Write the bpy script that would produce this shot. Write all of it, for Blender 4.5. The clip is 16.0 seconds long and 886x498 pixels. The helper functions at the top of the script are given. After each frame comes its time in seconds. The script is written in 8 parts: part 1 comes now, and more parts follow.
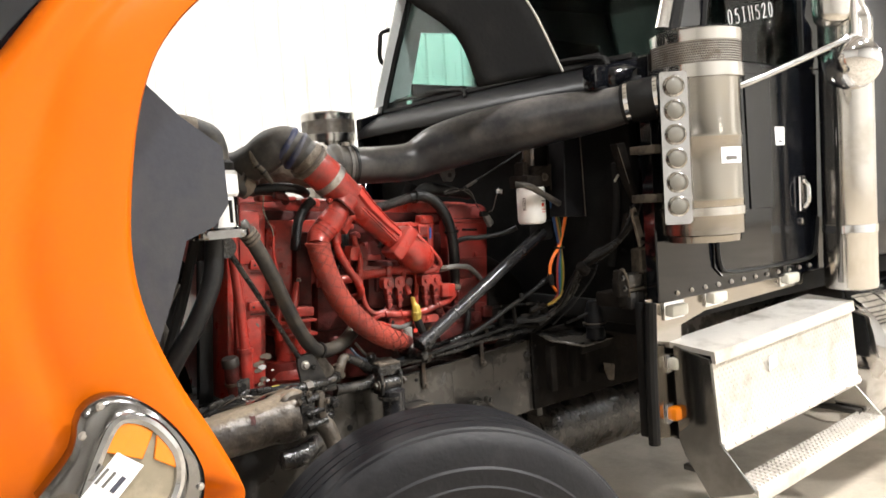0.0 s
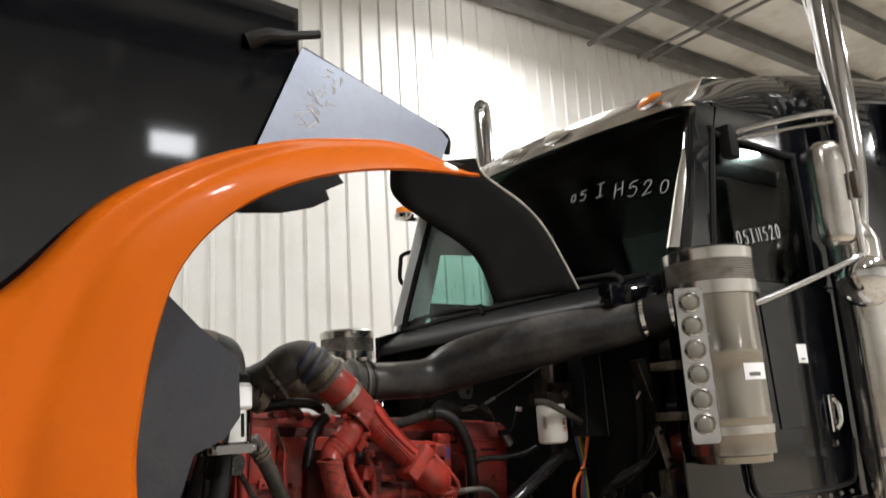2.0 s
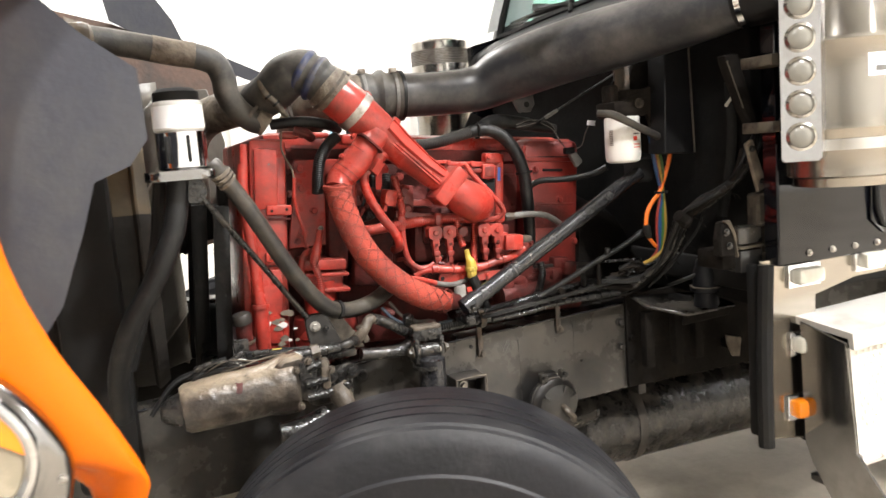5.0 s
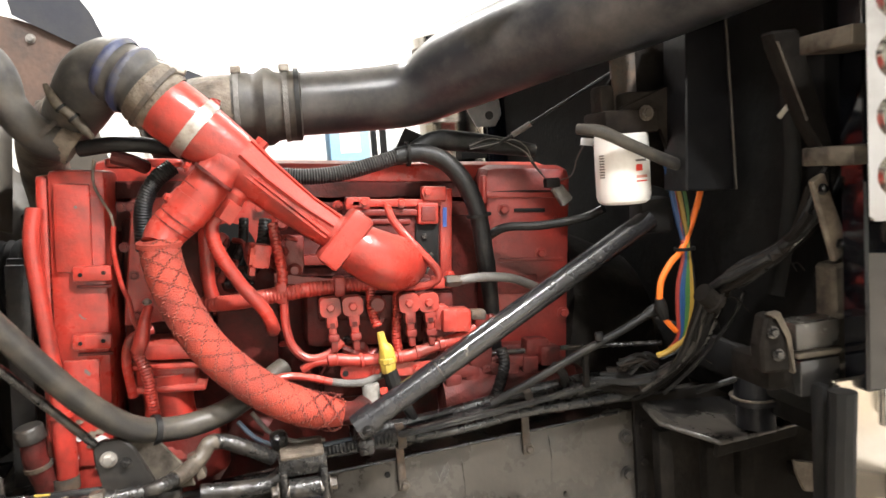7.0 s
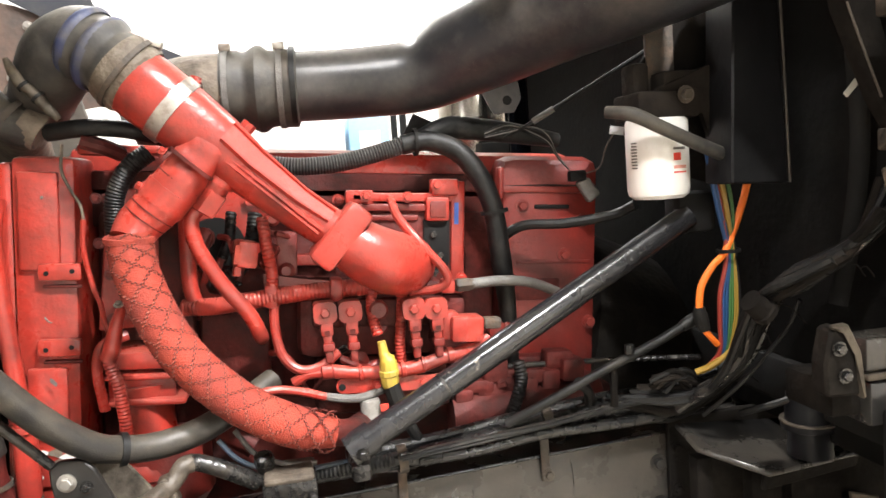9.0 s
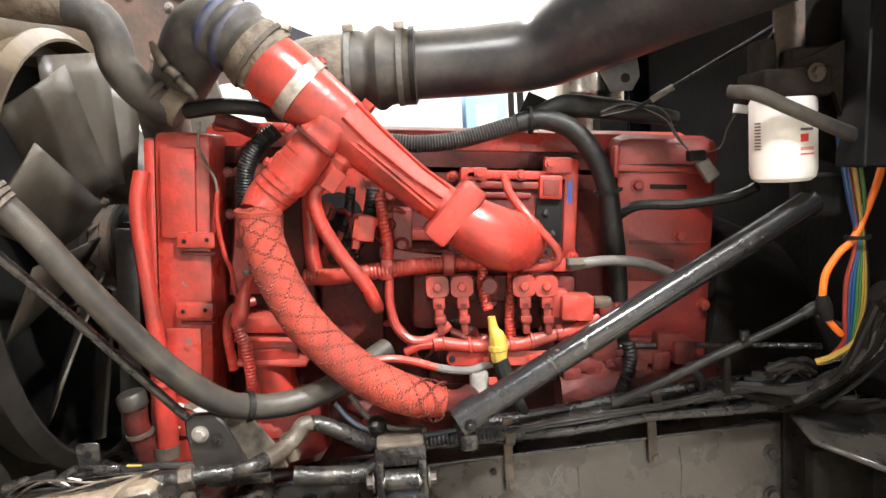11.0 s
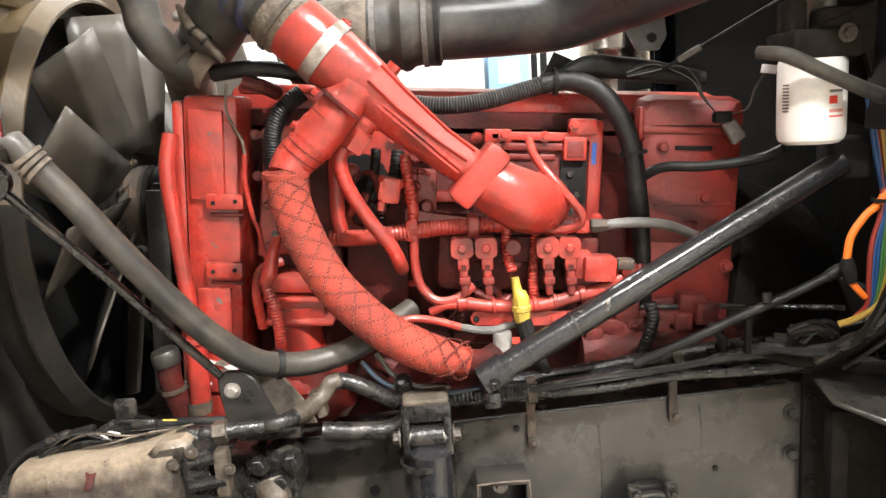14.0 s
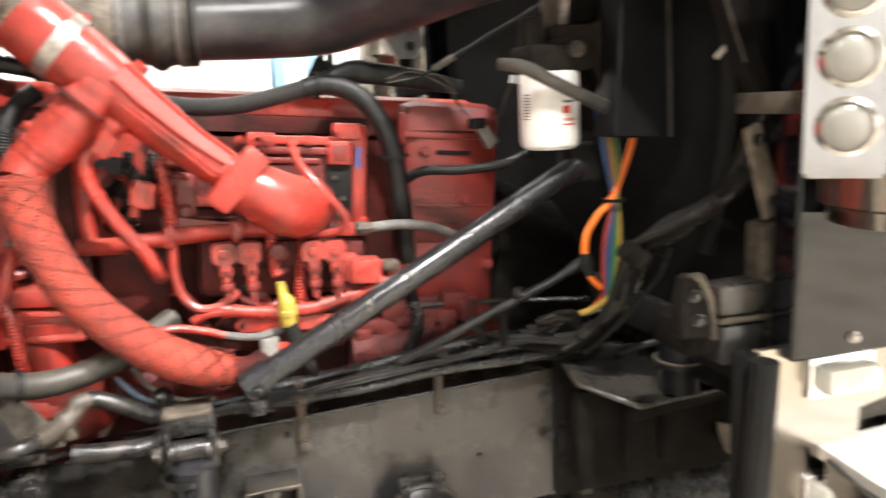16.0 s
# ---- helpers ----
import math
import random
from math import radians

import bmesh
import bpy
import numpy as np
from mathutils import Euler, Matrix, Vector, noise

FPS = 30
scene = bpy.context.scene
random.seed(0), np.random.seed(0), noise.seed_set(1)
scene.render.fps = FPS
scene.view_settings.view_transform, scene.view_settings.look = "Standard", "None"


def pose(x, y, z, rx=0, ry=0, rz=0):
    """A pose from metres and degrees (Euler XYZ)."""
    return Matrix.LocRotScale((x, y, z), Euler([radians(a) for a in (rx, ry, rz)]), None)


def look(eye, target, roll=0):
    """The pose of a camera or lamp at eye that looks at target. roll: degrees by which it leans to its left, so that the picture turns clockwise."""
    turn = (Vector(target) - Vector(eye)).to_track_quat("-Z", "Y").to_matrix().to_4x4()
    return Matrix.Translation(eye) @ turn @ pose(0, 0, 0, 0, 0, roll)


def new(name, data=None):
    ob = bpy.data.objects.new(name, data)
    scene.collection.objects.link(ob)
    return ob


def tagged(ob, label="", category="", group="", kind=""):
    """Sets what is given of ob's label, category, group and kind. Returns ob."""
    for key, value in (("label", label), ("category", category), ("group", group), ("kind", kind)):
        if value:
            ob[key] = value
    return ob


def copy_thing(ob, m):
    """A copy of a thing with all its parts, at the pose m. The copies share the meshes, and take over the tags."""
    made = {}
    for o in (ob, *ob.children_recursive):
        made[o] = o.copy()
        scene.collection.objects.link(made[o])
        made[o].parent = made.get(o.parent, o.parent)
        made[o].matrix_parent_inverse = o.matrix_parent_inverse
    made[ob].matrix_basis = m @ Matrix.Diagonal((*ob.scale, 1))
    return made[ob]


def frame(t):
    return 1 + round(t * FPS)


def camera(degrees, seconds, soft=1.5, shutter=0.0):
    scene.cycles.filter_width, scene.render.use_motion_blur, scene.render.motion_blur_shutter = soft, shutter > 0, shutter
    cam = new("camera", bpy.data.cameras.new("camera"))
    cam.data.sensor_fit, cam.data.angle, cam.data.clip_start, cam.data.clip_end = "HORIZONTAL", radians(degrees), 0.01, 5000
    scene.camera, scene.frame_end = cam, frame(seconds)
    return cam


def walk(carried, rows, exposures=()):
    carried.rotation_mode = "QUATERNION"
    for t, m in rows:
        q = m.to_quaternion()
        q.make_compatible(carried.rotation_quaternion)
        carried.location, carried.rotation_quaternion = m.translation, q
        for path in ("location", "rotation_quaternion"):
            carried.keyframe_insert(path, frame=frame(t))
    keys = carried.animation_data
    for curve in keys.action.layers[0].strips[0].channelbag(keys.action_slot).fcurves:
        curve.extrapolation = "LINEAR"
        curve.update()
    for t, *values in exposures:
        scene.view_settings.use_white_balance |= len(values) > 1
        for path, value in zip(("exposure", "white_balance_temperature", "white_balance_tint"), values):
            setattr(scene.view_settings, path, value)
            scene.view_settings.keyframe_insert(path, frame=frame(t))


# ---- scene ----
# camera and its walk
cam = camera(60.0, 16.0, shutter=0.5)
PATH = [
    (0, (-1.461, -2.533, 1.494), (-0.266, -0.936, 1.349), -3.7),
    (0.5, (-1.459, -2.536, 1.487), (-0.266, -0.93, 1.485), -3.7),
    (1, (-1.456, -2.531, 1.486), (-0.279, -0.95, 1.825), -3.6),
    (1.5, (-1.453, -2.525, 1.471), (-0.285, -0.971, 1.94), -3.7),
    (2, (-1.45, -2.526, 1.471), (-0.291, -0.954, 1.901), -3.5),
    (2.5, (-1.452, -2.514, 1.475), (-0.293, -0.903, 1.726), -3.4),
    (3, (-1.461, -2.519, 1.469), (-0.311, -0.883, 1.524), -3.5),
    (3.5, (-1.438, -2.549, 1.47), (-0.33, -0.893, 1.301), -3.5),
    (3.7, (-1.409, -2.555, 1.452), (-0.317, -0.892, 1.246), -3.7),
    (5.8, (-0.465, -2.229, 1.439), (0.055, -0.314, 1.189), -4.5),
    (6, (-0.392, -2.175, 1.453), (0.121, -0.257, 1.207), -4.6),
    (6.5, (-0.271, -2.045, 1.46), (0.178, -0.11, 1.232), -4.4),
    (7, (-0.228, -1.859, 1.463), (0.23, 0.076, 1.245), -4.4),
    (7.5, (-0.199, -1.752, 1.462), (0.233, 0.187, 1.23), -4.3),
    (8, (-0.183, -1.71, 1.436), (0.238, 0.234, 1.228), -4.3),
    (8.5, (-0.171, -1.7, 1.436), (0.241, 0.246, 1.225), -4.1),
    (9, (-0.163, -1.706, 1.432), (0.229, 0.246, 1.234), -4.1),
    (9.5, (-0.173, -1.709, 1.436), (0.123, 0.26, 1.238), -4.0),
    (10, (-0.166, -1.716, 1.436), (0.016, 0.267, 1.246), -4.0),
    (12.5, (-0.161, -1.738, 1.456), (-0.102, 0.229, 1.097), -3.6),
    (13, (-0.166, -1.743, 1.454), (-0.114, 0.224, 1.098), -4.2),
    (13.5, (-0.163, -1.748, 1.458), (-0.124, 0.219, 1.1), -4.1),
    (14, (-0.169, -1.741, 1.456), (-0.136, 0.225, 1.095), -3.7),
    (14.5, (-0.162, -1.737, 1.457), (-0.159, 0.229, 1.088), -3.5),
    (15, (-0.165, -1.743, 1.451), (-0.168, 0.226, 1.099), -4.0),
    (15.5, (-0.16, -1.735, 1.464), (0.044, 0.219, 1.092), -3.2),
    (16, (-0.106, -1.761, 1.454), (0.431, 0.128, 1.074), -2.5),
]
EXPOSURES = [(0.0, -0.3), (1.2, -1.1), (1.8, -1.36), (2.5, -1.46), (3.5, -0.96), (6.0, 0.48), (9.0, 0.47), (15.0, 0.44), (16.0, 0.55)]
walk(cam, [(t, look(eye, target, roll)) for t, eye, target, roll in PATH], EXPOSURES)

# ---- world and light ----
world = bpy.data.worlds.new("world")
scene.world = world
world.use_nodes = True
world.node_tree.nodes["Background"].inputs[0].default_value = (0.9, 0.95, 1.0, 1)
world.node_tree.nodes["Background"].inputs[1].default_value = 0.05

# The unseen lamp at (15, -9) is added to brighten reflections in the door.
LAMPS = [(-0.8, -5.0), (2.9, -4.6), (11.6, -5.0), (5.3, 4.45), (-1.4, 4.45), (12.5, -0.6), (15.0, -9.0), (-7.0, -5.0)]
LAMP_Z = 7.3
for lx, ly in LAMPS:
    data = bpy.data.lights.new("high_bay_light", "AREA")
    data.shape, data.size, data.energy, data.color = "DISK", 0.55, {-0.8: 560, 2.9: 1450, 5.3: 560, -1.4: 380, 11.6: 700, -7.0: 300}.get(lx, 1100), (1.0, 0.985, 0.975)
    lamp = new("high_bay_light", data)
    lamp.location = (lx, ly, LAMP_Z - 0.09)


# ---- materials ----
def material(name, color, rough=0.5, metal=0.0, dirt=None, amount=0.0, fine=60.0, coarse=6.0, bump=0.1, bump_scale=None,
             coat=0.0, vary=0.12, spread=0.12, spec=0.5, emit=0.0, dust_and_sheen=None, dusty=0.0, dust_and_sheen_from=0.15, speck=None, dense=0.3, speck_scale=170.0):
    """A surface with fine grain, coarse stains of a second colour, uneven gloss and a little relief."""
    m = bpy.data.materials.new(name)
    m.use_nodes = True
    nt = m.node_tree
    b = nt.nodes["Principled BSDF"]
    n, l = nt.nodes.new, nt.links.new
    co = n("ShaderNodeTexCoord")
    grain, stain = n("ShaderNodeTexNoise"), n("ShaderNodeTexNoise")
    grain.inputs["Scale"].default_value, grain.inputs["Detail"].default_value = fine, 5
    stain.inputs["Scale"].default_value, stain.inputs["Detail"].default_value, stain.inputs["Roughness"].default_value = coarse, 8, 0.65
    for t in (grain, stain):
        l(co.outputs["Object"], t.inputs["Vector"])
    hsv = n("ShaderNodeHueSaturation")
    hsv.inputs["Color"].default_value = (*color, 1)
    span = n("ShaderNodeMapRange")
    span.inputs["To Min"].default_value, span.inputs["To Max"].default_value = 1 - vary, 1 + vary
    l(grain.outputs["Fac"], span.inputs["Value"])
    l(span.outputs["Result"], hsv.inputs["Value"])
    last = hsv.outputs["Color"]
    edge = n("ShaderNodeMapRange")
    edge.inputs["From Min"].default_value, edge.inputs["From Max"].default_value = 0.62 - 0.35 * amount, 0.82 - 0.25 * amount
    l(stain.outputs["Fac"], edge.inputs["Value"])
    if dirt:
        mix = n("ShaderNodeMix")
        mix.data_type = "RGBA"
        mix.inputs[7].default_value = (*dirt, 1)
        l(edge.outputs["Result"], mix.inputs[0])
        l(last, mix.inputs[6])
        last = mix.outputs[2]
    # Paler upward faces: dust, and for the engine red painted highlights.
    if dust_and_sheen:
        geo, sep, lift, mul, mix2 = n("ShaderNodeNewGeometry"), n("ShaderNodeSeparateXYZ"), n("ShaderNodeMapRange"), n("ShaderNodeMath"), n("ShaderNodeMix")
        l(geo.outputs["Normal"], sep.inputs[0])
        lift.inputs["From Min"].default_value, lift.inputs["From Max"].default_value, lift.inputs["To Max"].default_value = dust_and_sheen_from, 0.95, dusty
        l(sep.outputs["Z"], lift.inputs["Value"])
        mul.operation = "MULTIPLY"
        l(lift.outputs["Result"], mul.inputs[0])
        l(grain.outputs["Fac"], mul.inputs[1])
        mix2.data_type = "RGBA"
        mix2.inputs[7].default_value = (*dust_and_sheen, 1)
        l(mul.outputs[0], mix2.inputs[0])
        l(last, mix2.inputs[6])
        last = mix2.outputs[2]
    if speck:
        dots, cut, patch, both, mix3 = n("ShaderNodeTexNoise"), n("ShaderNodeMapRange"), n("ShaderNodeTexNoise"), n("ShaderNodeMath"), n("ShaderNodeMix")
        dots.inputs["Scale"].default_value, dots.inputs["Detail"].default_value, dots.inputs["Roughness"].default_value = speck_scale, 3, 0.6
        patch.inputs["Scale"].default_value, patch.inputs["Detail"].default_value = coarse * 1.7, 4
        for t in (dots, patch):
            l(co.outputs["Object"], t.inputs["Vector"])
        both.operation = "MULTIPLY_ADD"
        both.inputs[1].default_value, both.inputs[2].default_value = 0.55, 0.0
        l(patch.outputs["Fac"], both.inputs[0])
        add = n("ShaderNodeMath")
        l(dots.outputs["Fac"], add.inputs[0])
        l(both.outputs[0], add.inputs[1])
        cut.inputs["From Min"].default_value, cut.inputs["From Max"].default_value = 1.02 - 0.35 * dense, 1.10 - 0.35 * dense
        l(add.outputs[0], cut.inputs["Value"])
        mix3.data_type = "RGBA"
        mix3.inputs[7].default_value = (*speck, 1)
        l(cut.outputs["Result"], mix3.inputs[0])
        l(last, mix3.inputs[6])
        last = mix3.outputs[2]
    l(last, b.inputs["Base Color"])
    rr = n("ShaderNodeMapRange")
    rr.inputs["To Min"].default_value, rr.inputs["To Max"].default_value = max(0.02, rough - spread), min(1, rough + spread)
    l(stain.outputs["Fac"], rr.inputs["Value"])
    l(rr.outputs["Result"], b.inputs["Roughness"])
    b.inputs["Metallic"].default_value = metal
    b.inputs["Coat Weight"].default_value = coat
    b.inputs["Coat Roughness"].default_value = 0.06
    b.inputs["Specular IOR Level"].default_value = spec
    if bump:
        rel = n("ShaderNodeTexNoise")
        rel.inputs["Scale"].default_value, rel.inputs["Detail"].default_value = bump_scale or fine, 4
        l(co.outputs["Object"], rel.inputs["Vector"])
        bp = n("ShaderNodeBump")
        bp.inputs["Strength"].default_value, bp.inputs["Distance"].default_value = bump, 0.01
        l(rel.outputs["Fac"], bp.inputs["Height"])
        l(bp.outputs["Normal"], b.inputs["Normal"])
    if emit:
        b.inputs["Emission Color"].default_value, b.inputs["Emission Strength"].default_value = (*color, 1), emit
    return m


def glass_material(name, tint, ior=1.17):
    m = bpy.data.materials.new(name)
    m.use_nodes = True
    nt = m.node_tree
    nt.nodes.remove(nt.nodes["Principled BSDF"])
    n, l = nt.nodes.new, nt.links.new
    clear, shine, mix, fres = n("ShaderNodeBsdfTransparent"), n("ShaderNodeBsdfGlossy"), n("ShaderNodeMixShader"), n("ShaderNodeFresnel")
    clear.inputs[0].default_value = (*tint, 1)
    shine.inputs["Roughness"].default_value = 0.02
    fres.inputs[0].default_value = ior
    l(fres.outputs[0], mix.inputs[0])
    l(clear.outputs[0], mix.inputs[1])
    l(shine.outputs[0], mix.inputs[2])
    l(mix.outputs[0], nt.nodes["Material Output"].inputs[0])
    return m


ORANGE = material("orange_paint", (0.55, 0.108, 0.001), 0.42, spec=0.12, coat=0.12, vary=0.02, coarse=3, bump=0.012, bump_scale=5, spread=0.06, dirt=(0.50, 0.10, 0.01), amount=0.15)
BLACK = material("black_gloss_paint", (0.003, 0.0035, 0.005), 0.055, coat=0.0, vary=0.1, bump=0.0, spread=0.035, dirt=(0.02, 0.02, 0.02), amount=0.2)
# Its pale upward tone paints pinkish highlights onto the tops of the castings.
RED = material("red_engine_paint", (0.385, 0.036, 0.0245), 0.30, speck=(0.15, 0.032, 0.025), dense=0.08, dust_and_sheen=(0.42, 0.15, 0.115), dusty=0.46, dirt=(0.155, 0.026, 0.020), amount=0.56, fine=90, coarse=13, bump=0.10, bump_scale=110, spread=0.14, vary=0.22)
RED_SATIN = material("satin_red_paint", (0.42, 0.040, 0.027), 0.46, dirt=(0.20, 0.040, 0.030), amount=0.5, speck=(0.14, 0.034, 0.027), dense=0.2, fine=90, coarse=16, bump=0.12, bump_scale=120, spread=0.1, vary=0.2)
# Dark engine red: recess shade and grime in one colour.
RED_DARK = material("dark_red_paint", (0.105, 0.0140, 0.0110), 0.6, spec=0.25, dirt=(0.034, 0.0105, 0.0085), amount=0.75, fine=90, coarse=14, bump=0.25, bump_scale=90, vary=0.25)
# Dark rows paint the shaded holes of the braid, light rows its highlights.
BRAID = material("dark_braid_thread", (0.085, 0.016, 0.011), 0.7, dirt=(0.08, 0.014, 0.011), amount=0.5, coarse=20, bump=0.2)
TAN_THREAD = material("bright_orange_thread", (0.38, 0.065, 0.032), 0.7, dirt=(0.20, 0.034, 0.022), amount=0.5, coarse=20, bump=0.2)
RED_HOSE = material("red_painted_braid", speck=(0.22, 0.035, 0.025), dense=0.1, color=(0.34, 0.041, 0.021), rough=0.75, dirt=(0.19, 0.028, 0.019), amount=0.55, fine=300, coarse=14, bump=0.35, bump_scale=480, vary=0.3)
RUBBER = material("black_rubber", (0.007, 0.007, 0.007), 0.5, spec=0.3, dirt=(0.035, 0.032, 0.028), amount=0.3, fine=120, coarse=14, bump=0.12, vary=0.2)
DUSTY_RUBBER = material("dusty_rubber", dust_and_sheen=(0.17, 0.15, 0.12), dusty=0.7, dust_and_sheen_from=0.3, color=(0.020, 0.019, 0.018), rough=0.6, dirt=(0.085, 0.075, 0.06), amount=0.45, fine=90, coarse=8, bump=0.1, vary=0.2)
DUCT = material("dusty_duct_plastic", speck=(0.10, 0.09, 0.077), dense=0.0, dust_and_sheen=(0.19, 0.172, 0.155), dusty=0.7, dust_and_sheen_from=0.3, color=(0.015, 0.016, 0.019), rough=0.36, dirt=(0.065, 0.060, 0.055), amount=0.5, fine=60, coarse=9, bump=0.06, vary=0.2)
FRAME = material("dirty_black_frame_paint", speck=(0.085, 0.072, 0.058), dense=0.0, color=(0.016, 0.0145, 0.013), rough=0.42, dirt=(0.058, 0.049, 0.040), amount=0.45, fine=50, coarse=6, bump=0.1, vary=0.2)
GREASE = material("oily_black_steel", (0.015, 0.014, 0.013), 0.28, dirt=(0.075, 0.063, 0.05), amount=0.3, fine=80, coarse=18, bump=0.35, bump_scale=70, vary=0.3, spread=0.2)
STRUT = material("worn_black_tube_paint", speck=(0.10, 0.092, 0.08), dense=0.05, spec=0.5, color=(0.013, 0.013, 0.0145), rough=0.25, dirt=(0.026, 0.025, 0.025), amount=0.3, fine=120, coarse=22, bump=0.04, spread=0.07)
CAST = material("muddy_cast_aluminium", (0.16, 0.13, 0.098), 0.65, metal=0.1, dirt=(0.05, 0.038, 0.028), amount=0.6, fine=70, coarse=14, bump=0.45, bump_scale=60, vary=0.25, spread=0.25)
STEEL = material("worn_steel", (0.42, 0.40, 0.37), 0.38, metal=0.85, dirt=(0.15, 0.11, 0.08), amount=0.4, fine=120, coarse=20, bump=0.1)
RUST = material("rusty_bracket_steel", (0.055, 0.045, 0.036), 0.7, metal=0.1, dirt=(0.12, 0.075, 0.045), amount=0.4, fine=90, coarse=22, bump=0.35)
CHROME = material("polished_chrome", (0.78, 0.78, 0.79), 0.07, metal=1.0, vary=0.03, bump=0.006, bump_scale=20, spread=0.04, dirt=(0.5, 0.48, 0.45), amount=0.15)
STAINLESS = material("polished_stainless", (0.66, 0.64, 0.61), 0.2, metal=1.0, vary=0.05, coarse=7, bump=0.015, bump_scale=30, spread=0.1, dirt=(0.5, 0.46, 0.4), amount=0.35)
CANISTER = material("brushed_stainless_can", (0.36, 0.335, 0.30), 0.20, metal=1.0, vary=0.05, coarse=7, bump=0.012, bump_scale=30, spread=0.06, dirt=(0.40, 0.36, 0.30), amount=0.35)
TREAD = material("aluminium_tread_plate", (0.74, 0.71, 0.66), 0.36, metal=0.45, vary=0.08, bump=0.03, dirt=(0.42, 0.39, 0.34), amount=0.4)
TYRE = material("tyre_rubber", (0.006, 0.006, 0.0075), 0.55, spec=0.3, dirt=(0.018, 0.0175, 0.018), amount=0.35, fine=80, coarse=10, bump=0.12, vary=0.15)
SHIELD = material("grey_splash_rubber", (0.022, 0.024, 0.033), 0.65, dirt=(0.045, 0.044, 0.044), amount=0.5, coarse=5, bump=0.08)
BROWN = material("dusty_brown_liner", (0.12, 0.075, 0.055), 0.8, dirt=(0.06, 0.05, 0.045), amount=0.5, coarse=6, bump=0.2)
FANGREY = material("dusty_fan_plastic", (0.072, 0.063, 0.051), 0.42, dirt=(0.038, 0.033, 0.027), amount=0.5, coarse=8, bump=0.08)
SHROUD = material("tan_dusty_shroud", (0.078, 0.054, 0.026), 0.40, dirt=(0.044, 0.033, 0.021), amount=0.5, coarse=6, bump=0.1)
SHROUD_LOW = material("black_shroud", (0.020, 0.018, 0.016), 0.7, spec=0.2, dirt=(0.045, 0.038, 0.03), amount=0.4, coarse=7, bump=0.15)
MUD = material("oily_brown_mud", (0.055, 0.044, 0.033), 0.45, dirt=(0.13, 0.105, 0.078), amount=0.4, fine=80, coarse=22, bump=0.4, bump_scale=70, vary=0.3, spread=0.25)
WORN_HOSE = material("worn_black_hose", speck=(0.14, 0.12, 0.09), dense=0.06, speck_scale=90.0, dust_and_sheen=(0.13, 0.112, 0.085), dusty=0.7, color=(0.021, 0.0195, 0.018), rough=0.42, dirt=(0.062, 0.052, 0.039), amount=0.5, fine=220, coarse=16, bump=0.12, bump_scale=420, vary=0.25)
DUSTED = material("oily_casting_with_dust", (0.028, 0.023, 0.019), 0.34, speck=(0.02, 0.017, 0.014), dense=0.15, dust_and_sheen=(0.22, 0.175, 0.125), dusty=2.2, dust_and_sheen_from=0.42, dirt=(0.10, 0.08, 0.06), amount=0.5, fine=80, coarse=16, bump=0.4, bump_scale=60, vary=0.3, spread=0.25)
DIM = material("dark_underbody", (0.0085, 0.0073, 0.0063), 0.85, spec=0.08, dirt=(0.020, 0.0165, 0.0135), amount=0.4, coarse=14, bump=0.3)
STEP_METAL = material("satin_step_plate", (0.68, 0.655, 0.61), 0.34, metal=0.55, vary=0.08, bump=0.03, dirt=(0.34, 0.31, 0.27), amount=0.4)
BEZEL_CHROME = material("aged_chrome", (0.52, 0.52, 0.53), 0.12, metal=1.0, vary=0.05, bump=0.01, bump_scale=25, spread=0.05, dirt=(0.30, 0.29, 0.27), amount=0.3)
# Its dark base paints in the dark surroundings that polished steel would mirror.
DARK_STEEL = material("dark_mirror_steel", (0.26, 0.255, 0.25), 0.16, metal=1.0, vary=0.08, bump=0.02, spread=0.08, dirt=(0.16, 0.15, 0.14), amount=0.4)
FADED_BLUE = material("faded_blue_line", (0.05, 0.075, 0.11), 0.6, dirt=(0.04, 0.038, 0.036), amount=0.5, coarse=25, bump=0.1)
TAPED = material("taped_loom_wrap", (0.009, 0.009, 0.009), 0.27, speck=(0.07, 0.065, 0.058), dense=0.0, speck_scale=90.0, dirt=(0.020, 0.0185, 0.017), amount=0.4, fine=160, coarse=26, bump=0.16, bump_scale=220, vary=0.3, spread=0.15)
LINER = material("black_liner_plastic", (0.008, 0.008, 0.009), 0.4, spec=0.2, dirt=(0.014, 0.014, 0.014), amount=0.4, coarse=8, bump=0.06)
SCUFFED = material("flaking_tube_paint", (0.011, 0.011, 0.012), 0.19, spec=0.6, speck=(0.13, 0.112, 0.09), dense=0.2, speck_scale=60.0, dirt=(0.035, 0.032, 0.03), amount=0.4, fine=120, coarse=30, bump=0.05, spread=0.08)
RAIL = material("worn_rail_paint", (0.022, 0.021, 0.020), 0.26, speck=(0.13, 0.11, 0.09), dense=0.0, dirt=(0.066, 0.058, 0.048), amount=0.6, fine=45, coarse=5, bump=0.08, vary=0.2, spread=0.2)
PAD = material("dusty_brown_pad", (0.085, 0.072, 0.056), 0.85, spec=0.1, dirt=(0.016, 0.013, 0.011), amount=0.5, coarse=16, bump=0.3)
STRIP_LENS = material("dull_marker_lens", (0.20, 0.19, 0.165), 0.2, coat=0.3, bump=0.05, bump_scale=120)
# Darker engine red: shade below the cab painted in, besides real grime.
RED_SHADED = material("shaded_red_paint", (0.21, 0.021, 0.015), 0.42, speck=(0.08, 0.016, 0.012), dense=0.12, dirt=(0.10, 0.015, 0.012), amount=0.75, fine=90, coarse=7, bump=0.16, bump_scale=110, spread=0.16, vary=0.22)
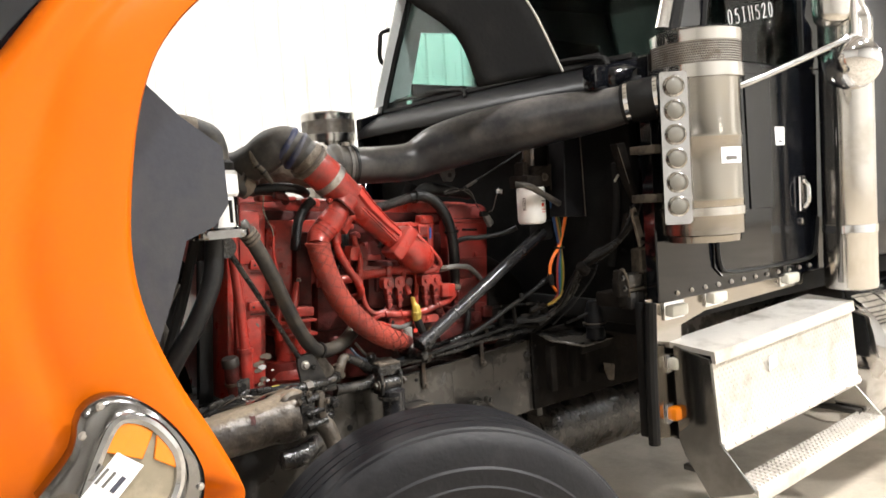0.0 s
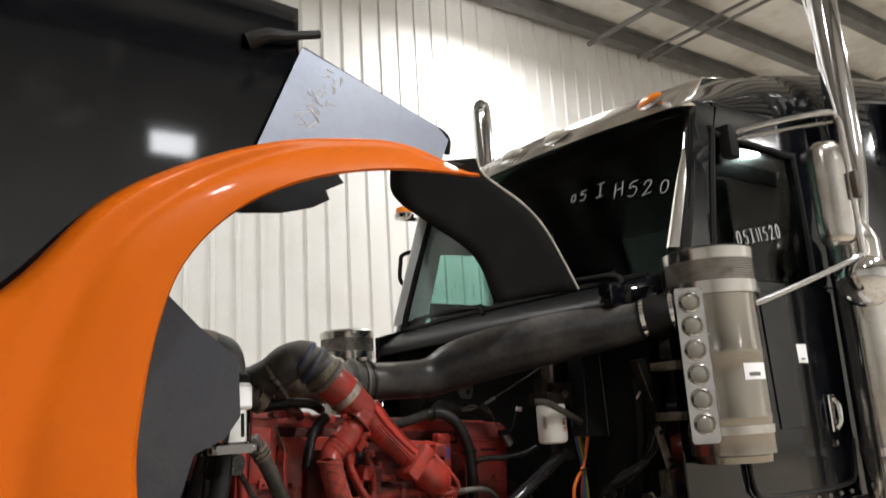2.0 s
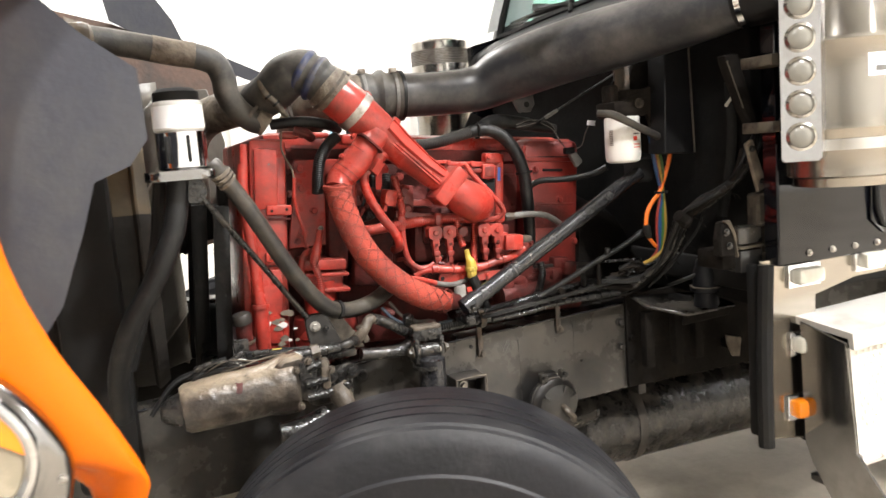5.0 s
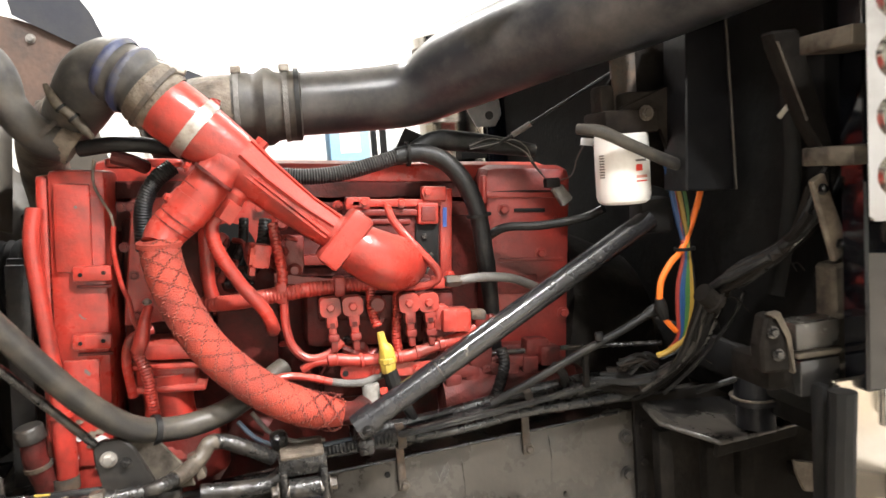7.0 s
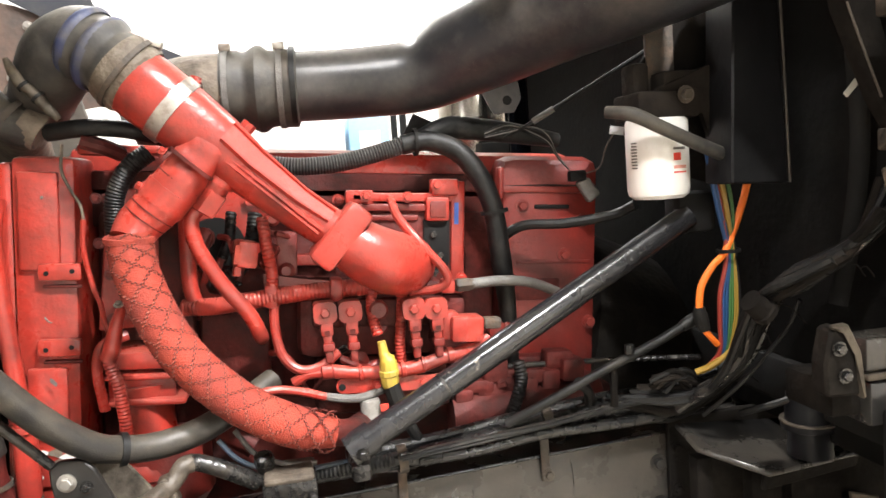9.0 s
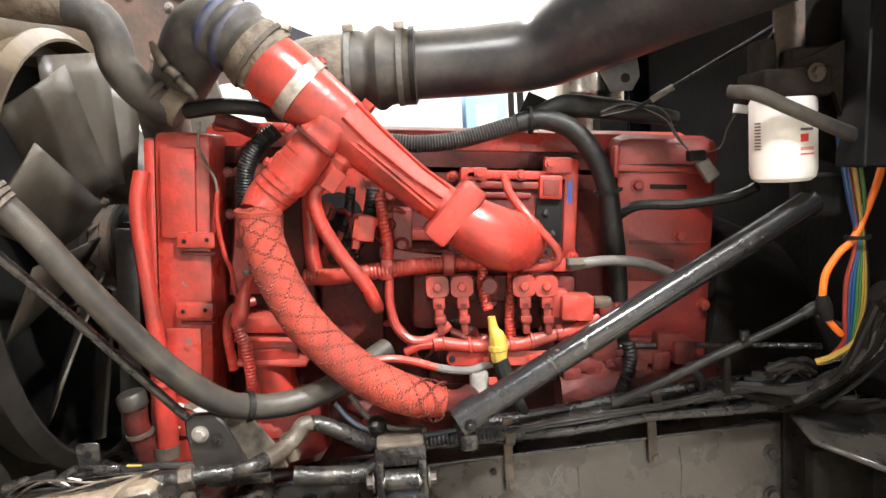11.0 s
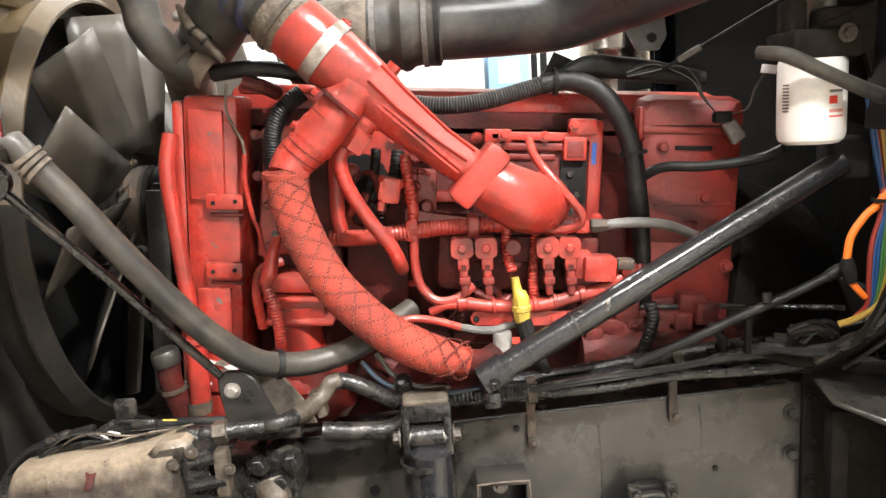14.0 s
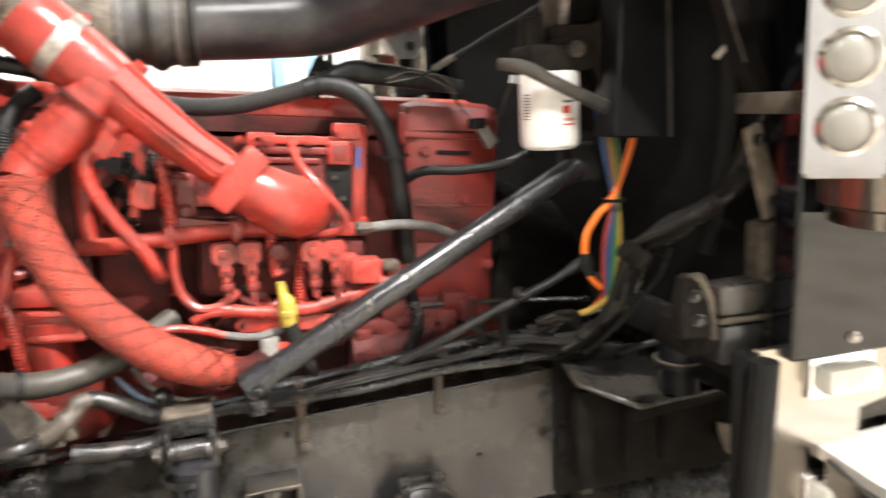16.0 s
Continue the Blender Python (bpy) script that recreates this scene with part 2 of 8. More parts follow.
FRAYED = material("frayed_brown_wrap", (0.020, 0.016, 0.013), 0.9, spec=0.1, dirt=(0.012, 0.010, 0.009), amount=0.5, coarse=30, bump=0.3)
FELT = material("black_firewall_felt", (0.0090, 0.0088, 0.0086), 0.95, spec=0.02, dirt=(0.014, 0.0133, 0.0125), amount=0.35, coarse=7, bump=0.15, vary=0.2)
# Greyer than the rubber, palest on upward ribs.
CONDUIT = material("grey_ribbed_conduit", (0.030, 0.0295, 0.029), 0.42, dust_and_sheen=(0.11, 0.10, 0.085), dusty=0.6, dirt=(0.016, 0.0155, 0.015), amount=0.5, fine=150, coarse=20, bump=0.05, vary=0.2)
FLATBLACK = material("flat_black_plastic", (0.011, 0.0108, 0.0105), 0.7, spec=0.12, dirt=(0.016, 0.0145, 0.0125), amount=0.35, coarse=8, bump=0.1)
INTERIOR = material("dark_cab_trim", (0.003, 0.003, 0.003), 0.8, dirt=(0.006, 0.006, 0.006), amount=0.3, bump=0.1)
WHITE = material("white_filter_paint", (0.80, 0.79, 0.76), 0.35, dirt=(0.62, 0.59, 0.53), amount=0.3, coarse=12, bump=0.02, vary=0.03)
PAPER = material("white_label_paper", (0.85, 0.85, 0.86), 0.6, vary=0.03, bump=0.02)
CHALK = material("white_marker_ink", (0.82, 0.84, 0.84), 0.7, vary=0.25, fine=300, bump=0.0)
INK = material("dark_printing", (0.05, 0.05, 0.07), 0.6, bump=0.0)
INK_RED = material("red_printing", (0.65, 0.05, 0.03), 0.5, bump=0.0)
INK_PALE = material("faded_red_printing", (0.62, 0.27, 0.22), 0.5, bump=0.0)
INK_BLUE = material("blue_marking", (0.03, 0.09, 0.35), 0.5, bump=0.0)
YELLOW = material("yellow_plastic", (0.46, 0.33, 0.045), 0.5, dirt=(0.28, 0.20, 0.06), amount=0.4, coarse=30, bump=0.05)
WIRE_ORANGE = material("orange_wire_sleeve", (0.9, 0.19, 0.02), 0.5, bump=0.04)
WIRE_BLUE = material("blue_wire", (0.010, 0.055, 0.16), 0.45, bump=0.03)
WIRE_GREEN = material("green_wire", (0.04, 0.13, 0.03), 0.45, bump=0.03)
WIRE_YELLOW = material("yellow_wire", (0.30, 0.18, 0.025), 0.45, bump=0.03)
WIRE_RED = material("dark_red_wire", (0.25, 0.03, 0.02), 0.4, bump=0.03)
GREY_HOSE = material("grey_braided_line", (0.135, 0.128, 0.118), 0.6, dirt=(0.08, 0.074, 0.066), amount=0.5, coarse=25, bump=0.25, bump_scale=300)
AMBER = material("amber_lens", (0.80, 0.22, 0.008), 0.12, coat=0.6, bump=0.05, bump_scale=90, vary=0.1)
LENS = material("smoked_clear_lens", (0.24, 0.205, 0.145), 0.12, coat=0.6, bump=0.04, bump_scale=60, vary=0.1, coarse=12, dirt=(0.36, 0.31, 0.22), amount=0.4)
LENS_WHITE = material("clear_lamp_lens", (0.50, 0.48, 0.41), 0.18, coat=0.5, bump=0.05, bump_scale=120)
BOTTLE = material("cloudy_plastic", (0.62, 0.62, 0.60), 0.35, dirt=(0.4, 0.38, 0.34), amount=0.4, bump=0.03)
WALL = material("white_metal_wall", (0.80, 0.795, 0.77), 0.45, dirt=(0.74, 0.73, 0.69), amount=0.35, coarse=1.2, fine=20, bump=0.03, vary=0.04)
ALLOY = material("scuffed_bluish_alloy", (0.36, 0.395, 0.48), 0.36, metal=0.9, vary=0.06, coarse=5, bump=0.03, spread=0.1, dirt=(0.33, 0.35, 0.40), amount=0.4)
CEILING = material("white_roof_insulation", (0.80, 0.79, 0.75), 0.8, dirt=(0.55, 0.52, 0.46), amount=0.4, coarse=0.8, fine=6, bump=0.3, bump_scale=2.0, vary=0.06)
BEAM = material("grey_primer_beam", (0.16, 0.155, 0.15), 0.6, dirt=(0.10, 0.095, 0.09), amount=0.4, coarse=2, bump=0.05)
CONCRETE = material("stained_concrete", (0.44, 0.385, 0.31), 0.55, dirt=(0.24, 0.205, 0.16), amount=0.5, coarse=1.6, fine=40, bump=0.12, spread=0.2, vary=0.1)
LAMPBELL = material("glowing_acrylic_bell", (1.0, 0.97, 0.93), 0.5, bump=0, emit=45.0)
SOILED = material("soiled_white_can", (0.26, 0.25, 0.23), 0.45, dirt=(0.12, 0.10, 0.08), amount=0.5, coarse=20, bump=0.05)
BLUE_RUBBER = material("blue_grey_rubber", (0.018, 0.026, 0.07), 0.55, dirt=(0.07, 0.065, 0.062), amount=0.6, coarse=25, bump=0.15)
BROWN_SLEEVE = material("brown_oily_sleeve", (0.075, 0.055, 0.038), 0.6, dirt=(0.17, 0.145, 0.11), amount=0.6, coarse=28, fine=120, bump=0.4, bump_scale=120)
LAMPGLOW = material("lamp_diffuser", (1.0, 0.97, 0.93), 0.5, bump=0, emit=30.0)
DAYPANE = material("daylight_pane", (0.95, 0.97, 1.0), 0.5, bump=0, emit=55.0)
BLUE_BOX = material("blue_carton", (0.30, 0.52, 0.72), 0.5, bump=0.05)
GLASS = glass_material("cab_glass", (0.62, 0.78, 0.74))
DOOR_GLASS = glass_material("door_glass", (0.58, 0.76, 0.72), 1.42)
LINING = material("grey_pillar_lining", (0.62, 0.64, 0.63), 0.7, dirt=(0.52, 0.54, 0.53), amount=0.4, coarse=5, bump=0.05)


# ---- building helpers ----
def thing(name, label, category, base, group="", kind=""):
    ob = new(name)
    ob.empty_display_size = 0.1
    ob.location = base
    return tagged(ob, label, category, group, kind)


def part(name, bm, mat, parent=None, label="", smooth=35):
    """Link a bmesh, given in world metres, as one mesh object under a thing or part."""
    bmesh.ops.recalc_face_normals(bm, faces=bm.faces)
    me = bpy.data.meshes.new(name)
    bm.to_mesh(me)
    bm.free()
    for p in me.polygons:
        p.use_smooth = True
    me.set_sharp_from_angle(angle=radians(smooth))
    me.materials.append(mat)
    ob = new(name, me)
    if parent:
        ob.parent = parent
        ob.matrix_parent_inverse = parent.matrix_basis.inverted() if parent.parent is None else Matrix()
    return tagged(ob, label)


def again(name, src, m, parent):
    """Another object on the mesh of src, at the pose m."""
    ob = new(name, src.data)
    ob.parent = parent
    ob.matrix_parent_inverse = parent.matrix_basis.inverted() if parent.parent is None else Matrix()
    ob.matrix_basis = m
    return ob


def box(bm, c, s, rot=None, bevel=0.0):
    """A bevelled block of size s about c."""
    made = bmesh.ops.create_cube(bm, size=1.0)
    vs = made["verts"]
    m = Matrix.Translation(c) @ (rot.to_4x4() if rot else Matrix()) @ Matrix.Diagonal((*s, 1))
    bmesh.ops.transform(bm, matrix=m, verts=vs)
    if bevel:
        es = list({e for v in vs for e in v.link_edges})
        bmesh.ops.bevel(bm, geom=es, offset=min(bevel, 0.45 * min(s)), segments=2, profile=0.5, affect="EDGES")
    return bm


def blocks(*items, rot=None, bevel=0.006):
    bm = bmesh.new()
    for c, s in items:
        box(bm, c, s, rot, bevel)
    return bm


def smooth_line(pts, n=6):
    """A rounded line through the points, n steps a span."""
    p = [Vector(q) for q in pts]
    if len(p) < 3:
        return [p[0].lerp(p[-1], i / n) for i in range(n + 1)]
    p = [2 * p[0] - p[1]] + p + [2 * p[-1] - p[-2]]
    out = []
    for i in range(1, len(p) - 2):
        a, b, c, d = p[i - 1:i + 3]
        for k in range(n):
            t = k / n
            out.append(0.5 * (2 * b + (c - a) * t + (2 * a - 5 * b + 4 * c - d) * t * t + (3 * b - a - 3 * c + d) * t ** 3))
    return out + [p[-2]]


def frames_of(line):
    """Tangent, side and up at each point of a line, with no twist."""
    out, up = [], None
    for i, q in enumerate(line):
        t = (line[min(i + 1, len(line) - 1)] - line[max(i - 1, 0)]).normalized()
        if up is None:
            up = t.orthogonal().normalized()
        up = (up - t * up.dot(t)).normalized()
        out.append((t, t.cross(up), up))
    return out


def ring_faces(bm, rings, close=True):
    for a, b in zip(rings, rings[1:]):
        n = len(a)
        for i in range(n if close else n - 1):
            bm.faces.new((a[i], a[(i + 1) % n], b[(i + 1) % n], b[i]))


def tube(bm, pts, r, seg=12, n=6, caps=True, squash=1.0):
    """A pipe along a rounded line; r is one radius or one for each given point."""
    line = smooth_line(pts, n)
    if not isinstance(r, (list, tuple)):
        radii = [r] * len(line)
    else:
        rr = smooth_line([(q, 0, 0) for q in r], n)
        radii = [q[0] for q in rr]
    rings = []
    for q, (t, s, u), rad in zip(line, frames_of(line), radii):
        rings.append([bm.verts.new(q + rad * (math.cos(2 * math.pi * k / seg) * s + squash * math.sin(2 * math.pi * k / seg) * u)) for k in range(seg)])
    ring_faces(bm, rings)
    if caps:
        bm.faces.new(rings[0][::-1])
        bm.faces.new(rings[-1])
    return bm


def resample(line, step):
    out, left = [line[0]], step
    for a, b in zip(line, line[1:]):
        d = (b - a).length
        at = left
        while at <= d:
            out.append(a.lerp(b, at / d))
            at += step
        left = at - d
    return out


def corrugated(bm, pts, r, pitch=0.008, depth=0.12, seg=12):
    """A ribbed conduit."""
    line = resample(smooth_line(pts, 24), pitch / 2)
    rings = []
    for i, (q, (t, s, u)) in enumerate(zip(line, frames_of(line))):
        rad = r * (1 if i % 2 else 1 - depth)
        rings.append([bm.verts.new(q + rad * (math.cos(2 * math.pi * k / seg) * s + math.sin(2 * math.pi * k / seg) * u)) for k in range(seg)])
    ring_faces(bm, rings)
    bm.faces.new(rings[0][::-1])
    bm.faces.new(rings[-1])
    return bm


def knit(bm, pts, r, turns, count, thick, lead=0.0):
    """Crossing helical rows of short stitches round a hose."""
    line = smooth_line(pts, 30)
    fr = frames_of(line)
    n = len(line) - 1
    for way in (1, -1):
        for j in range(count):
            for i in range(0, n, 2):
                path = []
                for h in (0, 0.5, 1.0):
                    f = min(i + 1.15 * h, n)
                    i0 = min(int(f), n - 1)
                    q = line[i0].lerp(line[i0 + 1], f - i0)
                    a = 2 * math.pi * (way * turns * f / n + j / count + lead)
                    path.append(q + (r - (0.0 if h == 0.5 else thick)) * (math.cos(a) * fr[i0][1] + math.sin(a) * fr[i0][2]))
                tube(bm, path, thick, 4, 1, caps=False)
    return bm


def toward(c, normal):
    """The pose at c whose z points along the normal."""
    return Matrix.Translation(c) @ Vector(normal).to_track_quat("Z", "Y").to_matrix().to_4x4()


def lathe(bm, profile, m, seg=24, close=False):
    """A turned shape: profile of (radius, height), about the z of m."""
    rings = []
    for r, h in profile:
        rings.append([bm.verts.new(m @ Vector((r * math.cos(2 * math.pi * k / seg), r * math.sin(2 * math.pi * k / seg), h))) for k in range(seg)])
    ring_faces(bm, rings)
    if close:
        ring_faces(bm, [rings[-1], rings[0]])
    else:
        bm.faces.new(rings[0][::-1])
        bm.faces.new(rings[-1])
    return bm


def band(c, normal, r, width=0.012, thick=0.003, seg=28):
    """A hose clamp band with its screw housing."""
    bm = bmesh.new()
    m = toward(c, normal)
    lathe(bm, [(r, -width / 2), (r + thick, -width / 2), (r + thick, width / 2), (r, width / 2)], m, seg, close=True)
    return bm


def plate(outline, thick, m, bevel=0.0):
    """A flat plate: an outline in the xy plane of m, with its thickness along z."""
    bm = bmesh.new()
    low = [bm.verts.new(m @ Vector((x, y, 0))) for x, y in outline]
    high = [bm.verts.new(m @ Vector((x, y, thick))) for x, y in outline]
    bm.faces.new(low[::-1])
    bm.faces.new(high)
    ring_faces(bm, [low, high])
    if bevel:
        bmesh.ops.bevel(bm, geom=list(bm.edges), offset=bevel, segments=1, affect="EDGES")
    return bm


SIDE = Matrix(((1, 0, 0, 0), (0, 0, 1, 0), (0, 1, 0, 0), (0, 0, 0, 1)))   # outline x, z in the truck's side plane; thickness inwards


def side_at(y):
    return Matrix.Translation((0, y, 0)) @ SIDE


def rounded(w, h, r, n=5):
    out = []
    for cx, cy, a0 in ((w / 2 - r, h / 2 - r, 0), (-w / 2 + r, h / 2 - r, 90), (-w / 2 + r, -h / 2 + r, 180), (w / 2 - r, -h / 2 + r, 270)):
        for k in range(n + 1):
            a = radians(a0 + 90 * k / n)
            out.append((cx + r * math.cos(a), cy + r * math.sin(a)))
    return out


_bolts = {}


def bolt(parent, c, normal, d=0.018, mat=None, name="bolt"):
    """A hexagon bolt head with its washer."""
    mat = mat or STEEL
    key = (round(d, 4), mat.name)
    m = toward(c, normal)
    if key not in _bolts:
        bm = bmesh.new()
        lathe(bm, [(0.75 * d, 0), (0.75 * d, 0.14 * d)], Matrix(), 14)
        lathe(bm, [(0.5 * d, 0.14 * d), (0.5 * d, 0.55 * d), (0.42 * d, 0.62 * d)], Matrix(), 6)
        ob = part(name, bm, mat, parent)
        ob.matrix_basis = m
        _bolts[key] = ob
        return ob
    return again(name, _bolts[key], m, parent)


STROKES = {
    "0": [[(0.05, 0.5), (0.12, 0.85), (0.32, 0.98), (0.52, 0.8), (0.56, 0.45), (0.44, 0.1), (0.24, 0.02), (0.08, 0.2), (0.05, 0.5)]],
    "5": [[(0.58, 0.95), (0.18, 0.92), (0.14, 0.58), (0.36, 0.62), (0.55, 0.42), (0.50, 0.12), (0.28, 0.0), (0.05, 0.1)]],
    "I": [[(0.08, 0.97), (0.52, 1.0)], [(0.30, 0.98), (0.30, 0.03)], [(0.06, 0.02), (0.54, 0.05)]],
    "H": [[(0.08, 1.0), (0.06, 0.0)], [(0.55, 1.02), (0.57, 0.02)], [(0.07, 0.5), (0.56, 0.54)]],
    "2": [[(0.06, 0.75), (0.2, 0.97), (0.45, 0.95), (0.52, 0.7), (0.3, 0.35), (0.05, 0.03), (0.3, 0.06), (0.6, 0.03)]],
}


def writing(text, size, m, mat, parent, step=0.72, thick=0.0035, wide=1.0):
    """Hand-drawn characters, one part each, in the xy plane of m."""
    for i, ch in enumerate(text):
        bm = bmesh.new()
        for st in STROKES[ch]:
            tube(bm, [m @ Vector((size * (step * i + 0.8 * wide * x), size * y, 0.0)) for x, y in st], thick, 4, 4)
        part("character", bm, mat, parent)


PITCH = Matrix.Rotation(radians(4.6), 3, "Y")   # the engine sits nose up

# ---- the shop ----
X0, X1, Y0, Y1, TOP = -14.0, 22.0, -12.0, 6.0, 8.0
floor = part("floor", blocks((((X0 + X1) / 2, (Y0 + Y1) / 2, -0.1), (X1 - X0 + 0.4, Y1 - Y0 + 0.4, 0.2)), bevel=0), CONCRETE)
tagged(floor, "stained tan concrete workshop floor", "floor", kind="structure")
bm = bmesh.new()
prof, x = [], X0
while x < X1:
    prof += [(x, 0.0), (x + 0.235, 0.0), (x + 0.25, -0.03), (x + 0.29, -0.03)]
    x += 0.305
lo = [bm.verts.new((px, Y1 + py, 0.0)) for px, py in prof]
hi = [bm.verts.new((px, Y1 + py, TOP + 0.1)) for px, py in prof]
bl = [bm.verts.new((px, Y1 + 0.15, 0.0)) for px in (X1, X0)]
bh = [bm.verts.new((px, Y1 + 0.15, TOP + 0.1)) for px in (X1, X0)]
ring_faces(bm, [lo + bl, hi + bh])
wall = part("wall_north", bm, WALL, smooth=20)
tagged(wall, "white ribbed sheet-metal workshop wall", "wall", kind="structure")
for name, c, s in (("wall_south", ((X0 + X1) / 2, Y0 - 0.1, TOP / 2), (X1 - X0 + 0.4, 0.2, TOP)), ("wall_west", (X0 - 0.1, (Y0 + Y1) / 2, TOP / 2), (0.2, Y1 - Y0, TOP)),
                   ("wall_east", (X1 + 0.1, (Y0 + Y1) / 2, TOP / 2), (0.2, Y1 - Y0, TOP))):
    tagged(part(name, blocks((c, s), bevel=0), WALL), "plain white painted workshop wall", "wall", kind="structure")
ceil = part("ceiling", blocks((((X0 + X1) / 2, (Y0 + Y1) / 2, TOP + 0.3), (X1 - X0 + 0.4, Y1 - Y0 + 0.4, 0.2)), bevel=0), CEILING)
tagged(ceil, "white insulated sheet roof between dark steel beams", "ceiling", kind="structure")
for by in (5.72, 4.55, 3.1, 1.65, 0.2, -1.25, -2.7, -4.15, -5.6, -7.05, -8.5, -9.95, -11.4):
    bm = blocks((((X0 + X1) / 2, by, TOP + 0.16), (X1 - X0, 0.2, 0.02)), (((X0 + X1) / 2, by, TOP), (X1 - X0, 0.02, 0.3)), (((X0 + X1) / 2, by, TOP - 0.16), (X1 - X0, 0.2, 0.02)), bevel=0)
    tagged(part("roof_beam", bm, BEAM), "grey steel roof beam under white insulation", "beam", "roof beams", "structure")
for px, r, z in ((8.0, 0.045, 7.62), (9.3, 0.03, 7.7), (9.6, 0.03, 7.7), (3.5, 0.045, 7.62), (14.5, 0.045, 7.62)):
    bm = tube(bmesh.new(), [(px, Y0, z), (px, 0, z), (px, Y1 - 0.3, z)], r, 8, 2)
    for hy in (-9, -5, -1, 3):
        tube(bm, [(px, hy, z), (px, hy, 8.1)], 0.008, 5, 1)
    tagged(part("ceiling_pipe", bm, BEAM), "dark pipe slung under the workshop roof", "pipe", "ceiling pipes")
for lx, ly in LAMPS:
    fix = thing("high_bay_lamp", "round grey high-bay lamp hanging from the roof", "lamp", (lx, ly, LAMP_Z), "high-bay lamps")
    bm = lathe(bmesh.new(), [(0.05, 0.5), (0.1, 0.5), (0.145, 0.24), (0.145, 0.22), (0.05, 0.21)], Matrix.Translation((lx, ly, LAMP_Z)), 28)
    tube(bm, [(lx, ly, LAMP_Z + 0.5), (lx, ly, TOP + 0.2)], 0.012, 6, 1)
    part("housing", bm, BEAM, fix)
    part("bell", lathe(bmesh.new(), [(0.13, 0.22), (0.20, 0.16), (0.27, 0.08), (0.31, -0.05), (0.302, -0.05), (0.262, 0.075), (0.195, 0.15), (0.125, 0.21)], Matrix.Translation((lx, ly, LAMP_Z)), 28), LAMPBELL, fix, "glowing acrylic bell")
    part("diffuser", lathe(bmesh.new(), [(0.01, -0.075), (0.20, -0.065), (0.285, -0.03), (0.285, 0.0), (0.01, 0.0)], Matrix.Translation((lx, ly, LAMP_Z)), 24), LAMPGLOW, fix)

win_frame = part("window_1", blocks(((2.25, Y0 + 0.03, 6.53), (0.86, 0.06, 0.06)), ((2.25, Y0 + 0.03, 6.07), (0.86, 0.06, 0.06)), ((1.85, Y0 + 0.03, 6.3), (0.06, 0.06, 0.42)), ((2.65, Y0 + 0.03, 6.3), (0.06, 0.06, 0.42)), bevel=0.004), BEAM)
tagged(win_frame, "high daylight window in the workshop wall", "window", kind="structure")
part("pane", blocks(((2.25, Y0 + 0.015, 6.3), (0.76, 0.012, 0.42)), bevel=0), DAYPANE, win_frame)
# goods along the far wall, seen through the gap behind the engine
rack = thing("storage_rack", "white steel shelf unit standing before the far wall", "shelf", (0.4, 3.4, 0))
for px in (-0.9, 0.62, 2.1):
    for py in (3.2, 3.6):
        part("upright", blocks(((px, py, 1.0), (0.04, 0.04, 2.0)), bevel=0.003), FLATBLACK if px == 0.62 else WHITE, rack)
for pz in (0.3, 0.85, 1.4):
    part("shelf", blocks(((0.6, 3.4, pz), (3.04, 0.5, 0.03)), bevel=0.003), WHITE, rack)
for cx, w, h, mat, lab in ((-0.55, 0.5, 0.45, WHITE, "white carton on a steel shelf"), (0.0, 0.48, 0.42, WHITE, "white carton on a steel shelf"),
                           (0.40, 0.26, 0.40, BLUE_BOX, "blue carton on a steel shelf"), (0.85, 0.3, 0.36, WHITE, "white carton on a steel shelf"), (1.4, 0.6, 0.4, WHITE, "wide white carton on a steel shelf")):
    c = thing("carton", lab, "box", (cx, 3.3, 1.415), "cartons")
    part("box", blocks(((cx, 3.36, 1.415 + h / 2), (w, 0.36, h)), bevel=0.004), mat, c)
    part("tape", blocks(((cx, 3.176, 1.415 + h * 0.6), (w * 0.5, 0.004, h * 0.35)), bevel=0), PAPER, c)

# ---- chassis ----
rail = thing("frame_rail", "dirty black steel chassis rail", "chassis rail", (0, -0.43, 0.65), "chassis rails")
SLOPE = Matrix.Rotation(radians(-2.6), 3, "Y")
bm = plate([(-0.430, 0.660), (-0.345, 0.660), (-0.345, 0.669), (-0.422, 0.669), (-0.422, 0.922), (-0.345, 0.922), (-0.345, 0.931), (-0.430, 0.931)], 4.6, Matrix.Translation((0.6, 0, 0.795)) @ SLOPE.to_4x4() @ Matrix.Translation((-2.3, 0, -0.795)) @ Matrix(((0, 0, 1, 0), (1, 0, 0, 0), (0, 1, 0, 0), (0, 0, 0, 1))), 0.003)
part("channel", bm, RAIL, rail)
# Added glossy bead on the top corner to carry a glint.
part("glossy_edge", tube(bmesh.new(), [(-1.2, -0.4285, 0.8483), (-0.4, -0.4285, 0.8846), (0.46, -0.4285, 0.9236)], 0.0036, 8, 2), STRUT, rail)
for hx, z0, z1 in ((-0.155, 0.88, 0.70), (-0.275, 0.86, 0.70), (0.115, 0.88, 0.68), (0.30, 0.90, 0.80)):
    part("drip_stain", tube(bmesh.new(), [(hx, -0.4302, z0), (hx + 0.004, -0.4302, (z0 + z1) / 2), (hx + 0.002, -0.4302, z1)], 0.0012, 4, 4), GREASE, rail)
for k in range(6):
    random.seed(900 + k)
    q = [(0.06 + 0.03 * random.random(), -0.4306, 0.835 + 0.045 * random.random()) for _ in range(3)]
    part("chalk_mark", tube(bmesh.new(), q, 0.0008, 4, 4), GREY_HOSE, rail)
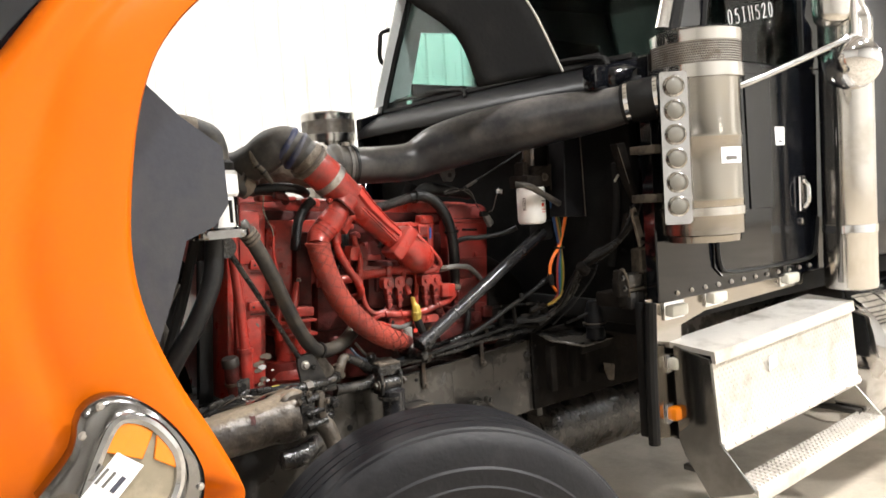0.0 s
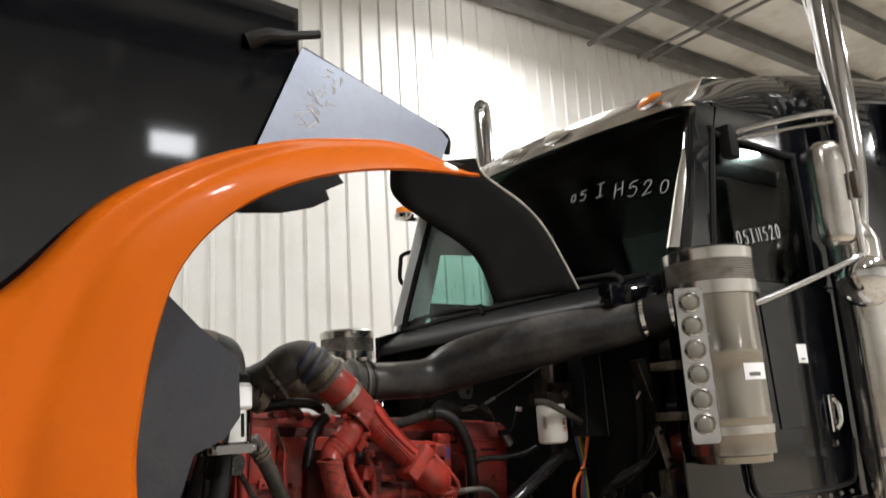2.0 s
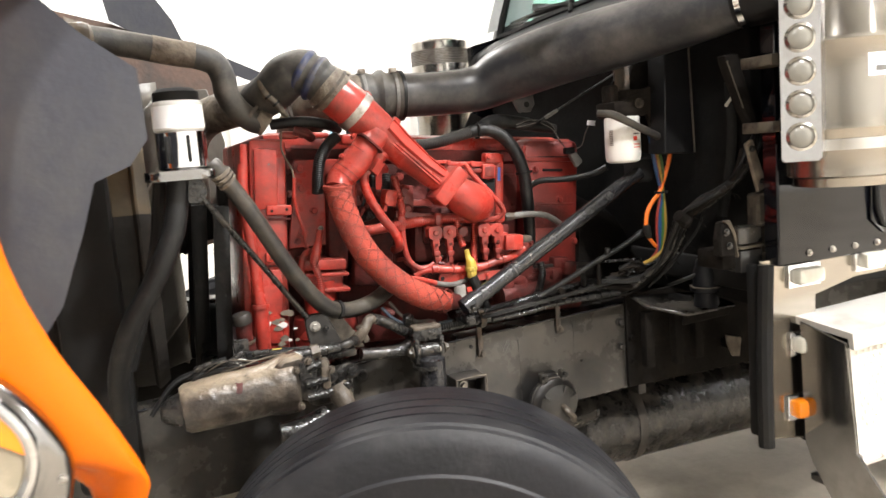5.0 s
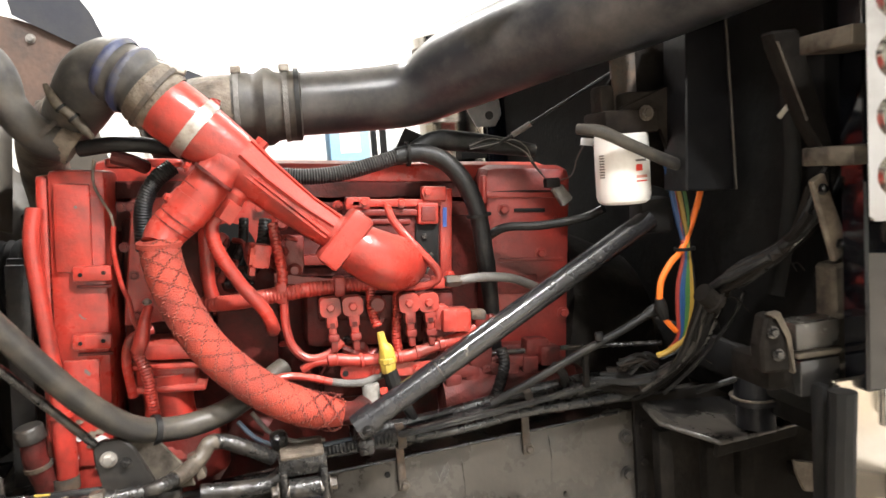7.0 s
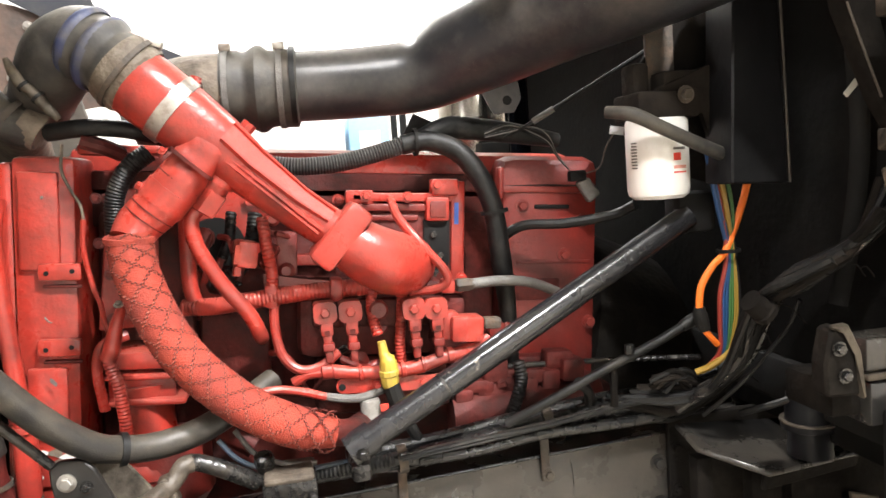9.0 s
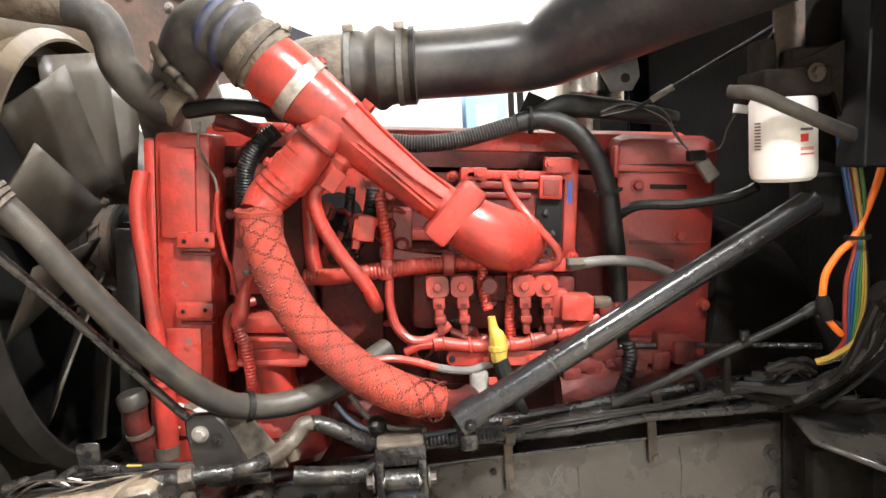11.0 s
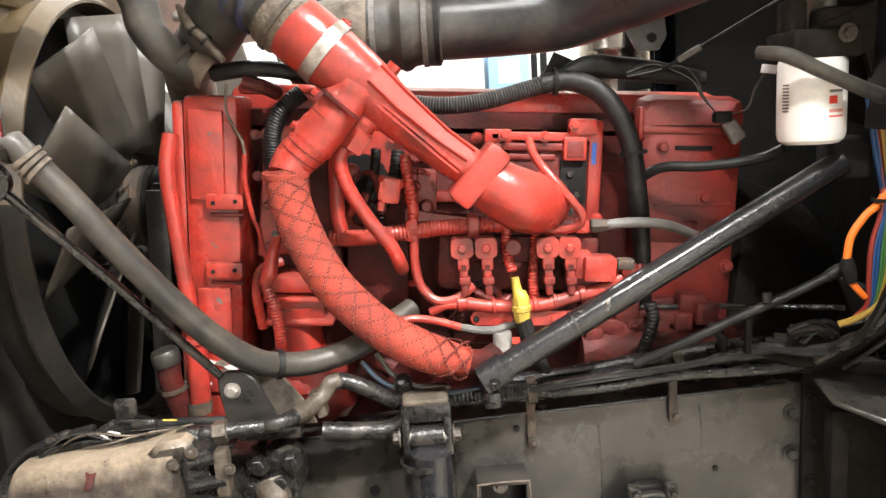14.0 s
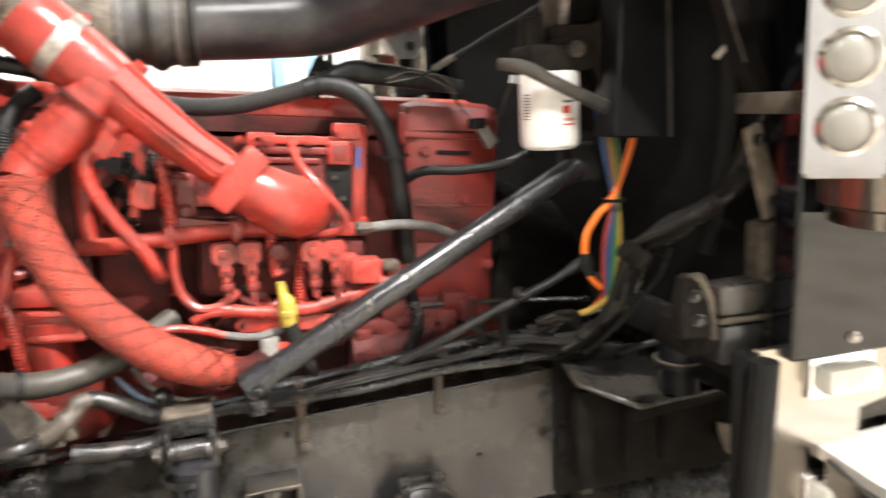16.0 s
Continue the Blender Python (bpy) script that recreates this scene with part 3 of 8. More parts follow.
for hx, hz, d in ((-0.035, 0.875, 0.012), (-0.30, 0.775, 0.02), (0.33, 0.77, 0.01)):
    part("hole", lathe(bmesh.new(), [(d / 2, 0), (d / 2, 0.003)], toward((hx, -0.4305, hz), (0, -1, 0)), 14), FLATBLACK, rail)
for bx, bz in ((-0.36, 0.85), (0.47, 0.87), (0.47, 0.79), (-0.55, 0.80), (-0.62, 0.86)):
    bolt(rail, (bx, -0.431, bz), (0, -1, 0), 0.021, FRAME)
far_rail = copy_thing(rail, Matrix.Translation((0, 0.43, 0.65)) @ Matrix.Rotation(math.pi, 4, "Z") @ Matrix.Translation((-1.2, 0, 0)))
cross = thing("crossmember", "greasy black cast crossmember bolted to the rails", "crossmember", (0.62, -0.1, 0.6))
part("beam", blocks(((0.62, 0.0, 0.78), (0.12, 0.8, 0.22)), bevel=0.012), GREASE, cross)
# Dark plate drawn long, so that it covers the rail behind.
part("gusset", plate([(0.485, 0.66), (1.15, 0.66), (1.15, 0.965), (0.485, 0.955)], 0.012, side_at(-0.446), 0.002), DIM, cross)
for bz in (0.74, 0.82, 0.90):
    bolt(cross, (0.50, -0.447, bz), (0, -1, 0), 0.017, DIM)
# Added dark beam that hides bright floor below the fan.
subframe = thing("front_subframe", "greasy black front engine crossmember", "crossmember", (-0.66, 0, 0.8))
part("beam", blocks(((-0.68, -0.02, 0.86), (0.16, 0.74, 0.12)), bevel=0.02), GREASE, subframe)
part("side_bracket", plate([(0.822, 0.784), (0.884, 0.767), (0.875, 0.705), (0.847, 0.71), (0.828, 0.752)], 0.01, side_at(-0.50), 0.002), CAST, cross)
part("bracket_arm", blocks(((0.86, -0.47, 0.745), (0.03, 0.05, 0.03)), bevel=0.004), DIM, cross)
spring = thing("leaf_spring", "black steel leaf spring pack under the rail", "spring", (-0.4, -0.5, 0.5))
for k in range(3):
    part("leaf", tube(bmesh.new(), [(-1.25 + 0.1 * k, -0.46, 0.60 - 0.02 * k), (-0.46, -0.46, 0.50 - 0.02 * k), (0.35 - 0.1 * k, -0.46, 0.60 - 0.02 * k)], 0.042, 8, 8, squash=0.22), GREASE, spring)
axle = thing("front_axle", "greasy forged front axle with two steered tyres on polished rims", "axle", (-0.46, 0, 0.42))
part("beam", tube(bmesh.new(), [(-0.46, -0.86, 0.49), (-0.46, -0.62, 0.46), (-0.46, 0, 0.42), (-0.46, 0.62, 0.46), (-0.46, 0.86, 0.49)], 0.055, 10, 6), GREASE, axle)
part("knuckle", tube(bmesh.new(), [(-0.46, -0.80, 0.36), (-0.46, -0.80, 0.62)], 0.055, 12, 2), GREASE, axle)
part("tie_rod", tube(bmesh.new(), [(-0.30, -0.75, 0.42), (-0.30, 0.75, 0.42)], 0.022, 8, 2), GREASE, axle)

# front wheels, steered to the right
STEER = 20.4
WR, WC = 0.490, (-0.463, -1.197, 0.480)


def front_wheel(wm):
    """Tyre, rim, hub and drum at the axle's end; z of wm points outwards."""
    prof = [(0.298, -0.02), (0.33, 0.014), (0.36, 0.021), (0.364, 0.018), (0.40, 0.016), (0.405, 0.011), (0.445, 0.004), (0.465, -0.006), (0.476, -0.016), (0.479, -0.026)]
    for g in range(5):
        a = -0.030 - g * 0.041
        prof += [(WR - 0.006 + (0.004 if 0 < g < 4 else 0), a), (WR - 0.002, a - 0.032), (WR - 0.013, a - 0.034), (WR - 0.013, a - 0.039)]
    prof += [(0.479, -0.240), (0.455, -0.262), (0.40, -0.272), (0.33, -0.262), (0.298, -0.23)]
    part("tyre", lathe(bmesh.new(), prof, wm, 128, close=True), TYRE, axle, "worn black ribbed truck tyre", smooth=28)
    bm = lathe(bmesh.new(), [(0.299, -0.03), (0.303, 0.0), (0.298, 0.007), (0.288, 0.0), (0.280, -0.05), (0.270, -0.12), (0.24, -0.135), (0.17, -0.10), (0.115, -0.095), (0.11, -0.12)], wm, 72)
    rim = part("rim", bm, CHROME, axle, "polished aluminium rim")
    turn3 = wm.to_3x3().to_4x4()
    for k in range(10):
        a = 2 * math.pi * k / 10
        p = wm @ Vector((0.143 * math.cos(a), 0.143 * math.sin(a), -0.098))
        part("lug_nut", lathe(bmesh.new(), [(0.019, 0), (0.019, 0.02), (0.015, 0.045), (0.006, 0.05)], Matrix.Translation(p) @ turn3, 10), CHROME, rim)
        b = 2 * math.pi * (k + 0.5) / 10
        p = wm @ Vector((0.215 * math.cos(b), 0.215 * math.sin(b), -0.116))
        part("hand_hole", lathe(bmesh.new(), [(0.031, -0.006), (0.031, 0.003), (0.026, 0.003), (0.024, -0.004)], Matrix.Translation(p) @ turn3, 18), FLATBLACK, rim)
    part("hub", lathe(bmesh.new(), [(0.115, -0.13), (0.115, -0.06), (0.10, 0.0), (0.06, 0.012), (0.01, 0.014)], wm, 28), CHROME, axle)
    part("brake_drum", lathe(bmesh.new(), [(0.20, -0.30), (0.22, -0.28), (0.22, -0.14), (0.1, -0.14)], wm, 32), GREASE, axle)


for side, turned in ((1, 0.0), (-1, 180.0)):
    front_wheel(Matrix.Translation((WC[0], side * WC[1], WC[2])) @ Matrix.Rotation(radians(turned - STEER), 4, "Z") @ Matrix.Rotation(radians(90), 4, "X"))
# Added dark mass that keeps the space below the cab dark.
gearbox = thing("transmission", "greasy dark cast transmission behind the engine", "transmission", (0.9, 0, 0.5))
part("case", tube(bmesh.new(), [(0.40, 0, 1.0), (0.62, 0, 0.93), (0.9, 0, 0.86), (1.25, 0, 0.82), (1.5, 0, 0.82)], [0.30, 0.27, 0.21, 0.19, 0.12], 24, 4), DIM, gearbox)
part("shaft", tube(bmesh.new(), [(1.45, 0, 0.82), (3.5, 0, 0.70)], 0.05, 14, 2), GREASE, gearbox)
# Added drum in place of the shade on the floor below the rail.
air = thing("blocker_tank", "added dark tank under the rail, hiding the lit floor", "tank", (0.9, -0.18, 0.33))
part("drum", lathe(bmesh.new(), [(0.02, -0.62), (0.12, -0.60), (0.15, -0.56), (0.15, 0.56), (0.12, 0.60), (0.02, 0.62)], toward((0.95, -0.20, 0.47), (1, 0, 0)), 28), GREASE, air)
for hx in (0.6, 1.3):
    part("strap", band((hx, -0.20, 0.47), (1, 0, 0), 0.151, 0.03, 0.003), FRAME, air)
    part("hanger", blocks(((hx, -0.28, 0.62), (0.03, 0.14, 0.06)), bevel=0.004), FRAME, air)
# Added far drum, blocks the bright floor beyond the rails.
tanks = thing("fuel_tank", "added dark steel tank beyond the rail, hiding the lit floor", "tank", (1.5, 0.8, 0.35))
part("drum", lathe(bmesh.new(), [(0.02, -0.75), (0.28, -0.74), (0.30, -0.72), (0.30, 0.72), (0.28, 0.74), (0.02, 0.75)], toward((1.55, 0.80, 0.66), (1, 0, 0)), 32), FRAME, tanks)

near_tank = thing("fuel_tank", "polished aluminium fuel tank slung beside the rail", "tank", (2.6, -0.80, 0.33))
part("drum", lathe(bmesh.new(), [(0.02, -0.72), (0.26, -0.715), (0.31, -0.69), (0.325, -0.66), (0.325, 0.66), (0.31, 0.69), (0.02, 0.72)], toward((2.62, -0.79, 0.66), (1, 0, 0)), 48), CHROME, near_tank)
for hx in (2.1, 3.1):
    part("strap", band((hx, -0.79, 0.66), (1, 0, 0), 0.326, 0.06, 0.004, 48), STAINLESS, near_tank)
    part("hanger", blocks(((hx, -0.56, 0.60), (0.06, 0.26, 0.12)), bevel=0.006), FRAME, near_tank)
# ---- hood, tilted forward ----
hood = thing("hood", "black truck hood with orange fender, tilted wide open", "hood", (-1.5, 0, 0.7))
LIP = [(-0.254, 2.068), (-0.495, 2.050), (-0.704, 2.003), (-0.872, 1.921), (-0.986, 1.807), (-1.041, 1.675), (-1.071, 1.504), (-1.075, 1.390), (-1.056, 1.285), (-1.014, 1.170), (-0.958, 1.059), (-0.912, 0.955), (-0.906, 0.910), (-0.943, 0.862), (-1.011, 0.862)]
EDGE = [(-0.240, 2.102), (-0.440, 2.149), (-0.660, 2.126), (-0.814, 2.086), (-0.997, 2.007), (-1.150, 1.905), (-1.290, 1.740), (-1.480, 1.600), (-1.580, 1.400), (-1.600, 1.200), (-1.600, 1.045), (-1.12, 1.000), (-1.02, 0.930), (-1.00, 0.890), (-1.012, 0.866)]
flare = smooth_line([(0, 0, 0), (0.12, 0, 0.046), (0.24, 0, 0.080), (0.36, 0, 0.102), (0.48, 0, 0.116), (0.58, 0, 0.118), (0.66, 0, 0.106), (0.72, 0, 0.114), (0.82, 0, 0.152), (0.89, 0, 0.165), (0.95, 0, 0.11), (1.0, 0, 0.0)], 8)
flare_w, flare_d = [q.x for q in flare], [q.z for q in flare]   # how far the fender stands out between its lip and its edge
lips, edges = smooth_line([(x, -1.08, z) for x, z in LIP], 6), smooth_line([(x, -1.0, z) for x, z in EDGE], 6)
bm = bmesh.new()
rings = []
for a, b in zip(lips, edges):
    span = (b - a).length
    row = [bm.verts.new(a + Vector((0, 0.016, 0)) + 0.012 * (b - a).normalized()), bm.verts.new(a + Vector((0, 0.006, 0))), bm.verts.new(a + Vector((0, -0.004, 0)) + 0.008 * (b - a).normalized())]
    for k in range(1, 29):
        w = k / 28
        reach = min(span, 0.30)
        ww = w * span / reach
        out = float(np.interp(ww, flare_w, flare_d)) if span <= 0.30 or ww < 0.89 else 0.165 * min(1.0, (1 - w) / 0.08)
        y = -0.006 - 1.15 * reach * out * min(1.0, (span / 0.2) ** 1.5)
        row.append(bm.verts.new(a.lerp(b, w) + Vector((0, y, 0))))
    rings.append(row)
ring_faces(bm, rings, close=False)
fender = part("fender", bm, ORANGE, hood, "glossy orange front fender", smooth=60)
sol = fender.modifiers.new("thickness", "SOLIDIFY")
sol.thickness, sol.offset = 0.006, -1


def hood_floor(x):
    pts = sorted(EDGE[1:10])
    for (xa, za), (xb, zb) in zip(pts, pts[1:]):
        if xa <= x <= xb:
            return za + (zb - za) * (x - xa) / (xb - xa) if xb > xa else za
    return pts[0][1] if x < pts[0][0] else pts[-1][1]


def hood_skin(xs, tops, bottoms, y, lean):
    bm = bmesh.new()
    rings = []
    for x, t, b in zip(xs, tops, bottoms):
        rings.append([bm.verts.new((x, y + lean * max(0, (b + (t - b) * k / 10 - 1.7) / 0.8) ** 2, b + (t - b) * k / 10)) for k in range(11)])
    ring_faces(bm, rings, close=False)
    return bm


xs = [-0.690 - 0.01 * k for k in range(12)] + [-0.81 - 0.05 * k for k in range(22)]
tops = [2.475 + 0.02 * min(1, (-x - 0.67) * 3) for x in xs]
bots = [hood_floor(x) - 0.05 for x in xs]
skin = part("side_panel", hood_skin(xs, tops, bots, -0.955, 0.0), BLACK, hood, "glossy black hood side", smooth=60)
skin.modifiers.new("thickness", "SOLIDIFY").thickness = 0.006
bm = bmesh.new()
rings = []
for k in range(21):
    a = k / 20
    y = -0.95 + 1.9 * a
    bow = 1 - (2 * a - 1) ** 6
    rings.append([bm.verts.new((-1.82 - 0.16 * bow - 0.1 * math.sin(math.pi * j / 8), y, 1.05 + 1.5 * j / 8)) for j in range(9)])
ring_faces(bm, rings, close=False)
top = part("hood_top", bm, BLACK, hood, smooth=60)
top.modifiers.new("thickness", "SOLIDIFY").thickness = 0.006
trim = plate([(-0.689, 2.364), (-0.806, 2.097), (-0.826, 2.043), (-0.583, 2.071), (-0.29, 2.14), (-0.264, 2.20), (-0.300, 2.235)], 0.004, side_at(-0.972))
trim_ob = part("trim_panel", trim, ALLOY, hood, "scuffed stainless trim panel with scribbles")
part("trim_edge", tube(bmesh.new(), [(-0.685, -0.960, 2.366), (-0.50, -0.960, 2.302), (-0.34, -0.960, 2.246), (-0.262, -0.960, 2.215), (-0.262, -0.960, 2.165)], 0.008, 6, 4), FLATBLACK, hood)
for k in range(22):
    random.seed(k)
    cx, cz = -0.70 + 0.016 * (k % 4) + 0.035 * (k // 8), 2.17 + 0.021 * (k // 3)
    p = [(cx + 0.014 * random.uniform(-1, 1), -0.9725, cz + 0.014 * random.uniform(-1, 1)) for _ in range(4)]
    part("scribble", tube(bmesh.new(), p, 0.0011, 4, 5), BOTTLE, trim_ob)
latch = part("latch", tube(bmesh.new(), [(-0.82, -0.955, 2.356), (-0.78, -0.975, 2.372), (-0.72, -0.980, 2.384), (-0.648, -0.980, 2.406)], [0.020, 0.018, 0.012, 0.011], 10, 5), RUBBER, hood, "black rubber hood latch")
part("latch_base", blocks(((-0.825, -0.945, 2.352), (0.035, 0.02, 0.05)), bevel=0.006), GREASE, latch)
# splash shields and liners
shield = plate([(-1.00, 1.76), (-0.925, 1.685), (-0.842, 1.622), (-0.838, 1.50), (-0.872, 1.455), (-0.934, 1.43), (-0.96, 1.35), (-1.01, 1.22), (-1.06, 1.15), (-1.12, 1.40), (-1.10, 1.70)], 0.006, side_at(-0.95))
part("splash_shield", shield, SHIELD, hood, "flexible grey splash shield")
liner = plate([(-0.762, 2.0), (-0.65, 2.012), (-0.56, 2.036), (-0.509, 2.064), (-0.52, 2.089), (-0.464, 2.117), (-0.481, 2.138), (-0.39, 2.172), (-0.532, 2.172), (-0.74, 2.10), (-0.85, 2.02)], 0.006, side_at(-0.75))
far_liner = plate([(-1.6, 2.2), (-1.08, 2.06), (-0.89, 2.01), (-0.73, 1.945), (-0.42, 1.82), (-0.55, 1.72), (-0.90, 1.68), (-1.12, 1.60), (-1.6, 1.6)], 0.006, side_at(0.82))
part("inner_liner", far_liner, BROWN, hood, "dusty brown inner fender liner")
blade = plate([(-0.95, 2.30), (-0.72, 2.09), (-0.675, 2.02), (-0.646, 1.945), (-0.306, 1.785), (-0.36, 1.76), (-0.60, 1.86), (-0.74, 1.93), (-0.90, 2.02)], 0.006, side_at(0.80))
part("splash_shield", blade, SHIELD, hood)
for bx, bz in ((-0.98, 1.99), (-0.86, 1.95), (-0.70, 1.88), (-0.92, 1.80)):
    bolt(hood, (bx, 0.818, bz), (0, -1, 0), 0.02, STEEL)
# cowl seal panel that hangs from the tail of the fender
bm = bmesh.new()
rings = []
outer = smooth_line([(0.125, -0.61, 2.325), (0.169, -0.60, 2.270), (0.330, -0.60, 2.190), (0.438, -0.60, 2.095), (0.567, -0.60, 1.896)], 6)
inner = smooth_line([(-0.225, -0.62, 2.245), (-0.203, -0.60, 2.153), (-0.079, -0.60, 2.080), (0.095, -0.60, 1.987), (0.175, -0.60, 1.830)], 6)
for a, b in zip(outer, inner):
    rings.append([bm.verts.new(a.lerp(b, k / 6)) for k in range(7)])
ring_faces(bm, rings, close=False)
cowl_panel = part("rear_panel", bm, FELT, hood, "matt black hood rear panel", smooth=60)
cowl_panel.modifiers.new("thickness", "SOLIDIFY").thickness = 0.006
part("seal", tube(bmesh.new(), outer, 0.0045, 6, 1), LENS_WHITE, cowl_panel, "pale edge seal")
part("bracket", tube(bmesh.new(), [(-0.27, -1.04, 2.09), (-0.22, -0.85, 2.17), (-0.18, -0.63, 2.26)], 0.02, 8, 4), FLATBLACK, hood)
part("hinge", tube(bmesh.new(), [(-1.75, -0.42, 1.08), (-1.72, -0.42, 0.84), (-1.60, -0.42, 0.74)], 0.03, 8, 4), GREASE, hood)

# headlight set in the fender
BEZEL = [(-1.281, 1.045), (-1.225, 1.107), (-1.210, 1.161), (-1.186, 1.185), (-1.146, 1.188), (-1.102, 1.165), (-1.054, 1.113), (-1.016, 1.045), (-1.007, 0.996), (-1.022, 0.931), (-1.044, 0.912), (-1.101, 0.928), (-1.199, 0.975), (-1.271, 1.019)]
LENS_EDGE = [(-1.216, 1.027), (-1.183, 1.099), (-1.156, 1.142), (-1.129, 1.146), (-1.093, 1.124), (-1.060, 1.071), (-1.058, 1.020), (-1.079, 0.979), (-1.108, 0.977), (-1.170, 1.008)]


def polar(pts, n=56, c=(-1.128, 1.045)):
    """The outline as radii about c at n even angles."""
    line = smooth_line([(x, 0, z) for x, z in pts + pts[:1]], 8)
    pairs = sorted((math.atan2(q.z - c[1], q.x - c[0]), math.hypot(q.z - c[1], q.x - c[0])) for q in line)
    ang = [p[0] for p in pairs]
    rad = [p[1] for p in pairs]
    return [(a, float(np.interp(a, ang, rad, period=2 * math.pi))) for a in np.linspace(-math.pi, math.pi, n, endpoint=False)]


outer_r, inner_r = polar(BEZEL), polar(LENS_EDGE)
bm = bmesh.new()
rings = []
for f, y in ((0.0, -1.125), (0.0, -1.148), (0.06, -1.160), (0.35, -1.168), (0.62, -1.170), (0.80, -1.178), (0.95, -1.174), (1.05, -1.150)):
    rings.append([bm.verts.new((-1.128 + (ro + (ri - ro) * f) * math.cos(a), y, 1.045 + (ro + (ri - ro) * f) * math.sin(a))) for (a, ro), (_, ri) in zip(outer_r, inner_r)])
ring_faces(bm, rings)
lamp = part("headlight", bm, DARK_STEEL, hood, "chrome headlight bezel", smooth=50)
part("rim_ring", tube(bmesh.new(), [(x, -1.171, z) for x, z in LENS_EDGE + LENS_EDGE[:1]], 0.011, 8, 6), BEZEL_CHROME, lamp)
part("lens", plate(LENS_EDGE, 0.010, side_at(-1.172), 0.003), LENS, lamp, "hazy clear headlight lens")
part("turn_lens", plate([(-1.176, 1.098), (-1.162, 1.142), (-1.130, 1.145), (-1.096, 1.115), (-1.118, 1.071)], 0.006, side_at(-1.177), 0.002), AMBER, lamp, "amber turn signal lens")
part("turn_lens", plate([(-1.091, 1.110), (-1.062, 1.069), (-1.063, 1.041), (-1.100, 1.067)], 0.006, side_at(-1.177), 0.002), AMBER, lamp, "amber turn signal lens")
tag = part("sticker", plate([(-1.159, 1.096), (-1.119, 1.063), (-1.177, 1.007), (-1.222, 1.035)], 0.002, side_at(-1.183)), PAPER, lamp, "white paper tag with a dark code bar")
for o in (0.0, 0.012, 0.022, 0.030):
    w = 0.0035 if o else 0.006
    part("print", plate([(-1.155 - o, 1.055 + 0.9 * o), (-1.155 - o + w, 1.055 + 0.9 * o - w), (-1.178 - o + w, 1.035 + 0.9 * o - w), (-1.178 - o, 1.035 + 0.9 * o)], 0.001, side_at(-1.1845)), INK if not o else GREY_HOSE, tag)
for x, z in [(-1.206, 1.132), (-1.175, 1.174), (-1.021, 0.993)]:
    bolt(lamp, (x, -1.166, z), (0, -1, 0), 0.010, STEEL, "screw")
bump = thing("front_bumper", "dull chrome front bumper end", "bumper", (-1.5, -0.6, 0.5))
part("bar", tube(bmesh.new(), [(-1.15, -1.10, 0.82), (-1.35, -1.14, 0.82), (-1.75, -1.10, 0.80), (-1.98, -0.6, 0.78), (-2.02, 0, 0.78), (-1.98, 0.6, 0.78), (-1.75, 1.10, 0.80)], 0.10, 14, 6, squash=0.6), STAINLESS, bump)
for sy in (-0.40, 0.40):
    part("bracket", blocks(((-1.72, sy, 0.74), (0.5, 0.05, 0.12)), bevel=0.005), GREASE, bump)

part("inner_liner", liner, LINER, hood, "ragged black fender liner")

# ---- cab ----
cab = thing("truck_cab", "glossy black truck cab with stainless visor and sleeper", "truck cab", (2.2, 0, 0.95))


def cab_wall(y, thick):
    """A cab side with its window opening, as strips round the hole."""
    m = side_at(y)
    out = []
    out.append(plate([(0.62, 1.08), (1.72, 1.08), (1.72, 1.90), (0.90, 1.90), (0.74, 1.93), (0.62, 1.90)], thick, m, 0.004))
    out.append(plate([(0.75, 1.93), (0.90, 1.90), (1.02, 2.46), (1.08, 2.58), (0.95, 2.58), (0.91, 2.46)], thick, m, 0.004))
    out.append(plate([(1.58, 1.90), (1.72, 1.90), (1.72, 2.60), (1.50, 2.60), (1.56, 2.45)], thick, m, 0.004))
    out.append(plate([(1.02, 2.46), (1.56, 2.45), (1.50, 2.60), (1.06, 2.60)], thick, m, 0.004))
    return out


for y, thick in ((-0.93, 0.05), (0.88, 0.05)):
    door_wall, post_a, post_b, header = cab_wall(y, thick)
    side = part("side_wall", door_wall, BLACK, cab)
    part("front_pillar", post_a, BLACK, cab)
    part("rear_pillar", post_b, BLACK, cab)
    part("header", header, BLACK, cab)
    win = part("door_window", plate([(0.90, 1.91), (1.58, 1.91), (1.56, 2.45), (1.02, 2.46)], 0.005, side_at(y + 0.012 if y < 0 else y + 0.03)), DOOR_GLASS, cab, "door glass with white chalk writing")
    win.visible_shadow = False
    part("window_seal", tube(bmesh.new(), [(0.91, y + (0.0 if y < 0 else thick), 1.92), (1.015, y + (0.0 if y < 0 else thick), 2.44), (1.05, y + (0.0 if y < 0 else thick), 2.46), (1.53, y + (0.0 if y < 0 else thick), 2.45), (1.57, y + (0.0 if y < 0 else thick), 2.42), (1.585, y + (0.0 if y < 0 else thick), 1.93)], 0.012, 6, 4), FLATBLACK, cab)
    if y < 0:
        writing("05IH520", 0.054, Matrix.Translation((1.104, y + 0.010, 2.033)) @ Matrix.Rotation(radians(90), 4, "X") @ Matrix.Rotation(radians(11), 4, "Z"), CHALK, win, 0.86, 0.0016)
    else:
        writing("05IH520", 0.10, Matrix.Translation((1.46, y + 0.037, 2.13)) @ Matrix.Rotation(radians(180), 4, "Z") @ Matrix.Rotation(radians(90), 4, "X"), CHALK, win, 0.72, 0.0022)

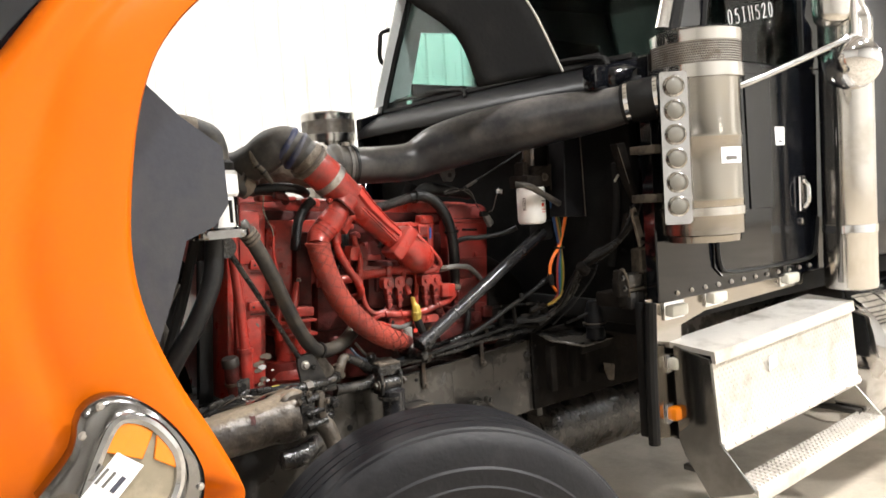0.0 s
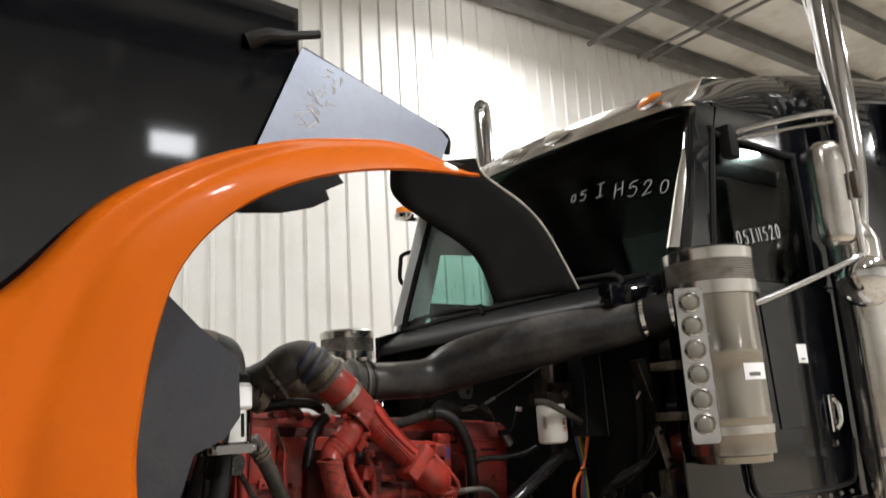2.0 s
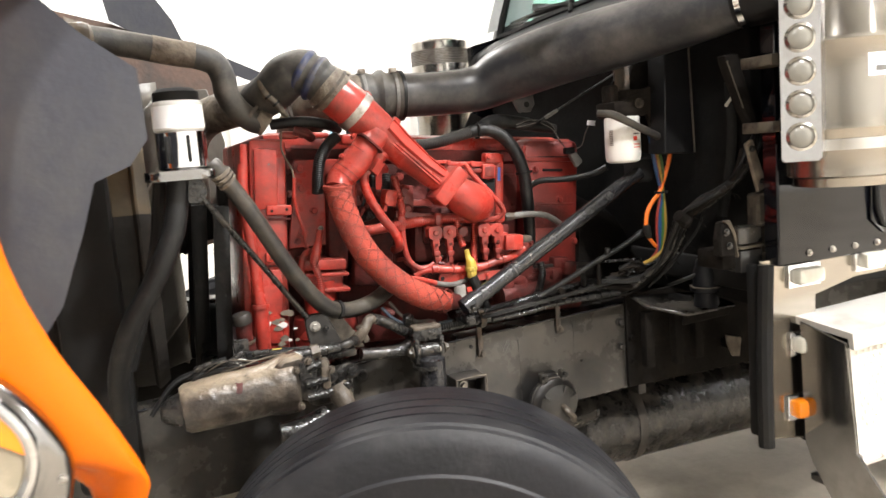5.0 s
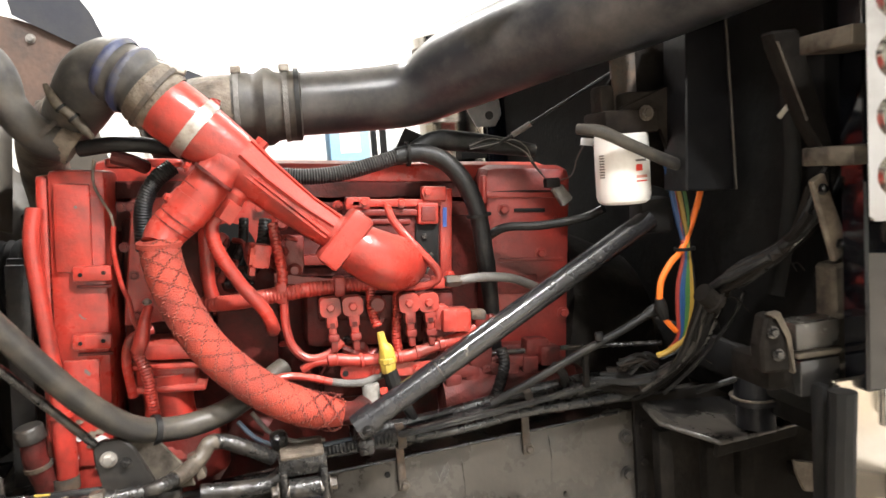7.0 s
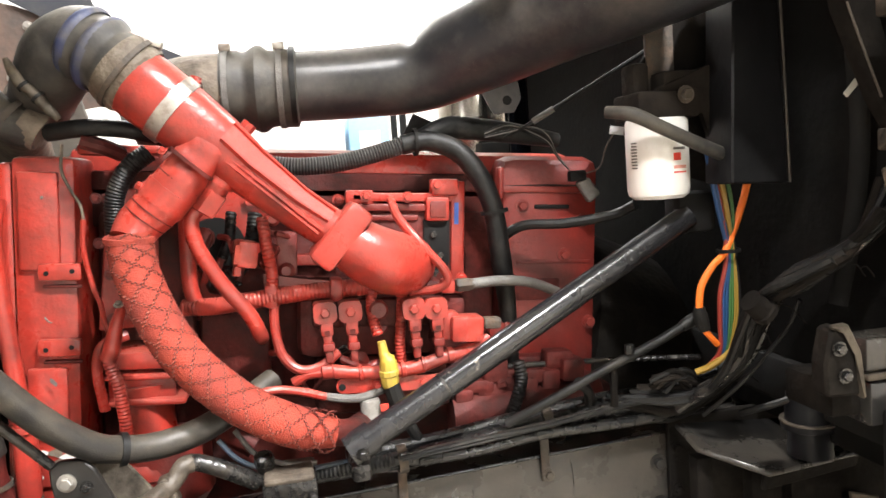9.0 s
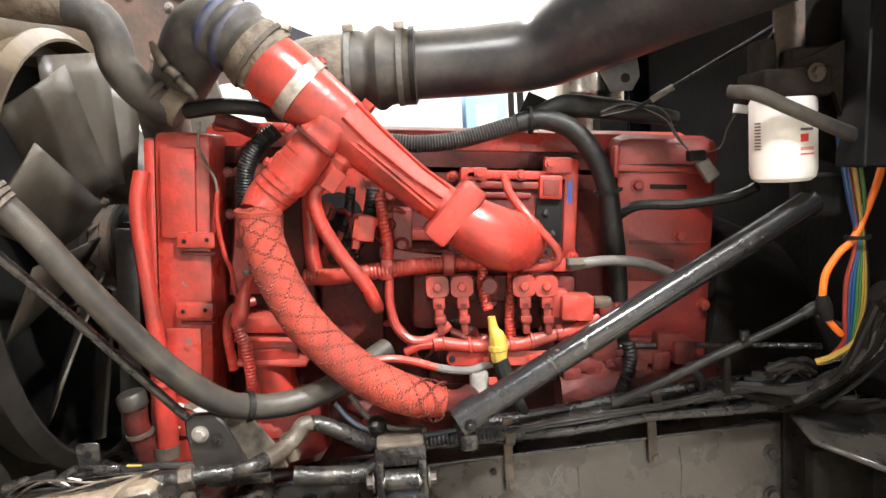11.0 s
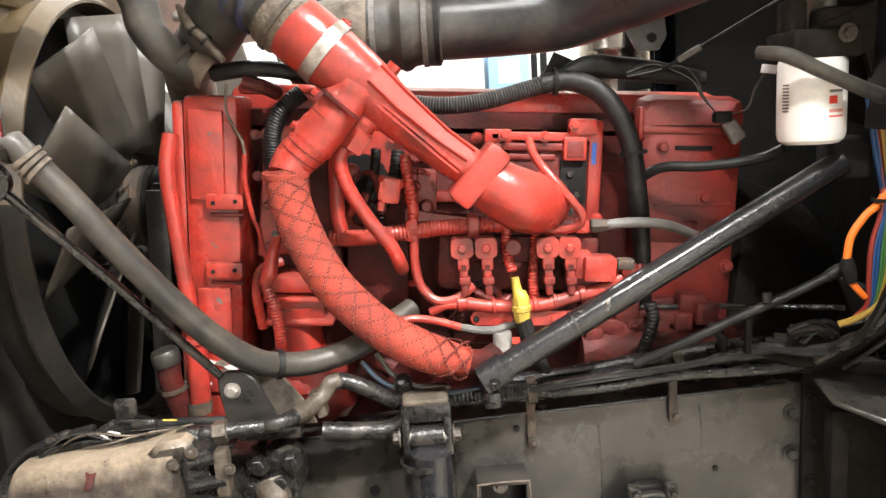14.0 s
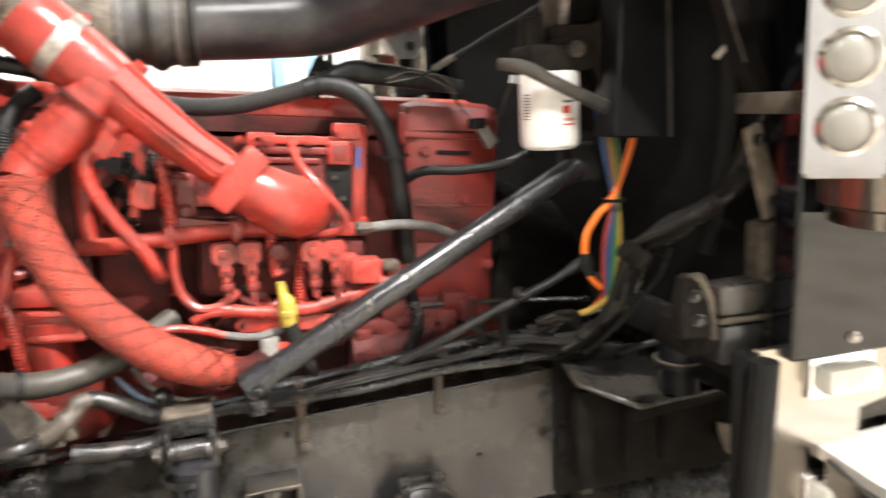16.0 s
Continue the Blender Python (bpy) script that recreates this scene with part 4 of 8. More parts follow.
# door outline, handle, hinge and seams on the near side
door = part("door", plate([(0.93, 1.17), (0.98, 1.13), (1.60, 1.13), (1.66, 1.18), (1.68, 1.88), (1.03, 1.88), (0.93, 1.90)], 0.008, side_at(-0.939), 0.003), BLACK, cab, "glossy black cab door, closed")
part("panel_recess", plate([(1.17, 1.36), (1.33, 1.36), (1.36, 1.40), (1.34, 1.86), (1.15, 1.86)], 0.004, side_at(-0.944), 0.0015), BLACK, door)
hd = part("door_handle", plate([(1.505, 1.33), (1.555, 1.33), (1.555, 1.47), (1.505, 1.47)], 0.012, side_at(-0.952), 0.004), CHROME, door, "chrome door handle")
part("grip", tube(bmesh.new(), [(1.53, -0.955, 1.345), (1.53, -0.972, 1.37), (1.53, -0.972, 1.43), (1.53, -0.955, 1.455)], 0.008, 8, 4), CHROME, hd)
part("lock", lathe(bmesh.new(), [(0.014, 0), (0.014, 0.008), (0.006, 0.010)], toward((1.53, -0.94, 1.29), (0, -1, 0)), 16), CHROME, door)
st = part("sticker", plate([(1.35, 1.595), (1.42, 1.595), (1.42, 1.665), (1.35, 1.665)], 0.001, side_at(-0.9405)), PAPER, door, "square white paper sticker")
part("print", plate([(1.375, 1.607), (1.40, 1.607), (1.40, 1.613), (1.375, 1.613)], 0.001, side_at(-0.942)), INK, st)
part("lower_seam", tube(bmesh.new(), [(0.94, -0.945, 1.30), (0.955, -0.945, 1.18), (1.02, -0.945, 1.145), (1.30, -0.945, 1.135), (1.58, -0.945, 1.14), (1.63, -0.945, 1.19), (1.65, -0.945, 1.30)], 0.007, 6, 5), RUBBER, cab)
for k in range(12):
    bolt(cab, (0.72 + 0.08 * k, -0.931, 1.105), (0, -1, 0), 0.012, STEEL, "rivet")

# firewall, cowl, dash, roof, sleeper
part("firewall", blocks(((0.69, 0.0, 1.40), (0.05, 1.60, 0.9)), bevel=0.01), FELT, cab)
part("floor_pan", blocks(((2.6, 0.0, 1.03), (3.9, 1.78, 0.08)), bevel=0.01), FLATBLACK, cab)
part("rear_wall", blocks(((1.95, 0.0, 1.9), (0.04, 1.72, 1.7)), bevel=0.01), INTERIOR, cab)
bm = bmesh.new()
rings = []
for k in range(25):
    u = -1 + k / 12
    xf = 0.60 + 0.03 * u * u
    xb = 0.71 + 0.05 * u * u
    rings.append([bm.verts.new((xf - 0.03, 0.9 * u, 1.80)), bm.verts.new((xf, 0.9 * u, 1.855)), bm.verts.new((0.5 * (xf + xb), 0.88 * u, 1.895)), bm.verts.new((xb, 0.86 * u, 1.925)), bm.verts.new((xb + 0.25, 0.86 * u, 1.90))])
ring_faces(bm, rings, close=False)
cowl = part("cowl", bm, LINER, cab, "dusty black cowl with wipers", smooth=60)
cowl.modifiers.new("thickness", "SOLIDIFY").thickness = 0.01
part("dash", blocks(((1.06, 0, 1.74), (0.50, 1.66, 0.28)), bevel=0.06), INTERIOR, cab)
for wy in (-0.35, 0.45):
    part("wiper", tube(bmesh.new(), [(0.72, wy - 0.3, 1.955), (0.735, wy, 1.965), (0.80, wy + 0.36, 1.985)], 0.011, 6, 5), FLATBLACK, cab)
    part("wiper_arm", tube(bmesh.new(), [(0.66, wy - 0.38, 1.90), (0.70, wy - 0.3, 1.945), (0.73, wy, 1.975)], 0.009, 6, 4), FLATBLACK, cab)
# windshield: a bowed pane leaning back
bm = bmesh.new()
rings = []
for k in range(25):
    u = -1 + k / 12
    ring = []
    for j in range(7):
        v = j / 6
        ring.append(bm.verts.new((0.71 + 0.05 * u * u + 0.21 * v, 0.90 * u * (1 - 0.015 * v), 1.93 + 0.66 * v)))
    rings.append(ring)
ring_faces(bm, rings, close=False)
shield_glass = part("windshield", bm, GLASS, cab, "dark windshield with white chalk writing", smooth=70)
shield_glass.data.flip_normals()   # outwards
shield_glass.visible_shadow = False
part("windshield_seal", tube(bmesh.new(), [(0.71 + 0.05 * u * u, 0.855 * u, 1.93) for u in (-0.9, -0.5, 0, 0.5, 0.9)] + [(0.775, 0.86, 2.0), (0.965, 0.845, 2.56)], 0.016, 6, 4), FLATBLACK, cab)
part("windshield_seal", tube(bmesh.new(), [(0.765, -0.918, 1.95), (0.865, -0.915, 2.25), (0.975, -0.895, 2.57)], 0.020, 6, 4), FLATBLACK, cab)
# A bright tube stands for the reflection along the glass edge.
part("edge_reflection", tube(bmesh.new(), [(0.775, -0.889, 2.00), (0.815, -0.893, 2.12), (0.855, -0.897, 2.25), (0.90, -0.897, 2.38), (0.935, -0.885, 2.47)], [0.036, 0.035, 0.030, 0.020, 0.010], 10, 6, squash=0.5), STAINLESS, cab, "bright reflection along the windshield edge, as a strip")
# chalk marks on the near half of the glass
for ch, y, z, size in zip("05IH520", (-0.347, -0.395, -0.481, -0.575, -0.642, -0.712, -0.790), (2.319, 2.313, 2.302, 2.278, 2.262, 2.250, 2.236), (0.034, 0.046, 0.062, 0.060, 0.064, 0.060, 0.054)):
    u = y / 0.845
    x = 0.71 + 0.05 * u * u + 0.21 * (z - 1.93) / 0.66 - 0.006
    slope = math.atan2(0.10 * u / 0.85, 1)
    writing(ch, size, Matrix.Translation((x, y, z)) @ Matrix.Rotation(radians(-90) + slope, 4, "Z") @ Matrix.Rotation(radians(90 - 16), 4, "X"), CHALK, shield_glass, thick=0.0014, wide=1.75)

# stainless sun visor with marker lamps
bm = bmesh.new()
rings = []
for k in range(25):
    u = -1 + k / 12
    xo = 0.80 + 0.12 * u * u
    y = 0.93 * u
    rings.append([bm.verts.new((xo + 0.30, y * 0.96, 2.60)), bm.verts.new((xo + 0.02, y, 2.555)), bm.verts.new((xo - 0.01, y, 2.565)), bm.verts.new((xo + 0.02, y, 2.60)), bm.verts.new((xo + 0.10, y * 0.99, 2.69)), bm.verts.new((xo + 0.26, y * 0.97, 2.735))])
ring_faces(bm, rings, close=False)
visor = part("sun_visor", bm, STAINLESS, cab, "polished stainless sun visor with marker lamps", smooth=50)
visor.modifiers.new("thickness", "SOLIDIFY").thickness = 0.004
for u, mat in ((-0.80, AMBER), (-0.30, LENS_WHITE), (0.0, LENS_WHITE), (0.30, LENS_WHITE), (0.80, AMBER)):
    xo = 0.80 + 0.12 * u * u
    q = Matrix.Translation((xo + 0.045, 0.925 * u, 2.64)) @ Matrix.Rotation(radians(-90) + math.atan2(0.24 * u / 0.93, 1), 4, "Z") @ Matrix.Rotation(radians(48), 4, "X")
    bm = bmesh.new()
    bmesh.ops.create_uvsphere(bm, u_segments=16, v_segments=8, radius=1.0, matrix=q @ Matrix.Diagonal((0.075, 0.032, 0.026, 1)))
    ml = part("marker_lamp", bm, mat, visor, "amber cab marker lamp" if mat == AMBER else "clear cab marker lamp")
    bm = bmesh.new()
    bmesh.ops.create_uvsphere(bm, u_segments=16, v_segments=6, radius=1.0, matrix=q @ Matrix.Translation((0, 0, -0.006)) @ Matrix.Diagonal((0.088, 0.042, 0.016, 1)))
    part("lamp_base", bm, CHROME, ml)

# roof and sleeper: rounded sections that rise to the rear
bm = bmesh.new()
rings = []
front = [(1.02, 0.90, 2.58, 2.66, 2.56), (1.25, 0.91, 2.61, 2.79, 2.56), (1.50, 0.92, 2.64, 2.93, 2.56), (1.74, 0.925, 2.66, 3.01, 2.56)]
rear = [(1.76, 0.94, 2.66, 3.02, 1.10), (2.2, 0.99, 2.68, 3.12, 1.10), (2.7, 1.02, 2.75, 3.20, 1.10), (3.5, 1.04, 2.82, 3.28, 1.10), (4.5, 1.05, 2.85, 3.32, 1.10)]
sections = []
for group in (front, rear):
    for a, b in zip(smooth_line([q[:3] for q in group], 4), smooth_line([(q[0], q[3], q[4]) for q in group], 4)):
        sections.append((a[0], a[1], a[2], b[1], b[2]))
for x, w, zs, zt, zb in sections:
    ring = [bm.verts.new((x, -w, zb)), bm.verts.new((x, -w, 0.5 * (zb + zs)))]
    for k in range(25):
        a = math.pi * k / 24
        cx, cz = math.cos(a), math.sin(a)
        ring.append(bm.verts.new((x, -w * math.copysign(abs(cx) ** 0.7, cx), zs + (zt - zs) * max(0.0, cz) ** 0.7)))
    ring += [bm.verts.new((x, w, 0.5 * (zb + zs))), bm.verts.new((x, w, zb))]
    rings.append(ring)
ring_faces(bm, rings)
bm.faces.new(rings[0][::-1])
bm.faces.new(rings[-1])
part("sleeper_and_roof", bm, BLACK, cab, "glossy black sleeper and roof", smooth=50)
part("roof_bead", tube(bmesh.new(), [(1.62, -0.935, 2.64), (1.85, -0.955, 2.70), (2.0, -0.955, 2.80), (2.2, -0.91, 2.94), (2.5, -0.80, 3.08)], 0.018, 8, 6), BLACK, cab)
sw = part("sleeper_window", plate([(2.30, 2.52), (2.70, 2.52), (2.72, 2.86), (2.36, 2.86), (2.30, 2.80)], 0.01, side_at(-1.045), 0.003), INTERIOR, cab, "sleeper window in a bright trim ring")
part("window_trim", tube(bmesh.new(), [(2.30, -1.045, 2.55), (2.32, -1.045, 2.82), (2.38, -1.045, 2.87), (2.68, -1.045, 2.87), (2.72, -1.045, 2.83), (2.70, -1.045, 2.52), (2.33, -1.045, 2.51), (2.30, -1.045, 2.55)], 0.013, 6, 4), CHROME, sw)

# kick panel below the cab, with its lamps
kick = part("kick_panel", plate([(0.575, 0.625), (0.755, 0.595), (0.755, 0.99), (0.90, 1.02), (1.58, 1.03), (1.60, 1.10), (0.575, 1.10)], 0.012, side_at(-0.912), 0.003), CANISTER, cab, "polished stainless kick panel with lamps")
part("edge_trim", tube(bmesh.new(), [(0.565, -0.93, 0.615), (0.565, -0.93, 0.85), (0.575, -0.93, 1.09)], 0.020, 10, 4), FLATBLACK, cab)
part("panel_flange", blocks(((0.575, -0.885, 0.86), (0.02, 0.03, 0.46)), bevel=0.008), FLATBLACK, cab)
for lx, lz, mat, w, h in ((0.715, 1.047, LENS_WHITE, 0.09, 0.042), (0.95, 1.060, LENS_WHITE, 0.09, 0.042), (1.45, 1.070, LENS_WHITE, 0.09, 0.042), (0.715, 0.866, LENS_WHITE, 0.085, 0.044), (0.700, 0.695, AMBER, 0.078, 0.048)):
    ml = part("side_lamp", blocks(((lx, -0.932, lz), (w, 0.034, h)), bevel=0.011), mat, kick, "amber side lamp" if mat == AMBER else "clear side lamp")
    part("lamp_base", blocks(((lx, -0.916, lz), (w + 0.022, 0.010, h + 0.02)), bevel=0.004), CHROME, ml)

# step box and lower tread
box_thing = thing("step_box", "aluminium tread-plate step box under the cab door", "step box", (0.71, -1.0, 0.40))
SX0, SX1, SX2 = 0.712, 1.66, 1.60
part("front_panel", plate([(-1.068, 0.885), (-1.085, 0.62), (-1.10, 0.60), (-1.105, 0.605), (-1.09, 0.625), (-1.075, 0.888)], SX1 - SX0, Matrix.Translation((SX0, 0, 0)) @ Matrix(((0, 0, 1, 0), (1, 0, 0, 0), (0, 1, 0, 0), (0, 0, 0, 1)))), STEP_METAL, box_thing)
part("top_tread", plate([(-0.90, 0.94), (-1.085, 0.925), (-1.088, 0.885), (-1.075, 0.885), (-1.07, 0.91), (-0.90, 0.92)], SX1 - SX0, Matrix.Translation((SX0, 0, 0)) @ Matrix(((0, 0, 1, 0), (1, 0, 0, 0), (0, 1, 0, 0), (0, 0, 0, 1)))), STEP_METAL, box_thing)
part("end_plate", plate([(-0.93, 0.93), (-1.07, 0.90), (-1.088, 0.62), (-1.205, 0.49), (-1.19, 0.478), (-1.04, 0.42), (-0.95, 0.55), (-0.93, 0.60)], 0.008, Matrix.Translation((SX0 - 0.008, 0, 0)) @ Matrix(((0, 0, 1, 0), (1, 0, 0, 0), (0, 1, 0, 0), (0, 0, 0, 1))), 0.002), DARK_STEEL, box_thing, "dark mirror-polished end plate")
part("inner_box", blocks((((SX0 + SX1) / 2, -0.96, 0.745), (SX1 - SX0 - 0.02, 0.14, 0.31)), bevel=0.008), FLATBLACK, box_thing)
studs = bmesh.new()
ax = Vector((0, -0.017, -0.265)).normalized()
for i in range(42):
    for j in range(15):
        c = Vector((SX0 + 0.02 + 0.0218 * i + (0.0109 if j % 2 else 0), -1.0775 - 0.00105 * j - 0.0008, 0.872 - 0.0163 * j))
        p = [c + Vector((0.0042, 0, 0.0)), c + ax * 0.0085, c - Vector((0.0042, 0, 0)), c - ax * 0.0085]
        v = [studs.verts.new(q) for q in p] + [studs.verts.new(c + Vector((0, -0.0026, 0)))]
        for a in range(4):
            studs.faces.new((v[a], v[(a + 1) % 4], v[4]))
tagged(part("raised_pattern", studs, TREAD, box_thing), kind="stuff")
part("far_plate", plate([(-1.088, 0.62), (-1.205, 0.49), (-1.10, 0.42), (-1.04, 0.44), (-1.0, 0.60)], 0.008, Matrix.Translation((SX2, 0, 0)) @ Matrix(((0, 0, 1, 0), (1, 0, 0, 0), (0, 1, 0, 0), (0, 0, 0, 1))), 0.002), STAINLESS, box_thing)
for k in range(9):
    bolt(box_thing, (SX0 + 0.06 + 0.095 * k, -1.101, 0.607), (0, -1, 0), 0.009, STEEL, "rivet")
part("sticker", plate([(1.02, 0.79), (1.07, 0.80), (1.07, 0.845), (1.02, 0.84)], 0.001, side_at(-1.0905)), PAPER, box_thing, "small white paper sticker")
part("lip_strip", blocks((((SX0 + SX1) / 2, -1.095, 0.607), (SX1 - SX0, 0.012, 0.03)), bevel=0.003), TREAD, box_thing)
low = part("lower_tread", blocks((((SX0 + SX2) / 2, -1.125, 0.485), (SX2 - SX0, 0.012, 0.012)), (((SX0 + SX2) / 2, -1.208, 0.470), (SX2 - SX0, 0.008, 0.05)), bevel=0.002), TREAD, box_thing)
for j in range(5):
    bm = bmesh.new()
    yy = -1.125 - 0.0185 * j
    box(bm, ((SX0 + SX2) / 2, yy, 0.487), (SX2 - SX0, 0.007, 0.016))
    for i in range(36):
        box(bm, (SX0 + 0.012 + 0.024 * i, yy, 0.499), (0.012, 0.009, 0.008))
    part("tread_bar", bm, TREAD, low)
for hx in (SX0 + 0.02, SX2 - 0.02):
    part("hanger", blocks(((hx, -1.03, 0.50), (0.03, 0.2, 0.02)), bevel=0.003), FRAME, box_thing)

box_thing.rotation_euler = (0, radians(-2.4), 0)   # it follows the pitch of the frame

# ---- air cleaner canisters ----
def canister(x, y, near):
    c = thing("air_cleaner", "stainless air cleaner canister with a row of round lamps" if near else "stainless air cleaner canister with a perforated cap", "air cleaner", (x, y, 1.28), "air cleaners")
    m = Matrix.Translation((x, y, 0))
    part("body", lathe(bmesh.new(), [(0.05, 1.285), (0.118, 1.285), (0.120, 1.305), (0.132, 1.31), (0.132, 1.41), (0.134, 1.415), (0.134, 1.425), (0.132, 1.43), (0.132, 1.61), (0.134, 1.615), (0.134, 1.625), (0.132, 1.63), (0.132, 1.80)], m, 48), CANISTER, c)
    part("collar", lathe(bmesh.new(), [(0.133, 1.80), (0.146, 1.80), (0.146, 1.84), (0.133, 1.84)], m, 48, close=True), STAINLESS, c)
    part("screen", lathe(bmesh.new(), [(0.137, 1.84), (0.137, 1.91)], m, 48), STEEL, c, "perforated steel screen")
    dots = bmesh.new()
    for i in range(120):
        for j in range(9):
            a = 2 * math.pi * (i + 0.5 * (j % 2)) / 120
            p = m @ Vector((0.1372 * math.cos(a), 0.1372 * math.sin(a), 1.845 + 0.0074 * j))
            box(dots, p, (0.0036, 0.0036, 0.0036))
    tagged(part("screen_mesh", dots, RUST, c), kind="stuff")
    part("cap", lathe(bmesh.new(), [(0.142, 1.91), (0.144, 1.93), (0.144, 1.945), (0.13, 1.955), (0.05, 1.962), (0.01, 1.963)], m, 48), STAINLESS, c)
    part("strap", lathe(bmesh.new(), [(0.1325, 1.37), (0.136, 1.37), (0.136, 1.395), (0.1325, 1.395)], m, 48, close=True), STAINLESS, c)
    for mz in (1.50, 1.36):
        part("mount", blocks(((x + 0.02, y + 0.16 * (1 if near else -1), mz), (0.10, 0.10, 0.05)), bevel=0.006), FLATBLACK, c)
    return c


NEAR_CAN = (0.725, -1.035)
can = canister(*NEAR_CAN, True)
canister(0.55, 1.10, False)
face = Vector((-0.62, -0.78, 0)).normalized()
turn = Matrix.Rotation(math.atan2(face.y, face.x) + math.pi / 2, 4, "Z")
sc = Vector((0.575, -1.045, 1.585))
strip = part("lamp_strip", plate(rounded(0.085, 0.47, 0.006), 0.03, Matrix.Translation(sc) @ turn @ Matrix.Rotation(radians(90), 4, "X"), 0.003), BEZEL_CHROME, can, "dull steel bracket with six round lamps")
part("bent_face", blocks((tuple(sc + Vector((0.062, -0.028, 0))), (0.05, 0.012, 0.47)), bevel=0.003), BEZEL_CHROME, strip)
for k in range(6):
    z = 1.407 + 0.0737 * k
    q = toward(sc + Vector((0, 0, z - 1.585)) + face * 0.030, face)
    ring = part("lamp_bezel", lathe(bmesh.new(), [(0.033, 0), (0.033, 0.006), (0.027, 0.012), (0.024, 0.006)], q, 24, close=True), STAINLESS, strip)
    part("round_lens", lathe(bmesh.new(), [(0.026, 0.0), (0.025, 0.008), (0.019, 0.012), (0.010, 0.0135), (0.002, 0.014)], q, 20), STRIP_LENS, ring)
for bz in (1.590, 1.434):
    part("strip_bracket", blocks(((0.575, -0.955, bz), (0.08, 0.10, 0.026)), bevel=0.003), PAD, strip)
bm = bmesh.new()
rows_ = []
for z in (1.53, 1.58):
    rows_.append([bm.verts.new((NEAR_CAN[0] + 0.1335 * math.cos(a), NEAR_CAN[1] + 0.1335 * math.sin(a), z)) for a in [radians(243 + 5 * k) for k in range(9)]])
ring_faces(bm, rows_, close=False)
lab = part("sticker", bm, PAPER, can, "white paper sticker with print")
bm = bmesh.new()
rows_ = []
for z in (1.54, 1.552):
    rows_.append([bm.verts.new((NEAR_CAN[0] + 0.134 * math.cos(a), NEAR_CAN[1] + 0.134 * math.sin(a), z)) for a in [radians(250 + 5 * k) for k in range(5)]])
ring_faces(bm, rows_, close=False)
part("print", bm, GREY_HOSE, lab)

# ---- intake duct from the canister to the engine ----
duct = thing("intake_duct", "dusty black plastic intake duct with rubber couplings", "intake duct", (0.25, -0.5, 1.55))
DPTS = [(-0.13, -0.26, 1.605), (0.00, -0.27, 1.606), (0.11, -0.29, 1.615), (0.20, -0.34, 1.655), (0.32, -0.45, 1.693), (0.45, -0.62, 1.722), (0.545, -0.80, 1.738), (0.585, -0.88, 1.75)]
part("pipe", tube(bmesh.new(), DPTS, [0.062, 0.063, 0.067, 0.084, 0.088, 0.084, 0.068, 0.060], 28, 8), DUCT, duct, "dusty grey-black plastic pipe")
part("coupling", tube(bmesh.new(), [(0.575, -0.86, 1.748), (0.605, -0.92, 1.755), (0.635, -0.975, 1.762)], [0.066, 0.07, 0.066], 24, 6), RUBBER, duct, "black rubber coupling")
for k, q in enumerate(((0.583, -0.877, 1.75), (0.628, -0.96, 1.76))):
    part("hose_clamp", band(q, (0.45, -0.87, 0.1), 0.069, 0.014), CHROME, duct)
part("spigot", tube(bmesh.new(), [(0.63, -0.965, 1.762), (0.70, -1.02, 1.765)], 0.058, 24, 2), STEEL, duct)
part("hump_hose", lathe(bmesh.new(), [(0.064, -0.075), (0.070, -0.072), (0.070, -0.045), (0.067, -0.038), (0.069, -0.025), (0.077, -0.014), (0.078, -0.004), (0.071, 0.008), (0.067, 0.014), (0.067, 0.022), (0.070, 0.028), (0.070, 0.058), (0.064, 0.060)], toward((-0.195, -0.255, 1.605), (-1, 0.06, 0.02)), 32), DUSTY_RUBBER, duct, "ribbed rubber hump hose")
for q, lean in ((-0.150, 0), (-0.243, 0)):
    cl = part("hose_clamp", band((q, -0.257, 1.605), (-1, 0.06, 0.02), 0.0705, 0.010, 0.002), GREY_HOSE, duct)
    part("screw_housing", blocks(((q, -0.275, 1.678), (0.02, 0.022, 0.014)), bevel=0.003), STEEL, cl)
part("cuff", band((-0.128, -0.259, 1.606), (-1, 0.06, 0.02), 0.060, 0.010, 0.0125), RUBBER, duct)
part("elbow", tube(bmesh.new(), [(-0.235, -0.255, 1.605), (-0.30, -0.25, 1.605), (-0.355, -0.20, 1.595), (-0.38, -0.10, 1.57), (-0.38, 0.05, 1.53)], [0.066, 0.067, 0.067, 0.066, 0.064], 24, 6), CAST, duct, "dusty aluminium elbow")
tab = part("mount_tab", plate([(0.20, 1.60), (0.285, 1.60), (0.29, 1.56), (0.275, 1.535), (0.235, 1.535), (0.222, 1.56)], 0.006, side_at(-0.30), 0.001), DUCT, duct)
part("hole", lathe(bmesh.new(), [(0.009, 0), (0.009, 0.001)], toward((0.262, -0.3005, 1.558), (0, -1, 0)), 14), FLATBLACK, tab)
part("pipe_seam", tube(bmesh.new(), [(q[0], q[1] + 0.0, q[2] + r * 0.99) for q, r in zip(DPTS[:6], [0.062, 0.063, 0.067, 0.084, 0.088, 0.084])], 0.003, 5, 8), DUCT, duct)
part("stay", blocks(((0.47, -0.50, 1.60), (0.05, 0.012, 0.14)), bevel=0.003), RUST, duct)

horn = thing("cowl_vent", "glossy black rounded vent housing with a chrome rim", "vent", (0.66, -0.80, 1.79))
